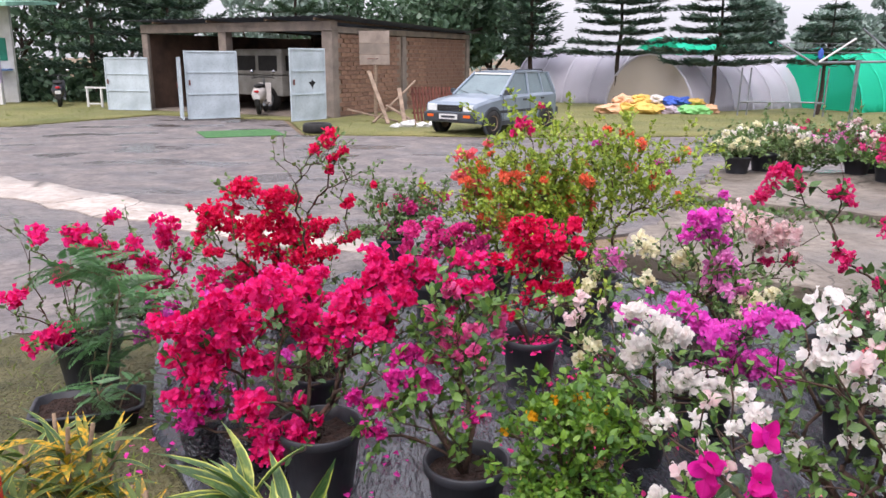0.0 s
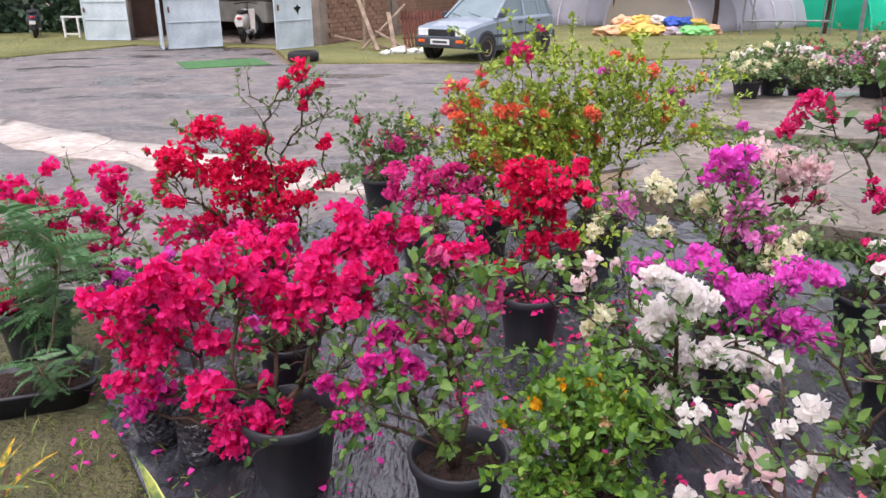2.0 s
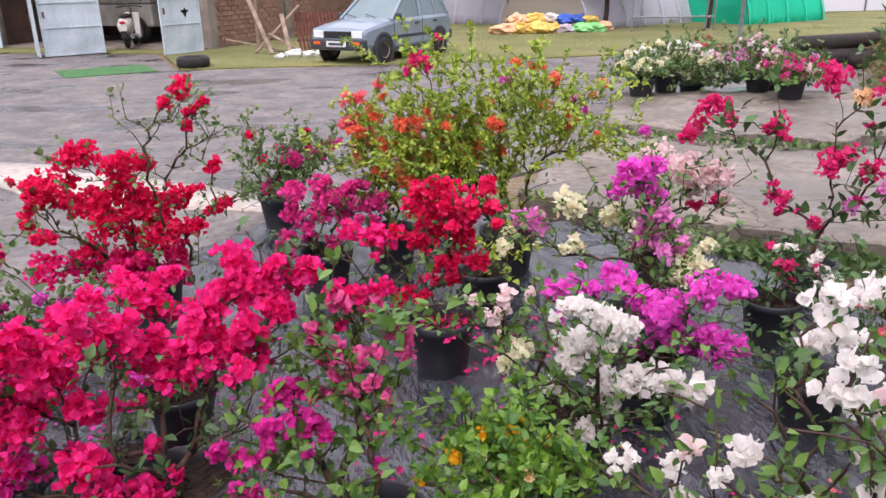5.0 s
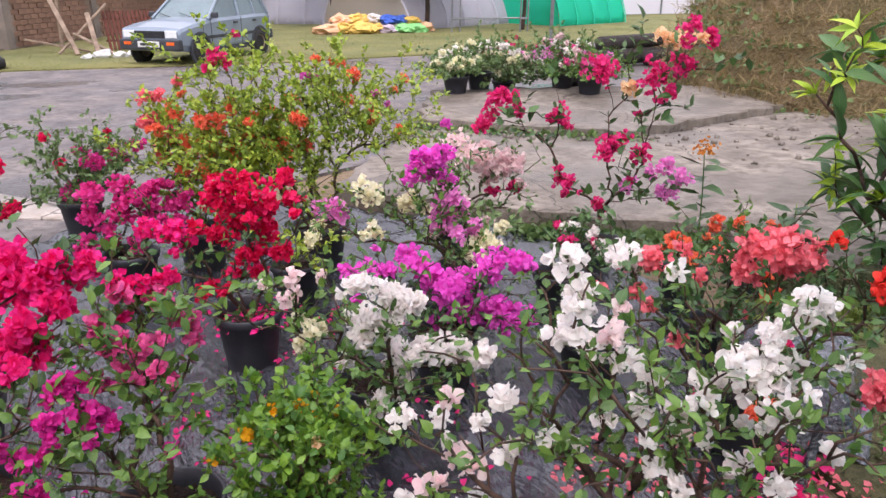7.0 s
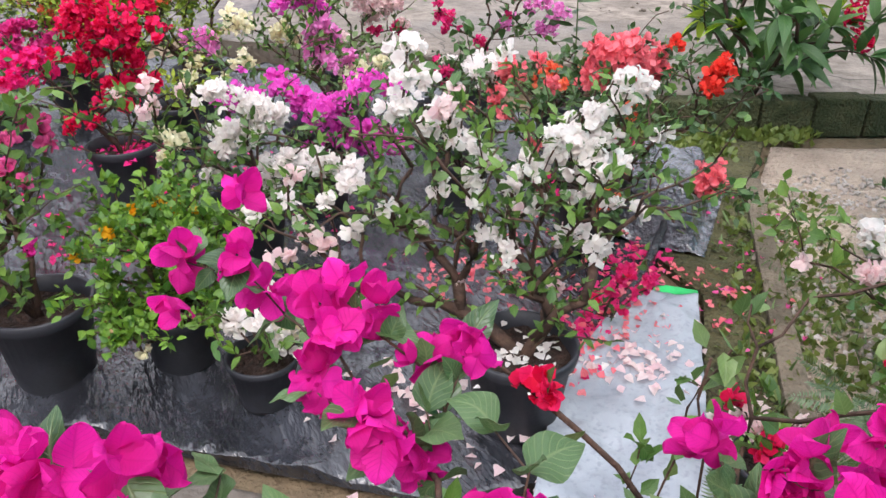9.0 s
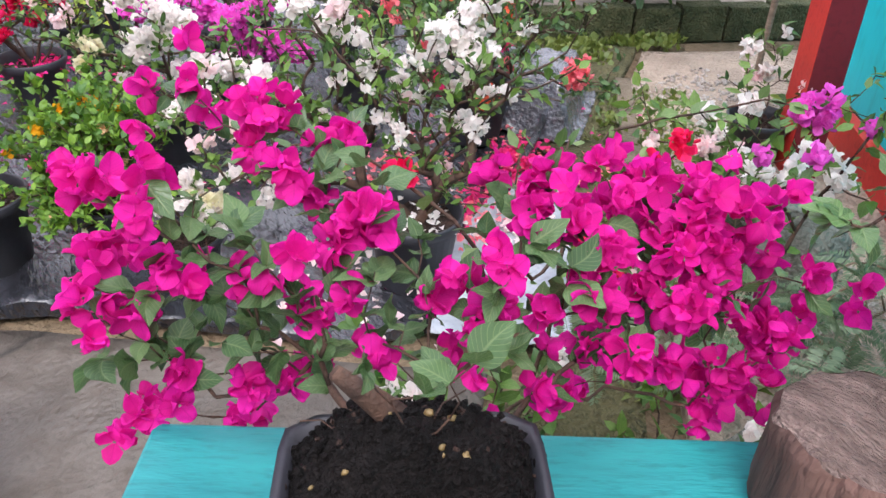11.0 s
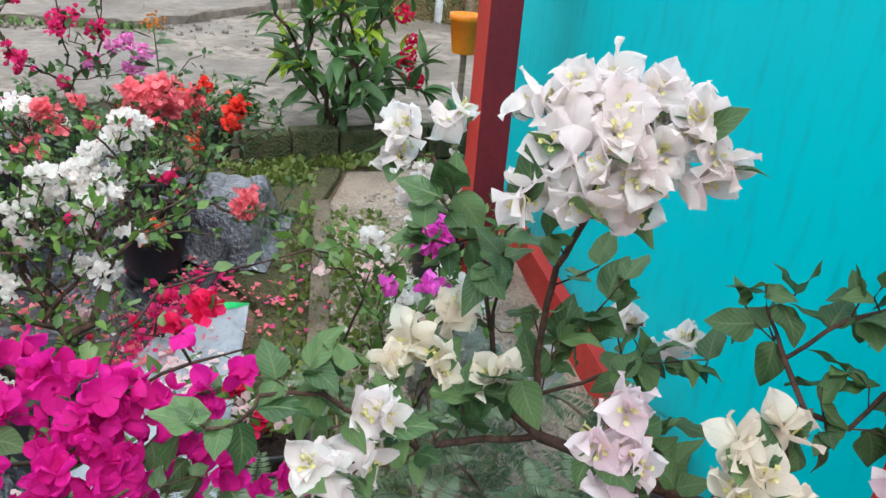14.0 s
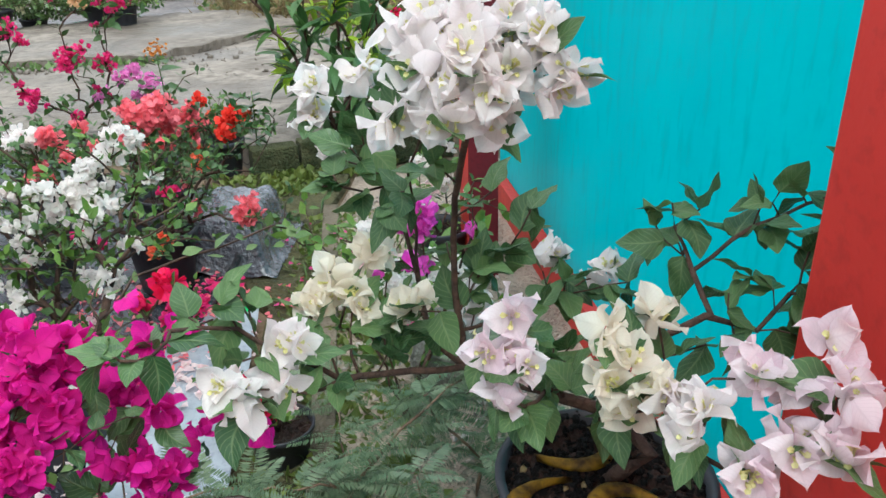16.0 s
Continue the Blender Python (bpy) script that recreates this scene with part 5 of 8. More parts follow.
for s in (-1, 1):
    for foot_y, foot_z, head_y, head_x, fat in ((0.69, 0.84, 0.03, 0.545, 0.032), (-0.40, 0.85, -0.44, 0.56, 0.035), (-1.02, 0.85, -0.98, 0.56, 0.028), (-1.53, 0.85, -1.34, 0.555, 0.05)):
        part("pillar", tubes([[((s * 0.672, foot_y, foot_z), fat), ((s * head_x, head_y, 1.33), fat * 0.9)]], 6), CAR_PAINT, car)
    part("side_moulding", boxed(s * 0.722 - 0.012, -1.25, 0.47, s * 0.722 + 0.012, 0.85, 0.53, bevel=0.004), BUMPER, car)
    part("sill", boxed(s * 0.70 - 0.02, -0.75, 0.20, s * 0.70 + 0.02, 0.72, 0.30, bevel=0.006), BUMPER, car)
    part("door_seam", boxed(s * 0.7265 - 0.002, -0.415, 0.31, s * 0.7265 + 0.002, -0.400, 0.84), BUMPER, car)
    part("door_seam", boxed(s * 0.7265 - 0.002, 0.66, 0.31, s * 0.7265 + 0.002, 0.672, 0.82), BUMPER, car)
    part("door_handle", boxed(s * 0.735 - 0.012, -0.26, 0.72, s * 0.735 + 0.012, -0.12, 0.76, bevel=0.005), BUMPER, car)
    part("door_handle", boxed(s * 0.735 - 0.012, -0.98, 0.73, s * 0.735 + 0.012, -0.86, 0.77, bevel=0.005), BUMPER, car)
    part("side_mirror", boxed(s * 0.76 - 0.07, 0.52, 0.86, s * 0.76 + 0.07, 0.60, 0.97, bevel=0.025), BUMPER, car)
    part("roof_rail", tubes([[((s * 0.50, -0.1, 1.36), 0.012), ((s * 0.50, -0.15, 1.395), 0.012), ((s * 0.50, -1.2, 1.395), 0.012), ((s * 0.50, -1.25, 1.36), 0.012)]], 6), BUMPER, car)
    part("headlight", boxed(s * 0.49 - 0.13, 1.585, 0.53, s * 0.49 + 0.13, 1.655, 0.67, bevel=0.012), LAMP, car)
    part("indicator", boxed(s * 0.50 - 0.09, 1.675, 0.40, s * 0.50 + 0.09, 1.705, 0.46, bevel=0.006), AMBER, car)
    for y, z in ((1.05, 0.0), (-1.10, 0.0)):
        arch = lathe([(0.275, -0.02), (0.335, -0.02), (0.335, 0.02), (0.275, 0.02), (0.275, -0.02)], 24)
        part("wheel_arch", arch, BUMPER, car).matrix_basis = pose(s * 0.718, y, 0.29, 0, 90, 0)
        part("wheel_well", lathe([(0, -0.015), (0.29, -0.015), (0.29, 0.015), (0, 0.015)], 24), RUBBER, car).matrix_basis = pose(s * 0.714, y, 0.29, 0, 90, 0)
        wheel(car, 0.27, 0.15, pose(s * 0.68, y, 0.27), 0, MUD_RIM)
part("bumper", boxed(-0.70, 1.56, 0.30, 0.70, 1.70, 0.50, bevel=0.03), BUMPER, car, "dark plastic front bumper")
part("bumper", boxed(-0.69, -1.72, 0.32, 0.69, -1.58, 0.52, bevel=0.03), BUMPER, car)
part("grille", boxed(-0.345, 1.60, 0.53, 0.345, 1.66, 0.66, bevel=0.008), RUBBER, car, "black slatted grille")
for i in range(4):
    part("grille_slat", boxed(-0.335, 1.661, 0.545 + i * 0.029, 0.335, 1.667, 0.553 + i * 0.029), BUMPER, car)
part("number_plate", boxed(-0.25, 1.702, 0.36, 0.25, 1.715, 0.47, bevel=0.004), WHITE_PAINT, car, "plain white number plate with a dark bar")
part("plate_bar", boxed(-0.19, 1.716, 0.39, 0.19, 1.719, 0.44), BUMPER, car)
for x, tilt in ((-0.3, 12), (0.22, 12)):
    part("wiper", tubes([[((x, 0.70, 0.875), 0.008), ((x + 0.38, 0.58, 0.95), 0.006)]], 5), RUBBER, car)
part("sun_strip", boxed(-0.52, -0.001, 0.0, 0.52, 0.004, 0.06, m=pose(0, 0.09, 1.285, 54, 0, 0)), WHITE_PAINT, car, "pale strip along the windscreen top")

# ---- scooter, jeep and motorcycle ----
SCOOT = surface("white_scooter_paint", rgb(216, 210, 204), rgb(190, 184, 180), 0.3, 4.0, 60.0, 0.02, 0.001, coat=0.3)
RED_LENS = surface("red_lens", rgb(196, 30, 36), rgb(160, 20, 26), 0.25, 6.0, 60.0, 0.02, 0.001)
DARK_BODY = surface("dark_motorcycle_paint", rgb(48, 50, 58), rgb(34, 34, 40), 0.35, 6.0, 60.0, 0.05, 0.001)


def blob(sx, sy, sz, at, subdiv=2, lump=0.0, seed=0.0):
    bm = bmesh.new()
    bmesh.ops.create_icosphere(bm, subdivisions=subdiv, radius=1.0)
    for v in bm.verts:
        k = 1 + lump * noise.noise(v.co * 1.7 + Vector((seed, seed * 0.7, 0))) + 0.5 * lump * noise.noise(v.co * 4.1 + Vector((0, seed, 3)))
        v.co = Vector((v.co.x * sx * k, v.co.y * sy * k, v.co.z * sz * k)) + Vector(at)
    return bm


def two_wheeler(label, m, paint, scooter, category):
    ob = thing("scooter" if scooter else "motorcycle", label, category, m)
    r = 0.23 if scooter else 0.30
    wheel(ob, r, 0.10, pose(0, -0.55, r), 0, STEEL)
    wheel(ob, r, 0.09, pose(0, 0.68, r), 0, STEEL)
    part("body", blob(0.20, 0.48, 0.24, (0, -0.38, 0.56), 3, 0.1, 2.0), paint, ob, smooth=True)
    part("seat", blob(0.15, 0.42, 0.07, (0, -0.28, 0.80), 3, 0.05, 1.0), RUBBER, ob, smooth=True)
    part("front_shield", boxed(-0.19, 0.40, 0.30, 0.19, 0.47, 0.95, m=pose(0, 0.1, 0, -10, 0, 0), bevel=0.03), paint, ob)
    part("footboard", boxed(-0.17, -0.02, 0.26, 0.17, 0.46, 0.31, bevel=0.012), paint, ob)
    part("fork", tubes([[((0, 0.68, r), 0.03), ((0, 0.50, 1.0), 0.03)]], 8), STEEL, ob)
    part("handlebar", tubes([[((-0.33, 0.40, 1.0), 0.016), ((-0.12, 0.48, 1.03), 0.016), ((0.12, 0.48, 1.03), 0.016), ((0.33, 0.40, 1.0), 0.016)]], 6), RUBBER, ob)
    for s in (-1, 1):
        mir = part("mirror", blob(0.055, 0.02, 0.05, (s * 0.32, 0.42, 1.19), 2), CHROME, ob, smooth=True)
        part("mirror_stalk", tubes([[((s * 0.25, 0.43, 1.02), 0.006), ((s * 0.32, 0.42, 1.16), 0.006)]], 5), RUBBER, mir)
    part("tail_light", blob(0.08, 0.03, 0.04, (0, -0.85, 0.66), 2), RED_LENS, ob, smooth=True)
    part("number_plate", boxed(-0.09, -0.885, 0.45, 0.09, -0.875, 0.56, bevel=0.002), WHITE_PAINT, ob)
    part("rear_mudguard", boxed(-0.07, -0.87, 0.26, 0.07, -0.80, 0.54, bevel=0.02), RUBBER, ob)
    part("exhaust", tubes([[((0.17, -0.1, 0.24), 0.03), ((0.18, -0.75, 0.30), 0.045)]], 8), STEEL, ob)
    return ob


two_wheeler("white scooter parked inside the shed mouth", pose(-5.45, 22.95, 0.05, 0, 0, 4), SCOOT, True, "scooter")
two_wheeler("dark motorcycle parked on the grass by trees", pose(-13.2, 26.6, 0.0, 0, 0, 24), DARK_BODY, False, "motorcycle")
jeep = thing("jeep", "white jeep with a hard top inside the shed", "jeep", pose(-3.18, 21.7, 0.05, 0, 0, -27.4) @ pose(-4.0, 2.05, 0, 0, 0, 78))
GREYED_WHITE = surface("greyed_white_paint", rgb(150, 148, 142), rgb(116, 112, 106), 0.6, 2.0, 30.0, 0.1, 0.002)
part("body", boxed(-0.8, -1.7, 0.45, 0.8, 1.7, 1.05, bevel=0.06), GREYED_WHITE, jeep)
part("hard_top", boxed(-0.76, -1.65, 1.06, 0.76, 0.7, 1.85, bevel=0.08), GREYED_WHITE, jeep)
for y0, y1 in ((-1.45, -0.55), (-0.40, 0.5)):
    for s in (-1, 1):
        part("window", boxed(s * 0.765 - 0.004, y0, 1.2, s * 0.765 + 0.004, y1, 1.65, bevel=0.002), RUBBER, jeep)
part("window", boxed(-0.6, -1.662, 1.2, 0.6, -1.652, 1.65), RUBBER, jeep)
for s in (-1, 1):
    for y in (-1.1, 1.1):
        wheel(jeep, 0.36, 0.2, pose(s * 0.75, y, 0.36), 0, STEEL)
part("spare_wheel", lathe([(0, -0.08), (0.3, -0.08), (0.34, 0.0), (0.3, 0.08), (0, 0.08)], 22), RUBBER, jeep).matrix_basis = pose(0.1, -1.77, 0.95, 90, 0, 0)

# ---- things in front of the shed ----
FADED = surface("faded_board", rgb(152, 140, 130), rgb(122, 110, 102), 0.9, 4.0, 40.0, 0.2, 0.004)
hoop = thing("hoop_board", "weathered white and grey hoop board on a pole", "board", pose(-2.0, 21.6, 0, 0, 0, -8))
part("pole", rod((0, 0.05, 0), (0.03, 0.05, 2.0), 0.05), OLD_WOOD, hoop)
for k, (z0, z1, mat) in enumerate(((1.46, 1.73, FADED), (1.735, 2.03, CEMENT), (2.035, 2.35, FADED))):
    part("board", boxed(-0.42, 0.0, z0, 0.42, 0.035, z1, bevel=0.004), mat, hoop)
ring = [((0.15 * math.cos(a), -0.17 + 0.15 * math.sin(a), 1.62), 0.009) for a in (2 * math.pi * i / 16 for i in range(17))]
part("ring", tubes([ring], 5), RUST, hoop)
junk = thing("scrap_panel", "rusty red ribbed iron panel leaning on the wall", "scrap metal", pose(-0.35, 20.6, 0, -18, 0, 20))
for i in range(12):
    part("rib", boxed(-0.55 + i * 0.095, 0, 0.03 + 0.02 * (i % 2), -0.49 + i * 0.095, 0.03, 0.95, bevel=0.004), RUST, junk)
part("crossbar", boxed(-0.58, 0.032, 0.25, 0.62, 0.055, 0.29), RUST, junk)
part("crossbar", boxed(-0.58, 0.032, 0.75, 0.62, 0.055, 0.79), RUST, junk)
for k, (x, y, turn, tilt, length) in enumerate(((-1.5, 19.6, 25, 42, 1.9), (-1.05, 19.2, 10, 34, 1.5), (-1.9, 20.0, -60, 40, 1.6), (-0.75, 19.5, 48, 20, 1.2), (-1.3, 20.3, 80, 12, 1.4))):
    ob = tagged(part("plank", boxed(-0.05, 0, 0, 0.05, length, 0.035, bevel=0.004), OLD_WOOD), "grey weathered plank dumped beside the shed", "plank", "dumped planks")
    ob.matrix_world = pose(x, y, 0.02, tilt, 0, turn)
for k, (x, y, sc) in enumerate(((-0.95, 19.0, 0.16), (-0.6, 18.9, 0.13), (-1.25, 18.8, 0.10), (-0.35, 19.2, 0.12))):
    tagged(part("rubble", blob(sc * 1.3, sc, sc * 0.7, (0, 0, sc * 0.4), 2, 0.5, k * 3.1), WHITE_PAINT), "pale lump of rubble in the grass", "rubble", "rubble lumps").location = (x, y, 0.0)
tyre = thing("tyre", "old black tyre lying flat on the verge", "tyre", pose(-2.9, 17.3, 0.015))
part("casing", lathe([(0.18, 0.02), (0.28, 0.0), (0.33, 0.05), (0.33, 0.17), (0.28, 0.22), (0.18, 0.20), (0.2, 0.11), (0.18, 0.02)], 26), RUBBER, tyre, smooth=True)
MAT_GREEN = surface("green_mat", rgb(70, 116, 66), rgb(48, 90, 50), 0.95, 6.0, 90.0, 0.6, 0.01)
tagged(part("mat", boxed(-0.85, -0.75, 0.0, 0.85, 0.75, 0.015, bevel=0.004), MAT_GREEN), "flat green artificial turf mat on the asphalt", "mat").matrix_world = pose(-4.6, 17.2, 0.0, 0, 0, 25)
rail = thing("white_railing", "low white painted railing on the grass", "railing", pose(-12.1, 26.2, 0.0, 0, 0, -15))
for x in (0.0, 0.55, 1.1):
    part("post", boxed(x, 0, 0, x + 0.06, 0.06, 0.62, bevel=0.004), WHITE_PAINT, rail)
part("rail", boxed(-0.03, -0.005, 0.621, 1.2, 0.065, 0.68, bevel=0.004), WHITE_PAINT, rail)
part("rail", boxed(0.061, 0.012, 0.10, 0.549, 0.048, 0.15), WHITE_PAINT, rail)

# the corner of a house beyond the motorcycle
house = thing("house", "white and blue house front with a porch, partly seen", "house", pose(-16.6, 28.5, 0, 0, 0, 8))
part("wall", boxed(-5.0, 0.0, 0.0, 0.9, 0.2, 3.4), WHITE_PAINT, house)
part("roof", boxed(-5.3, -1.2, 3.41, 1.4, 4.0, 3.55, m=pose(0, 0, 0, 4, 0, 0)), surface("pale_green_roof", rgb(150, 200, 180), rgb(120, 170, 150), 0.6, 2.0, 30.0, 0.1, 0.003), house)
part("pillar", boxed(0.55, -1.0, 0.0, 0.75, -0.8, 3.3, bevel=0.01), surface("lilac_post", rgb(196, 186, 206), rgb(170, 160, 184), 0.6, 2.0, 30.0, 0.1, 0.003), house)
part("window", boxed(0.2, -0.03, 1.5, 0.7, 0.0, 2.3, bevel=0.01), surface("teal_shutter", rgb(30, 140, 116), rgb(24, 110, 92), 0.5, 3.0, 40.0, 0.1, 0.002), house)
part("awning", boxed(0.1, -0.6, 1.15, 0.85, -0.05, 1.22, bevel=0.01), surface("blue_sheet", rgb(130, 164, 214), rgb(100, 134, 190), 0.5, 3.0, 40.0, 0.1, 0.002), house)
part("porch_wall", boxed(-1.2, -1.4, 0.0, 0.9, -1.2, 0.75, bevel=0.01), WHITE_PAINT, house)

# ---- tunnels of netting, trees and the far side ----
NET_GREY = petal("grey_shade_net", rgb(226, 224, 232), rgb(212, 210, 220), 0.0, 0.25, 0.8)
NET_TAN = petal("tan_plastic_film", rgb(222, 214, 202), rgb(208, 200, 188), 0.0, 0.3, 0.5)
NET_FAR = petal("dull_grey_net", rgb(172, 180, 178), rgb(154, 164, 162), 0.0, 0.25, 0.8)
NET_GREEN = petal("green_shade_net", rgb(40, 222, 186), rgb(28, 206, 172), 0.0, 0.25, 0.8)


def tunnel(a, b, width, height, cover, label, ribs=7, end=None):
    """A hooped tunnel from a to b, with sagging cover between its hoops."""
    d = Vector((b[0] - a[0], b[1] - a[1], 0))
    length = d.length
    ob = thing("net_tunnel", label, "greenhouse", pose(a[0], a[1], 0, 0, 0, math.degrees(math.atan2(d.y, d.x))), "net tunnels")
    bm = bmesh.new()
    n, seg = ribs * 6, 14
    rows = []
    for i in range(n + 1):
        sag = 1 - 0.05 * abs(math.sin(math.pi * i * ribs / n))
        rows.append([bm.verts.new((length * i / n, -0.5 * width * math.cos(math.pi * k / seg) * (sag if 0 < k < seg else 1), max(0.0, height * sag * math.sin(math.pi * k / seg) ** 1.15))) for k in range(seg + 1)])
    for p, q in zip(rows, rows[1:]):
        for k in range(seg):
            bm.faces.new((p[k], q[k], q[k + 1], p[k + 1]))
    bmesh.ops.solidify(bm, geom=bm.faces[:], thickness=0.015)
    part("cover", bm, cover, ob, smooth=True)
    for i in range(ribs + 1):
        hoop_line = [((length * i / ribs, -0.51 * width * math.cos(math.pi * k / seg), 1.01 * height * math.sin(math.pi * k / seg) ** 1.15), 0.022) for k in range(seg + 1)]
        part("hoop", tubes([hoop_line], 5), cover, ob)
    if end is not None:
        bm = bmesh.new()
        arc = [bm.verts.new((0.02, -0.49 * width * math.cos(math.pi * k / seg), 0.99 * height * math.sin(math.pi * k / seg) ** 1.15)) for k in range(seg + 1)]
        bm.faces.new(arc)
        bmesh.ops.solidify(bm, geom=bm.faces[:], thickness=0.01)
        part("end_sheet", bm, end, ob, "tan film over the tunnel mouth")
    return ob


tunnel((6.7, 26.4), (13.8, 30.3), 4.2, 1.78, NET_GREY, "low tunnel of grey shade net with tan end", 9, NET_TAN)
tunnel((4.0, 33.5), (7.6, 31.5), 6.0, 2.0, NET_GREY, "long tunnel under pale grey netting", 4, NET_GREY)
tunnel((12.4, 26.6), (15.7, 27.8), 4.0, 2.0, NET_GREEN, "short tunnel covered with bright green shade net", 4, NET_GREEN)
tunnel((9.5, 36.0), (15.5, 39.0), 5.0, 2.55, NET_GREEN, "farther tunnel with a green net ridge", 7, NET_GREEN)
tunnel((18.5, 36.0), (34.0, 36.0), 6.0, 2.2, NET_FAR, "distant tunnel of dull grey netting", 9, NET_FAR)
fence = thing("net_fence", "grey net fence on thin posts", "fence", pose(16.5, 30.5, 0, 0, 0, -4))
for i in range(8):
    part("post", rod((i * 2.2, 0, 0), (i * 2.2, 0, 1.9), 0.035), STEEL, fence)
part("net", boxed(0, 0.03, 0.05, 15.4, 0.05, 1.75), NET_GREY, fence)

SACKS = {key: surface("sack_" + key, rgb(*c), tone(rgb(*c), 0.8), 0.6, 5.0, 50.0, 0.5, 0.01) for key, c in (("yellow", (222, 184, 96)), ("peach", (226, 178, 140)), ("white", (210, 206, 206)), ("blue", (60, 96, 186)), ("green", (136, 208, 130)), ("lilac", (196, 180, 196)))}
for k, (x, y, z, key, size) in enumerate(((5.0, 23.9, 0, "peach", 0.42), (5.55, 24.0, 0, "yellow", 0.5), (5.5, 24.3, 0.25, "peach", 0.42), (6.0, 23.8, 0, "yellow", 0.46), (6.35, 24.1, 0, "yellow", 0.42), (5.9, 24.2, 0.28, "yellow", 0.40),
                                          (6.45, 24.3, 0.3, "white", 0.33), (6.75, 23.9, 0, "lilac", 0.34), (6.9, 24.2, 0.25, "blue", 0.34), (7.2, 24.1, 0.28, "blue", 0.3), (7.3, 23.8, 0, "green", 0.36), (7.65, 23.8, 0, "green", 0.34), (7.6, 24.1, 0.25, "yellow", 0.3), (8.0, 24.0, 0, "peach", 0.38))):
    ob = tagged(part("sack", blob(size, size * 0.8, size * 0.42, (0, 0, size * 0.32), 3, 0.5, k * 2.3), SACKS[key]), f"crumpled {key} plastic sack in a heap", "sack", "heap of sacks")
    ob.matrix_world = pose(x, y, z + 0.01, 0, 0, k * 47)

stand = thing("pole_stand", "low frame of four thin metal posts with bars", "stand", pose(8.6, 23.2, 0, 0, 0, -14))
for x, y in ((0, 0), (0.28, 0.25), (2.1, 0), (2.38, 0.25)):
    part("post", rod((x, y, 0), (x + 0.03, y, 1.4), 0.025), STEEL, stand)
part("bar", rod((0.1, 0.12, 0.42), (2.3, 0.12, 0.42), 0.025), STEEL, stand)
part("bar", rod((0, 0, 0.4), (0.28, 0.25, 0.4), 0.02), STEEL, stand)
part("bar", rod((2.1, 0, 0.4), (2.38, 0.25, 0.4), 0.02), STEEL, stand)
dryer = thing("clothes_line", "grey metal clothes line post with slanting arms", "clothes line", pose(10.3, 20.0, 0))
part("post", rod((0, 0, 0), (0.03, 0, 1.62), 0.05), STEEL, dryer)
part("crossbar", rod((-1.0, 0, 1.56), (1.2, 0.1, 1.60), 0.03), STEEL, dryer)
part("arm", rod((-1.0, 0, 1.5), (-1.9, 0.4, 2.1), 0.028), STEEL, dryer)
part("arm", rod((-1.0, -0.1, 1.58), (-0.1, 0.0, 2.15), 0.025), WHITE_PAINT, dryer)
part("arm", rod((1.1, 0, 1.58), (0.2, 0.3, 2.4), 0.03), STEEL, dryer)
for k in range(3):
    part("line", rod((-1.9, 0.4, 2.05 - 0.12 * k), (1.4, 0.3, 2.02 - 0.1 * k), 0.006), STEEL, dryer)
part("peg_bag", blob(0.07, 0.05, 0.14, (-0.95, -0.03, 1.78), 2, 0.3, 3.0), SACKS["blue"], dryer, "small blue and red peg bag")


def needle_tree(label, base, height, spread, first, whorls, seed, droop=0.15, lean=0.0, leaf="needle", dense=1.0, size=0.16):
    """A young conifer: a slim trunk with flat whorls of needled boughs."""
    rnd = np.random.default_rng(seed)
    ob = thing("conifer_tree", label, "tree", pose(*base))
    line = [((lean * (max(0.0, z) / height) ** 1.3 * height * 0.3 + 0.04 * math.sin(3 * z), 0.03 * math.cos(2 * z), z), 0.012 + 0.032 * height ** 0.5 * (1 - z / height)) for z in np.linspace(-0.02, height, 16)]
    part("trunk", tubes([line], 8), TRUNK, ob, smooth=True)
    boughs, places, axes = [], [], []
    for w in range(whorls):
        f = w / max(1, whorls - 1)
        z = first + (height * 0.98 - first) * f
        reach = spread * (1 - f) ** 0.7 * rnd.uniform(0.85, 1.1) + 0.12
        cx = lean * (z / height) ** 1.3 * height * 0.3
        count = int(rnd.integers(5, 7))
        for b in range(count):
            a = 2 * math.pi * (b + rnd.uniform(-0.3, 0.3)) / count + w
            r = reach * rnd.uniform(0.7, 1.1)
            pts = []
            for s in np.linspace(0, 1, 7):
                zz = z + r * (-droop * s + (droop * 1.1 + 0.05) * s * s)
                pts.append(np.array((cx + r * s * math.cos(a), r * s * math.sin(a), zz)))
            boughs.append([(tuple(p), 0.022 * (1 - 0.85 * i / 6)) for i, p in enumerate(pts)])
            for i in range(1, 7):
                for _k in range(int(dense * 30 * r * (0.5 + i / 6))):
                    q = pts[i - 1] + (pts[i] - pts[i - 1]) * rnd.random()
                    side = np.array((-math.sin(a), math.cos(a), 0)) * rnd.choice((-1, 1))
                    along = np.array((math.cos(a), math.sin(a), 0.2))
                    places.append(q + rnd.normal(size=3) * np.array((0.06, 0.06, 0.035)))
                    axes.append(side * rnd.uniform(0.1, 1.0) + along * rnd.uniform(0.2, 1.0) + np.array((0, 0, rnd.uniform(-0.1, 0.35))))
    tagged(part("branchwork", tubes(boughs, 4), TRUNK, ob), kind="stuff")
    places, axes = np.array(places), np.array(axes)
    tagged(part("needles", scatter("needles", [leaf_kind(0.09, 0.2, 0.1, 1), leaf_kind(0.12, 0.5, 0.2, 1)], places, bases(axes, rnd), size * rnd.uniform(0.6, 1.5, len(places)), rnd), LEAVES[leaf], ob), kind="stuff")
    return ob


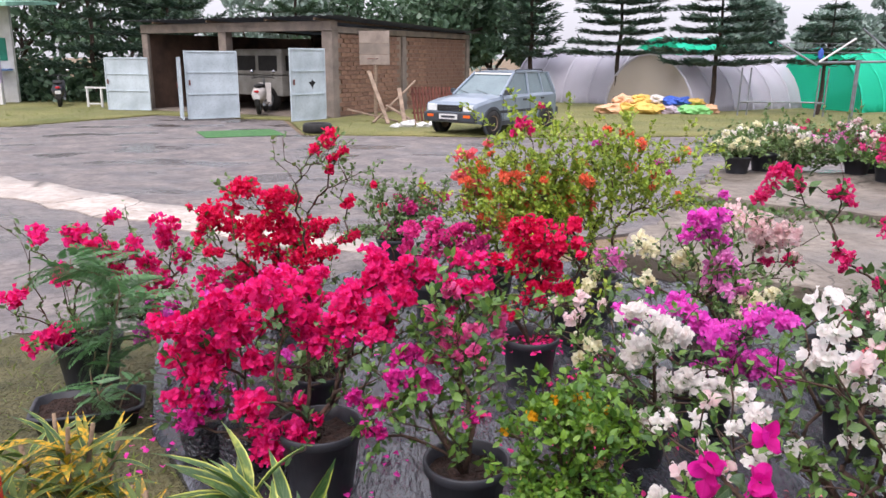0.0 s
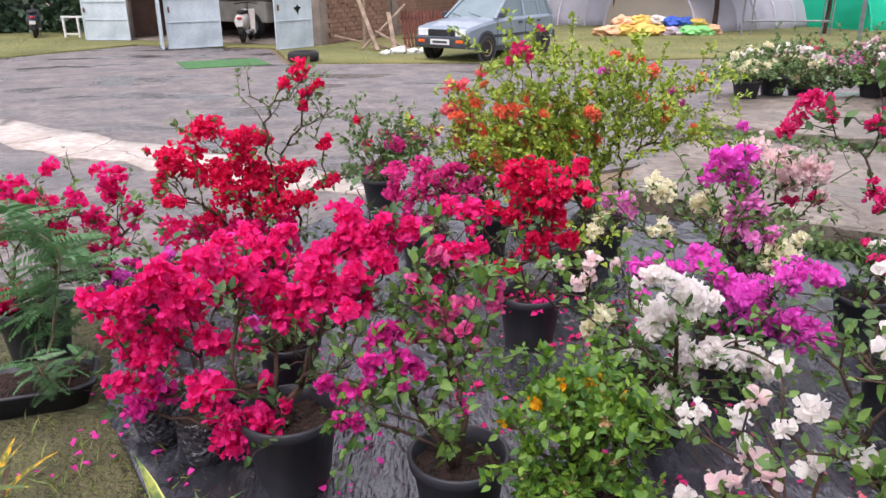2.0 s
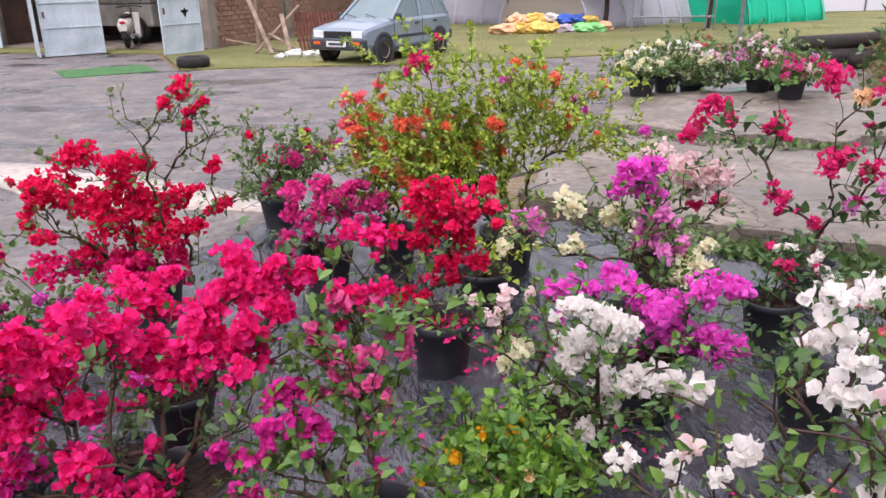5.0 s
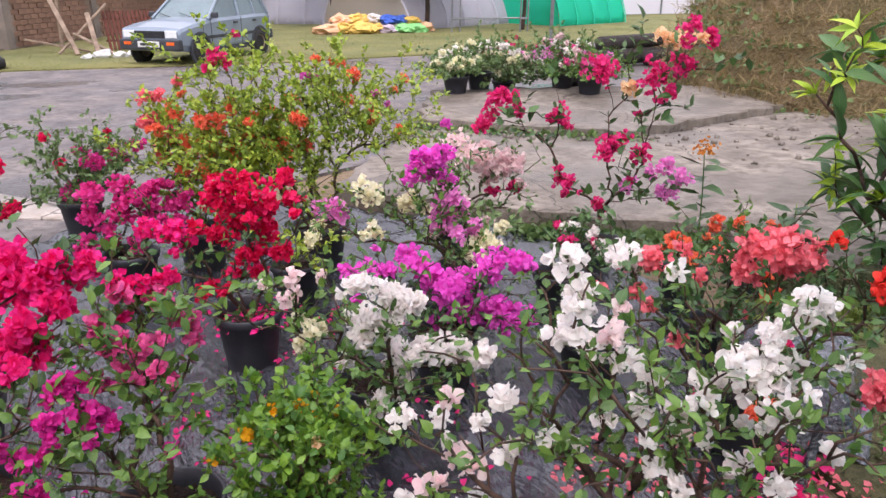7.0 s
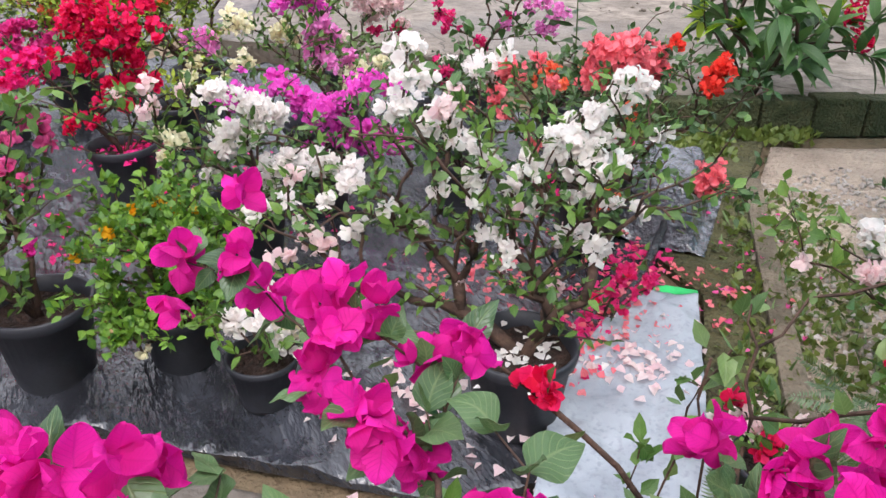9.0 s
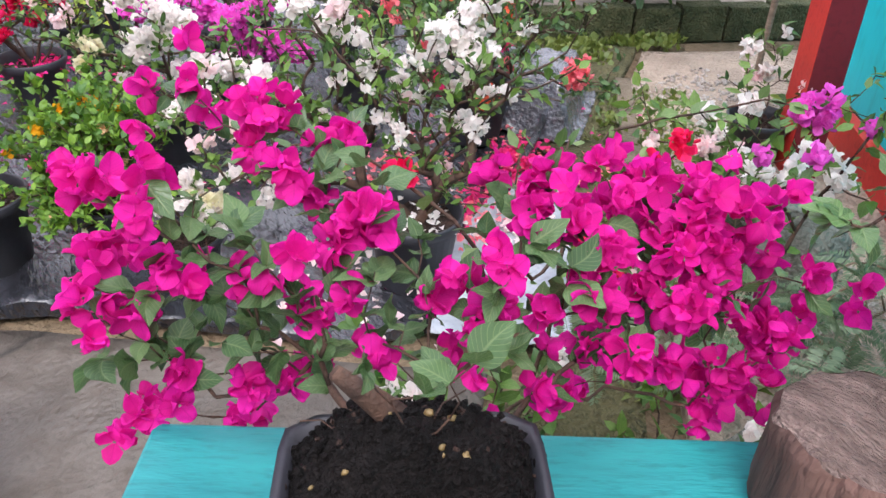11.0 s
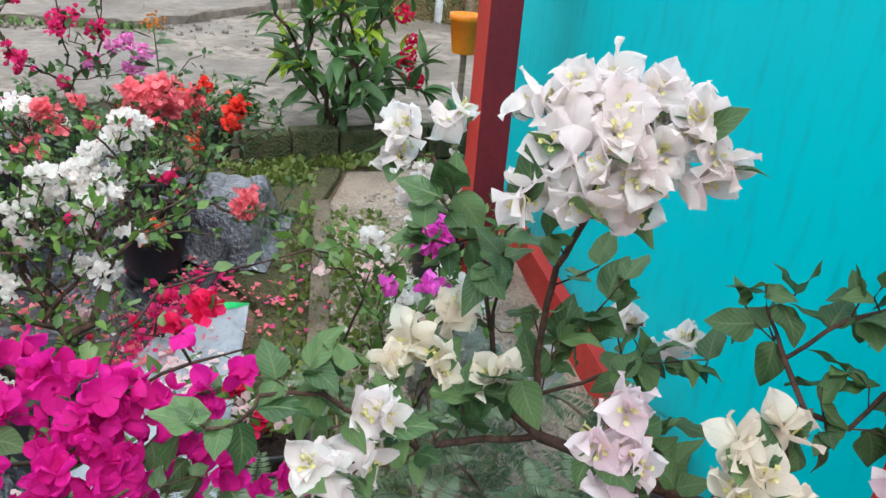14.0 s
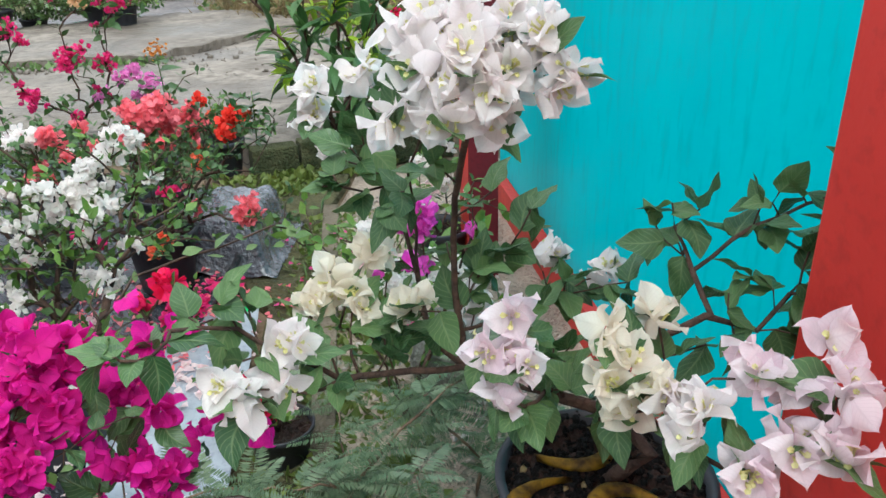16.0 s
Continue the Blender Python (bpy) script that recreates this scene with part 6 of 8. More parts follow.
needle_tree("slim dark Norfolk pine with flat boughs", (5.95, 27.9, 0), 6.8, 2.15, 1.8, 15, 31, 0.05, 0.12, "needle", 1.0, 0.19)
needle_tree("slim leaning Norfolk pine on the grass", (8.3, 24.7, 0), 5.2, 1.8, 1.5, 12, 32, 0.1, 0.15, "needle", 1.0, 0.19)
needle_tree("small Norfolk pine behind the clothes line", (11.2, 23.7, 0), 3.5, 1.25, 1.5, 7, 33, -0.05, 0.2, "needle", 1.0, 0.18)
needle_tree("dark conifer with hanging boughs", (3.2, 30.5, 0), 8.5, 1.3, 1.9, 17, 34, 0.8, 0.0, "needle", 0.8, 0.22)
needle_tree("dark conifer beside the house", (-13.2, 29.5, 0), 8.0, 2.6, 1.4, 12, 35, 0.3, 0.0, "needle", 0.7, 0.22)
needle_tree("dark conifer on the lawn edge", (-11.0, 31.5, 0), 7.5, 2.8, 1.0, 13, 36, 0.4, 0.0, "needle", 0.8, 0.24)
needle_tree("tall conifer behind the shed", (-7.0, 37.0, 0), 8.5, 3.0, 1.5, 10, 37, 0.2, 0.0, "forest", 0.7, 0.26)


def leaf_tree(label, base, height, spread, seed, leaf="forest", count=3800, size=0.22):
    """A broadleaf tree: trunk, limbs and a crown of many small leaves in uneven clumps."""
    rnd = np.random.default_rng(seed)
    ob = thing("broadleaf_tree", label, "tree", pose(*base))
    tips = []
    for k in range(26):
        a, r = rnd.uniform(0, 2 * math.pi), spread * rnd.uniform(0.15, 1.0) ** 0.6
        z = height * rnd.uniform(0.32, 1.0)
        r *= 0.45 + 0.55 * math.sin(math.pi * min(1.0, (z / height) * 0.9))
        tips.append((r * math.cos(a), r * math.sin(a), z))
    nodes, parents, chains = grown((0, 0, -0.02), tips, rnd, 0.4, 1, 0.4, 0.3)
    radius = thickness(nodes, parents, chains, 0.03)
    part("trunk", tubes([[(tuple(nodes[k]), radius[k] if j else radius[chain[1]]) for j, k in enumerate(chain)] for _, chain in chains], 6), TRUNK, ob, smooth=True)
    share = rnd.integers(0, len(tips), count)
    clump = spread * rnd.uniform(0.16, 0.36, len(tips))
    d = rnd.normal(size=(count, 3))
    d /= np.linalg.norm(d, axis=1, keepdims=True)
    places = np.array(tips)[share] + d * (clump[share] * rnd.uniform(0.3, 1.0, count) ** 0.5)[:, None] * np.array((1, 1, 0.75))
    tagged(part("crown", scatter("crown", FLAKE_KINDS, places, bases(d + rnd.normal(size=d.shape), rnd, loose=1.0), size * rnd.uniform(0.6, 1.4, count), rnd), LEAVES[leaf], ob), kind="stuff")
    return ob


# the farther trees take the haze-tinted leaves, air haze painted as leaf colour
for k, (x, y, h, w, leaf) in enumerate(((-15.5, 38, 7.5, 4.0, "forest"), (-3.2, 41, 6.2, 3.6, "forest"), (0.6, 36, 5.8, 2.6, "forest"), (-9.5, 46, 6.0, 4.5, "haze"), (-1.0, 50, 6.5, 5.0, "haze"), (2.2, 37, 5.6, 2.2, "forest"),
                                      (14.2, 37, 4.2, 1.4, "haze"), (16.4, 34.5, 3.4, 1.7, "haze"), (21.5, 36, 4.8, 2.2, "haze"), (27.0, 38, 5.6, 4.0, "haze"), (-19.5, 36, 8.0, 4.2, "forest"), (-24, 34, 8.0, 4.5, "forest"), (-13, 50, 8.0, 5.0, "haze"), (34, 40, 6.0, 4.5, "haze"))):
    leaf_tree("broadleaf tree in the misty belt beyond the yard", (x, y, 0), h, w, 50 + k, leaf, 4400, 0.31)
# the undergrowth under the trees
rnd = np.random.default_rng(8)
count = 9000
places = np.stack([rnd.uniform(-22, -9.7, count), rnd.uniform(29, 35, count), np.abs(rnd.normal(0, 0.75, count))], axis=1)
d = rnd.normal(size=(count, 3))
tagged(part("undergrowth", scatter("undergrowth", FLAKE_KINDS, places, bases(d, rnd, loose=1.0), 0.3 * rnd.uniform(0.6, 1.4, count), rnd), LEAVES["forest"]), "tangle of green undergrowth below the trees", "undergrowth", kind="stuff")

# ---- the bench and what stands on it ----
BENCH_AT = pose(0.165, 0.625, 0.0, 0, 0, -33.7)  # x runs along the bench
BENCH_PAINT = surface("bench_turquoise", rgb(30, 140, 142), rgb(14, 98, 106), 0.5, 6.0, 70.0, 0.3, 0.003, spec=0.45, stretch=(0.4, 2, 1))
bench = thing("plank_bench", "turquoise painted plank on red posts, worn paint", "bench", BENCH_AT)
part("plank", boxed(0.0, -0.12, 0.735, 1.47, 0.095, 0.765, bevel=0.005), BENCH_PAINT, bench)
part("rail", boxed(0.03, -0.055, 0.64, 1.44, -0.015, 0.733, bevel=0.004), RED_PAINT, bench, "red painted rail under the plank")
for x in (0.05, 0.72, 1.36):
    part("post", boxed(x, -0.01, -0.03, x + 0.06, 0.05, 0.734, bevel=0.004), RED_PAINT, bench, "red painted post")
CORE = petal("flower_tube", rgb(238, 234, 176), rgb(226, 222, 150), 0.0)
MAG_BASE = (0.415, 0.385, 0.766)
ob = potted("magenta bougainvillea bonsai in a black oblong pot", MAG_BASE, 0.138, 0.10, square=True)
ob.rotation_euler = (0, 0, 0)
ob.children[0].rotation_euler = ob.children[1].rotation_euler = (0, 0, radians(-30))
near_plant(ob, MAG_BASE, [
    (BRACT_NEAR, [(0.22, 0.7, 1.12, 0.036), (0.26, 0.66, 1.14, 0.025), (0.34, 0.97, 1.11, 0.025), (0.38, 0.9, 1.13, 0.022), (0.41, 0.91, 1.08, 0.021), (0.43, 0.82, 1.11, 0.026), (0.47, 0.8, 1.11, 0.026), (0.4, 0.75, 1.09, 0.021), (0.43, 0.71, 1.08, 0.021), (0.5, 0.76, 1.07, 0.021), (0.54, 0.76, 1.08, 0.016), (0.25, 0.64, 1.1, 0.027), (0.21, 0.75, 0.99, 0.04), (0.19, 0.68, 0.98, 0.034), (0.23, 0.67, 0.97, 0.027), (0.26, 0.68, 1.02, 0.019), (0.3, 0.69, 0.97, 0.02), (0.34, 0.62, 1, 0.023), (0.36, 0.57, 1.03, 0.022), (0.47, 0.7, 1.03, 0.021)]),
    (BRACT_NEAR, [(0.47, 0.58, 1.07, 0.028), (0.49, 0.58, 1.04, 0.026), (0.43, 0.59, 1.03, 0.032), (0.44, 0.52, 0.95, 0.02), (0.39, 0.54, 0.98, 0.02), (0.42, 0.52, 1.01, 0.017), (0.41, 0.6, 0.88, 0.018), (0.32, 0.6, 0.86, 0.028), (0.33, 0.67, 0.75, 0.027), (0.21, 0.74, 0.76, 0.033), (0.25, 0.69, 0.79, 0.022), (0.26, 0.64, 0.88, 0.017), (0.37, 0.6, 0.84, 0.02)]),
    (BRACT_NEAR, [(0.65, 0.57, 1.07, 0.027), (0.682419, 0.524549, 1.08024, 0.0266294), (0.761786, 0.52223, 1.0782, 0.0242759), (0.800305, 0.474197, 1.06666, 0.0314601), (0.646608, 0.508085, 1.05408, 0.0263557), (0.67971, 0.471199, 1.05342, 0.0290972), (0.747748, 0.465564, 1.06249, 0.0267065), (0.83958, 0.468869, 1.00763, 0.032869), (0.888751, 0.399489, 1.023, 0.0364168), (0.947903, 0.396511, 1.02633, 0.0196857), (0.690388, 0.419059, 1.03384, 0.0318124), (0.771801, 0.412416, 1.00924, 0.0338522), (0.810936, 0.370008, 1.00732, 0.0370152), (0.919592, 0.381738, 0.983455, 0.0345064), (0.89761, 0.29627, 0.99809, 0.02106), (0.51, 0.5, 0.99, 0.019), (0.56, 0.5, 0.99, 0.022), (0.55, 0.42, 1.05, 0.017), (0.56, 0.45, 0.98, 0.025)]),
    (BRACT_NEAR, [(0.608593, 0.429912, 0.970049, 0.0254849), (0.654753, 0.394125, 0.995247, 0.0284129), (0.732909, 0.396308, 0.971116, 0.0334957), (0.7707, 0.354016, 0.968081, 0.0366222), (0.859506, 0.334171, 0.950936, 0.0401105), (0.94441, 0.30797, 0.92789, 0.0234), (0.684371, 0.423789, 0.902722, 0.0314535), (0.685762, 0.360539, 0.932062, 0.0332487), (0.753679, 0.349641, 0.896321, 0.0351634), (0.850309, 0.339915, 0.856241, 0.0418474), (0.892307, 0.305113, 0.897088, 0.033687), (0.53, 0.5, 0.87, 0.024), (0.53, 0.44, 0.96, 0.02), (0.585813, 0.406748, 0.881713, 0.0223023), (0.666495, 0.437098, 0.818151, 0.024803), (0.833039, 0.336149, 0.794538, 0.0392394), (0.895966, 0.312386, 0.800004, 0.0356267), (0.54, 0.43, 0.82, 0.026), (0.82, 0.42, 1.075, 0.03), (0.855, 0.43, 1.06, 0.028), (0.80, 0.40, 1.05, 0.03), (0.84, 0.41, 1.03, 0.03)]),
], [(0.317, 0.705, 1.066), (0.294, 0.650, 1.045), (0.240, 0.727, 0.884), (0.261, 0.683, 0.888), (0.295, 0.597, 0.943), (0.341, 0.605, 0.941), (0.240, 0.687, 0.833), (0.281, 0.616, 0.851), (0.328, 0.465, 0.920), (0.398, 0.336, 1.027), (0.432, 0.345, 0.974), (0.467, 0.522, 0.946), (0.494, 0.491, 1.002), (0.457, 0.538, 1.017), (0.522, 0.553, 1.031), (0.611, 0.475, 0.999), (0.557, 0.471, 1.065), (0.344, 0.630, 0.889), (0.289, 0.677, 0.906), (0.229, 0.671, 0.989), (0.334, 0.625, 1.066), (0.477, 0.384, 0.956), (0.364, 0.384, 1.039), (0.563, 0.425, 0.940), (0.635, 0.461, 0.967), (0.615, 0.465, 1.042), (0.637, 0.421, 1.030), (0.793, 0.476, 1.020)]
    + [(0.495, 0.633, 1.095), (0.447, 0.708, 1.044), (0.359, 0.585, 0.994), (0.180, 0.682, 0.908), (0.230, 0.716, 0.912), (0.513, 0.539, 0.897), (0.437, 0.318, 1.061), (0.833, 0.365, 0.882), (0.700, 0.379, 0.929), (0.676, 0.535, 1.048), (0.710, 0.419, 0.932), (0.371, 0.556, 0.978), (0.338, 0.657, 0.924), (0.301, 0.663, 0.967), (0.480, 0.714, 1.056)], 0.0245, 0.046, LEAF_NEAR, 0.0009, 71, 0.075, 3.6, 1.7, stems=3, loose=1.2, clear=0.255)
part("trunk", tubes([[((-0.060, 0.045, 0.236), 0.008), ((-0.043, 0.035, 0.215), 0.011), ((-0.026, 0.025, 0.195), 0.014), ((-0.007, 0.015, 0.170), 0.017), ((-0.008, 0.000, 0.153), 0.020), ((-0.012, -0.005, 0.123), 0.026)]], 10), BARK, ob, "short slanting brown trunk", smooth=True)


def soil_debris(ob, seed):
    """Clods, crumbs and grit lying on the soil of a pot near by."""
    rnd = np.random.default_rng(seed)
    soil = next(c for c in ob.children if c.name.startswith("soil"))
    ground = np.array([tuple(v.co) for v in soil.data.vertices])
    clods = []
    for _k in range(3):
        bm = bmesh.new()
        bmesh.ops.create_icosphere(bm, subdivisions=1, radius=0.5)
        for v in bm.verts:
            v.co = Vector((v.co.x * rnd.uniform(0.6, 1.4), v.co.y * rnd.uniform(0.6, 1.4), v.co.z * rnd.uniform(0.4, 1.0)))
        clods.append((np.array([tuple(v.co) for v in bm.verts]), [tuple(v.index for v in f.verts) for f in bm.faces], np.full((len(bm.verts), 3), 0.5)))
        bm.free()
    for label, count, size, mat in (("dark clods on the soil", 900, 0.009, SOIL_WET), ("brown crumbs of bark and leaf mould", 110, 0.007, SOIL), ("pale bits of grit and dry root", 26, 0.008, LEAVES["dry"])):
        at = ground[rnd.integers(0, len(ground), count)] * np.array((0.97, 0.97, 1.0)) + rnd.normal(size=(count, 3)) * np.array((0.006, 0.004, 0.001))
        tagged(part("debris", scatter("debris", clods, at, bases(rnd.normal(size=(count, 3)), rnd, loose=1.0), size * rnd.uniform(0.4, 1.6, count), rnd), mat, soil, label), kind="stuff")


soil_debris(ob, 77)
WHITE_BASE = (1.245, -0.09, 0.766)
ob = potted("white bougainvillea bonsai in a round black pot", WHITE_BASE, 0.125, 0.137)
ob.children[1].location.z += 0.014
soil_debris(ob, 78)
near_plant(ob, WHITE_BASE, [
    (BRACT_WHITE, [(1.155, 0.098, 1.420, 0.029), (1.17, 0.06, 1.41, 0.03), (1.16, 0.03, 1.36, 0.028), (1.197, 0.082, 1.422, 0.030), (1.222, 0.050, 1.417, 0.030), (1.225, 0.009, 1.403, 0.026), (1.226, -0.018, 1.378, 0.022), (1.134, 0.095, 1.374, 0.029), (1.151, 0.050, 1.387, 0.031), (1.193, 0.027, 1.373, 0.029), (1.106, 0.109, 1.331, 0.022), (1.123, 0.063, 1.335, 0.024), (1.183, 0.040, 1.332, 0.022), (1.146, 0.121, 1.408, 0.023), (1.244, 0.038, 1.421, 0.023), (1.225, 0.376, 1.299, 0.025), (1.277, 0.340, 1.329, 0.025), (1.210, 0.379, 1.270, 0.014), (1.245, 0.373, 1.216, 0.015), (1.012, 0.185, 1.072, 0.025), (0.988, 0.178, 1.042, 0.016), (0.921, 0.182, 1.067, 0.021), (0.929, 0.162, 1.047, 0.010), (1.429, 0.120, 1.069, 0.028), (1.463, 0.050, 1.051, 0.023), (1.323, 0.180, 1.013, 0.019), (1.136, -0.240, 1.121, 0.022), (1.142, -0.215, 1.125, 0.013)]),
    (BRACT_IVORY, [(1.135, 0.247, 1.090, 0.033), (1.179, 0.229, 1.120, 0.022), (1.090, 0.256, 1.073, 0.017), (1.139, 0.212, 1.064, 0.022), (1.159, -0.128, 1.154, 0.020), (1.155, -0.158, 1.124, 0.025), (1.135, -0.143, 1.108, 0.016), (1.153, -0.163, 1.082, 0.014), (1.165, 0.152, 1.078, 0.014), (1.211, -0.150, 1.158, 0.009)]),
    (BRACT_PINK, [(1.144, -0.020, 1.133, 0.021), (1.118, -0.015, 1.103, 0.021), (1.132, -0.049, 1.089, 0.021), (1.100, -0.038, 1.059, 0.015), (1.171, -0.267, 1.159, 0.018), (1.183, -0.301, 1.165, 0.022), (1.188, -0.327, 1.163, 0.018), (1.148, -0.310, 1.108, 0.021), (1.161, -0.335, 1.119, 0.019), (1.126, -0.289, 1.087, 0.014)]),
], [(1.473, -0.031, 1.167), (1.486, -0.064, 1.163), (1.515, -0.125, 1.177), (1.538, -0.175, 1.197), (1.524, -0.195, 1.147), (1.524, -0.241, 1.145), (1.467, -0.148, 1.099), (1.462, -0.051, 1.119), (1.449, -0.211, 1.050), (1.550, -0.238, 1.222), (1.547, -0.258, 1.200), (1.464, -0.016, 1.133), (1.389, -0.134, 1.032), (1.498, -0.233, 1.092), (1.527, -0.145, 1.193), (1.511, -0.267, 1.128), (1.521, -0.231, 1.172), (1.517, -0.269, 1.170), (1.493, -0.111, 1.134), (1.512, -0.144, 1.152), (1.441, -0.133, 1.081), (1.498, -0.197, 1.111), (1.406, -0.161, 1.043), (0.933, 0.252, 1.124), (0.994, 0.237, 1.112), (0.962, 0.240, 1.131), (1.164, 0.278, 1.220), (1.150, 0.284, 1.207), (1.201, 0.285, 1.246), (1.188, 0.182, 1.212), (1.186, 0.201, 1.187), (1.176, 0.114, 1.265), (1.239, 0.084, 1.221), (1.338, 0.097, 1.167), (1.296, 0.138, 1.097), (1.327, 0.124, 1.107), (1.256, 0.171, 1.126), (1.268, 0.134, 1.092)]
    + [(1.034, 0.168, 1.015), (0.959, 0.206, 1.074), (1.281, -0.025, 1.046), (1.180, -0.112, 1.028), (1.114, 0.206, 1.048), (1.253, 0.131, 1.066), (1.321, 0.062, 1.046), (1.223, -0.039, 1.048), (1.155, 0.169, 1.028), (1.213, 0.145, 1.028), (0.845, 0.247, 1.112), (0.827, 0.256, 1.116), (0.878, 0.242, 1.105), (1.228, 0.292, 1.254), (1.178, -0.077, 1.050), (1.201, -0.168, 1.072), (1.140, 0.173, 1.033), (1.062, 0.188, 1.047), (1.135, -0.049, 1.038), (1.438, 0.004, 1.053), (1.394, 0.075, 1.047), (1.262, 0.003, 1.044), (1.396, 0.115, 1.051)], 0.031, 0.056, LEAF_DARK_NEAR, 0.0012, 72, 0.12, 5.0, 1.15, stems=0, flowers=FLOWER_STAR, centre=CORE, lift=0.3, loose=0.5, guides=[[(1.270, -0.132, 0.940), (1.276, -0.074, 0.965), (1.256, 0.012, 0.969), (1.236, 0.117, 0.968), (1.235, 0.186, 0.985), (1.256, 0.227, 1.067), (1.252, 0.223, 1.153), (1.214, 0.195, 1.231), (1.173, 0.131, 1.295)], [(1.238, 0.127, 0.981), (1.237, 0.142, 1.101), (1.223, 0.128, 1.208), (1.192, 0.082, 1.299)], [(1.235, 0.121, 0.971), (1.144, 0.161, 0.986), (1.064, 0.173, 1.011)], [(1.064, 0.173, 1.011), (0.967, 0.221, 1.104), (0.901, 0.243, 1.124)], [(1.256, 0.227, 1.067), (1.252, 0.269, 1.183), (1.237, 0.304, 1.234), (1.243, 0.341, 1.274)], [(1.280, -0.087, 0.961), (1.352, -0.092, 1.040), (1.403, -0.124, 1.062), (1.436, -0.176, 1.046), (1.484, -0.193, 1.084)], [(1.404, -0.127, 1.062), (1.441, -0.083, 1.096), (1.467, -0.042, 1.139)], [(1.441, -0.083, 1.096), (1.504, -0.126, 1.150), (1.534, -0.179, 1.184), (1.563, -0.239, 1.227)], [(1.235, 0.186, 0.985), (1.331, 0.124, 1.002), (1.411, 0.085, 1.019)]])

# banana skins left on the soil
SKIN = surface("banana_skin", rgb(206, 160, 40), rgb(70, 48, 20), 0.6, 28.0, 120.0, 0.3, 0.002)
for k, (x, y, turn, bow) in enumerate(((-0.085, 0.005, 25, 0.05), (-0.045, -0.055, -35, 0.04), (0.02, 0.055, 150, 0.04))):
    bm = bmesh.new()
    rows = []
    for i in range(9):
        t = i / 8
        w = 0.013 * math.sin(math.pi * (0.12 + 0.8 * t)) ** 0.6
        cx, cy = (t - 0.5) * 0.11, bow * (1 - (2 * t - 1) ** 2)
        z = 0.006 + 0.008 * math.sin(math.pi * t)
        rows.append([bm.verts.new((cx, cy - w, z - 0.004)), bm.verts.new((cx, cy - w * 0.4, z + 0.003)), bm.verts.new((cx, cy + w * 0.4, z + 0.003)), bm.verts.new((cx, cy + w, z - 0.004))])
    for a, b in zip(rows, rows[1:]):
        for i in range(3):
            bm.faces.new((a[i], b[i], b[i + 1], a[i + 1]))
    bmesh.ops.solidify(bm, geom=bm.faces[:], thickness=0.003)
    tagged(part("banana_peel", bm, SKIN, smooth=True), "yellow and blackened strip of banana peel on soil", "banana peel", "banana peels").matrix_world = pose(WHITE_BASE[0] + x, WHITE_BASE[1] + y, 0.894, 0, 0, turn)

# the sawn log on the plank
LOG = surface("log_bark", rgb(106, 80, 72), rgb(66, 49, 45), 0.85, 9.0, 70.0, 0.8, 0.008, stretch=(1, 1, 0.2))
LOG_TOP = surface("log_end", rgb(146, 126, 118), rgb(92, 76, 70), 0.85, 16.0, 120.0, 1.0, 0.012, stretch=(2.2, 0.8, 1))
log = thing("log", "weathered brown sawn log standing on the plank", "log", pose(0.853, 0.150, 0.766))
bm = lathe([(0.0, 0.0), (0.094, 0.0), (0.1, 0.02), (0.098, 0.10), (0.101, 0.125), (0.094, 0.138)], 40)
for v in bm.verts:
    a = math.atan2(v.co.y, v.co.x)
    k = 1 + 0.05 * math.sin(3 * a + 1) + 0.025 * math.sin(11 * a) + 0.02 * noise.noise(Vector((v.co.x * 30, v.co.y * 30, v.co.z * 8)))
    v.co.x, v.co.y = v.co.x * k, v.co.y * k
part("bark", bm, LOG, log, smooth=True)
bm = lathe([(0.1005, 0.1265), (0.096, 0.137), (0.08, 0.143), (0.05, 0.147), (0.02, 0.146), (0.0, 0.148)], 40)
for v in bm.verts:
    a = math.atan2(v.co.y, v.co.x)
    k = 0.985 * (1 + 0.05 * math.sin(3 * a + 1) + 0.025 * math.sin(11 * a))
    v.co.x, v.co.y = v.co.x * k, v.co.y * k
    v.co.z += 0.004 * noise.noise(Vector((v.co.x * 25, v.co.y * 25, 7))) + 0.003 * noise.noise(Vector((v.co.x * 60, v.co.y * 60, 0)))
part("sawn_end", bm, LOG_TOP, log, "pale dusty sawn end")

# ---- other plants and the small things round the pots ----


def bush(label, base, width, height, colours, size, leaf, seed, pot=(0.15, 0.24), blooms=12, leaf_size=0.05, twigs=4.0, per_node=2.0, kinds=LEAF_KINDS, category="", name="bougainvillea", r=0.045, stems=4, density=1.0, reach=0.55):
    """A rounded bush with blooms spread through its crown, in a pot or in the ground."""
    rnd = np.random.default_rng(seed)
    low = pot[1] * 0.8 if pot else 0.0
    if pot:
        ob = potted(label, base, pot[0], pot[1], name=name)
    else:
        ob = thing(name, label, category or "shrub", pose(*base))
    groups = {}
    for k in range(blooms):
        a, f = rnd.uniform(0, 2 * math.pi), rnd.uniform(0.0, 1.0) ** 0.5
        z = low + (height - low) * (0.35 + 0.65 * rnd.uniform(0.2, 1.0) * (1 - 0.35 * f * f))
        groups.setdefault(colours[k % len(colours)], []).append((base[0] + f * width * math.cos(a), base[1] + f * width * math.sin(a), base[2] + z, r * rnd.uniform(0.6, 1.3)))
    plant(ob, base, groups, size, leaf, leaf_size, twigs, per_node, stems=stems, seed=seed, spread=0.28 * width + 0.05, low=low, kinds=kinds, density=density, step=0.06, satellites=0.25)
    return ob


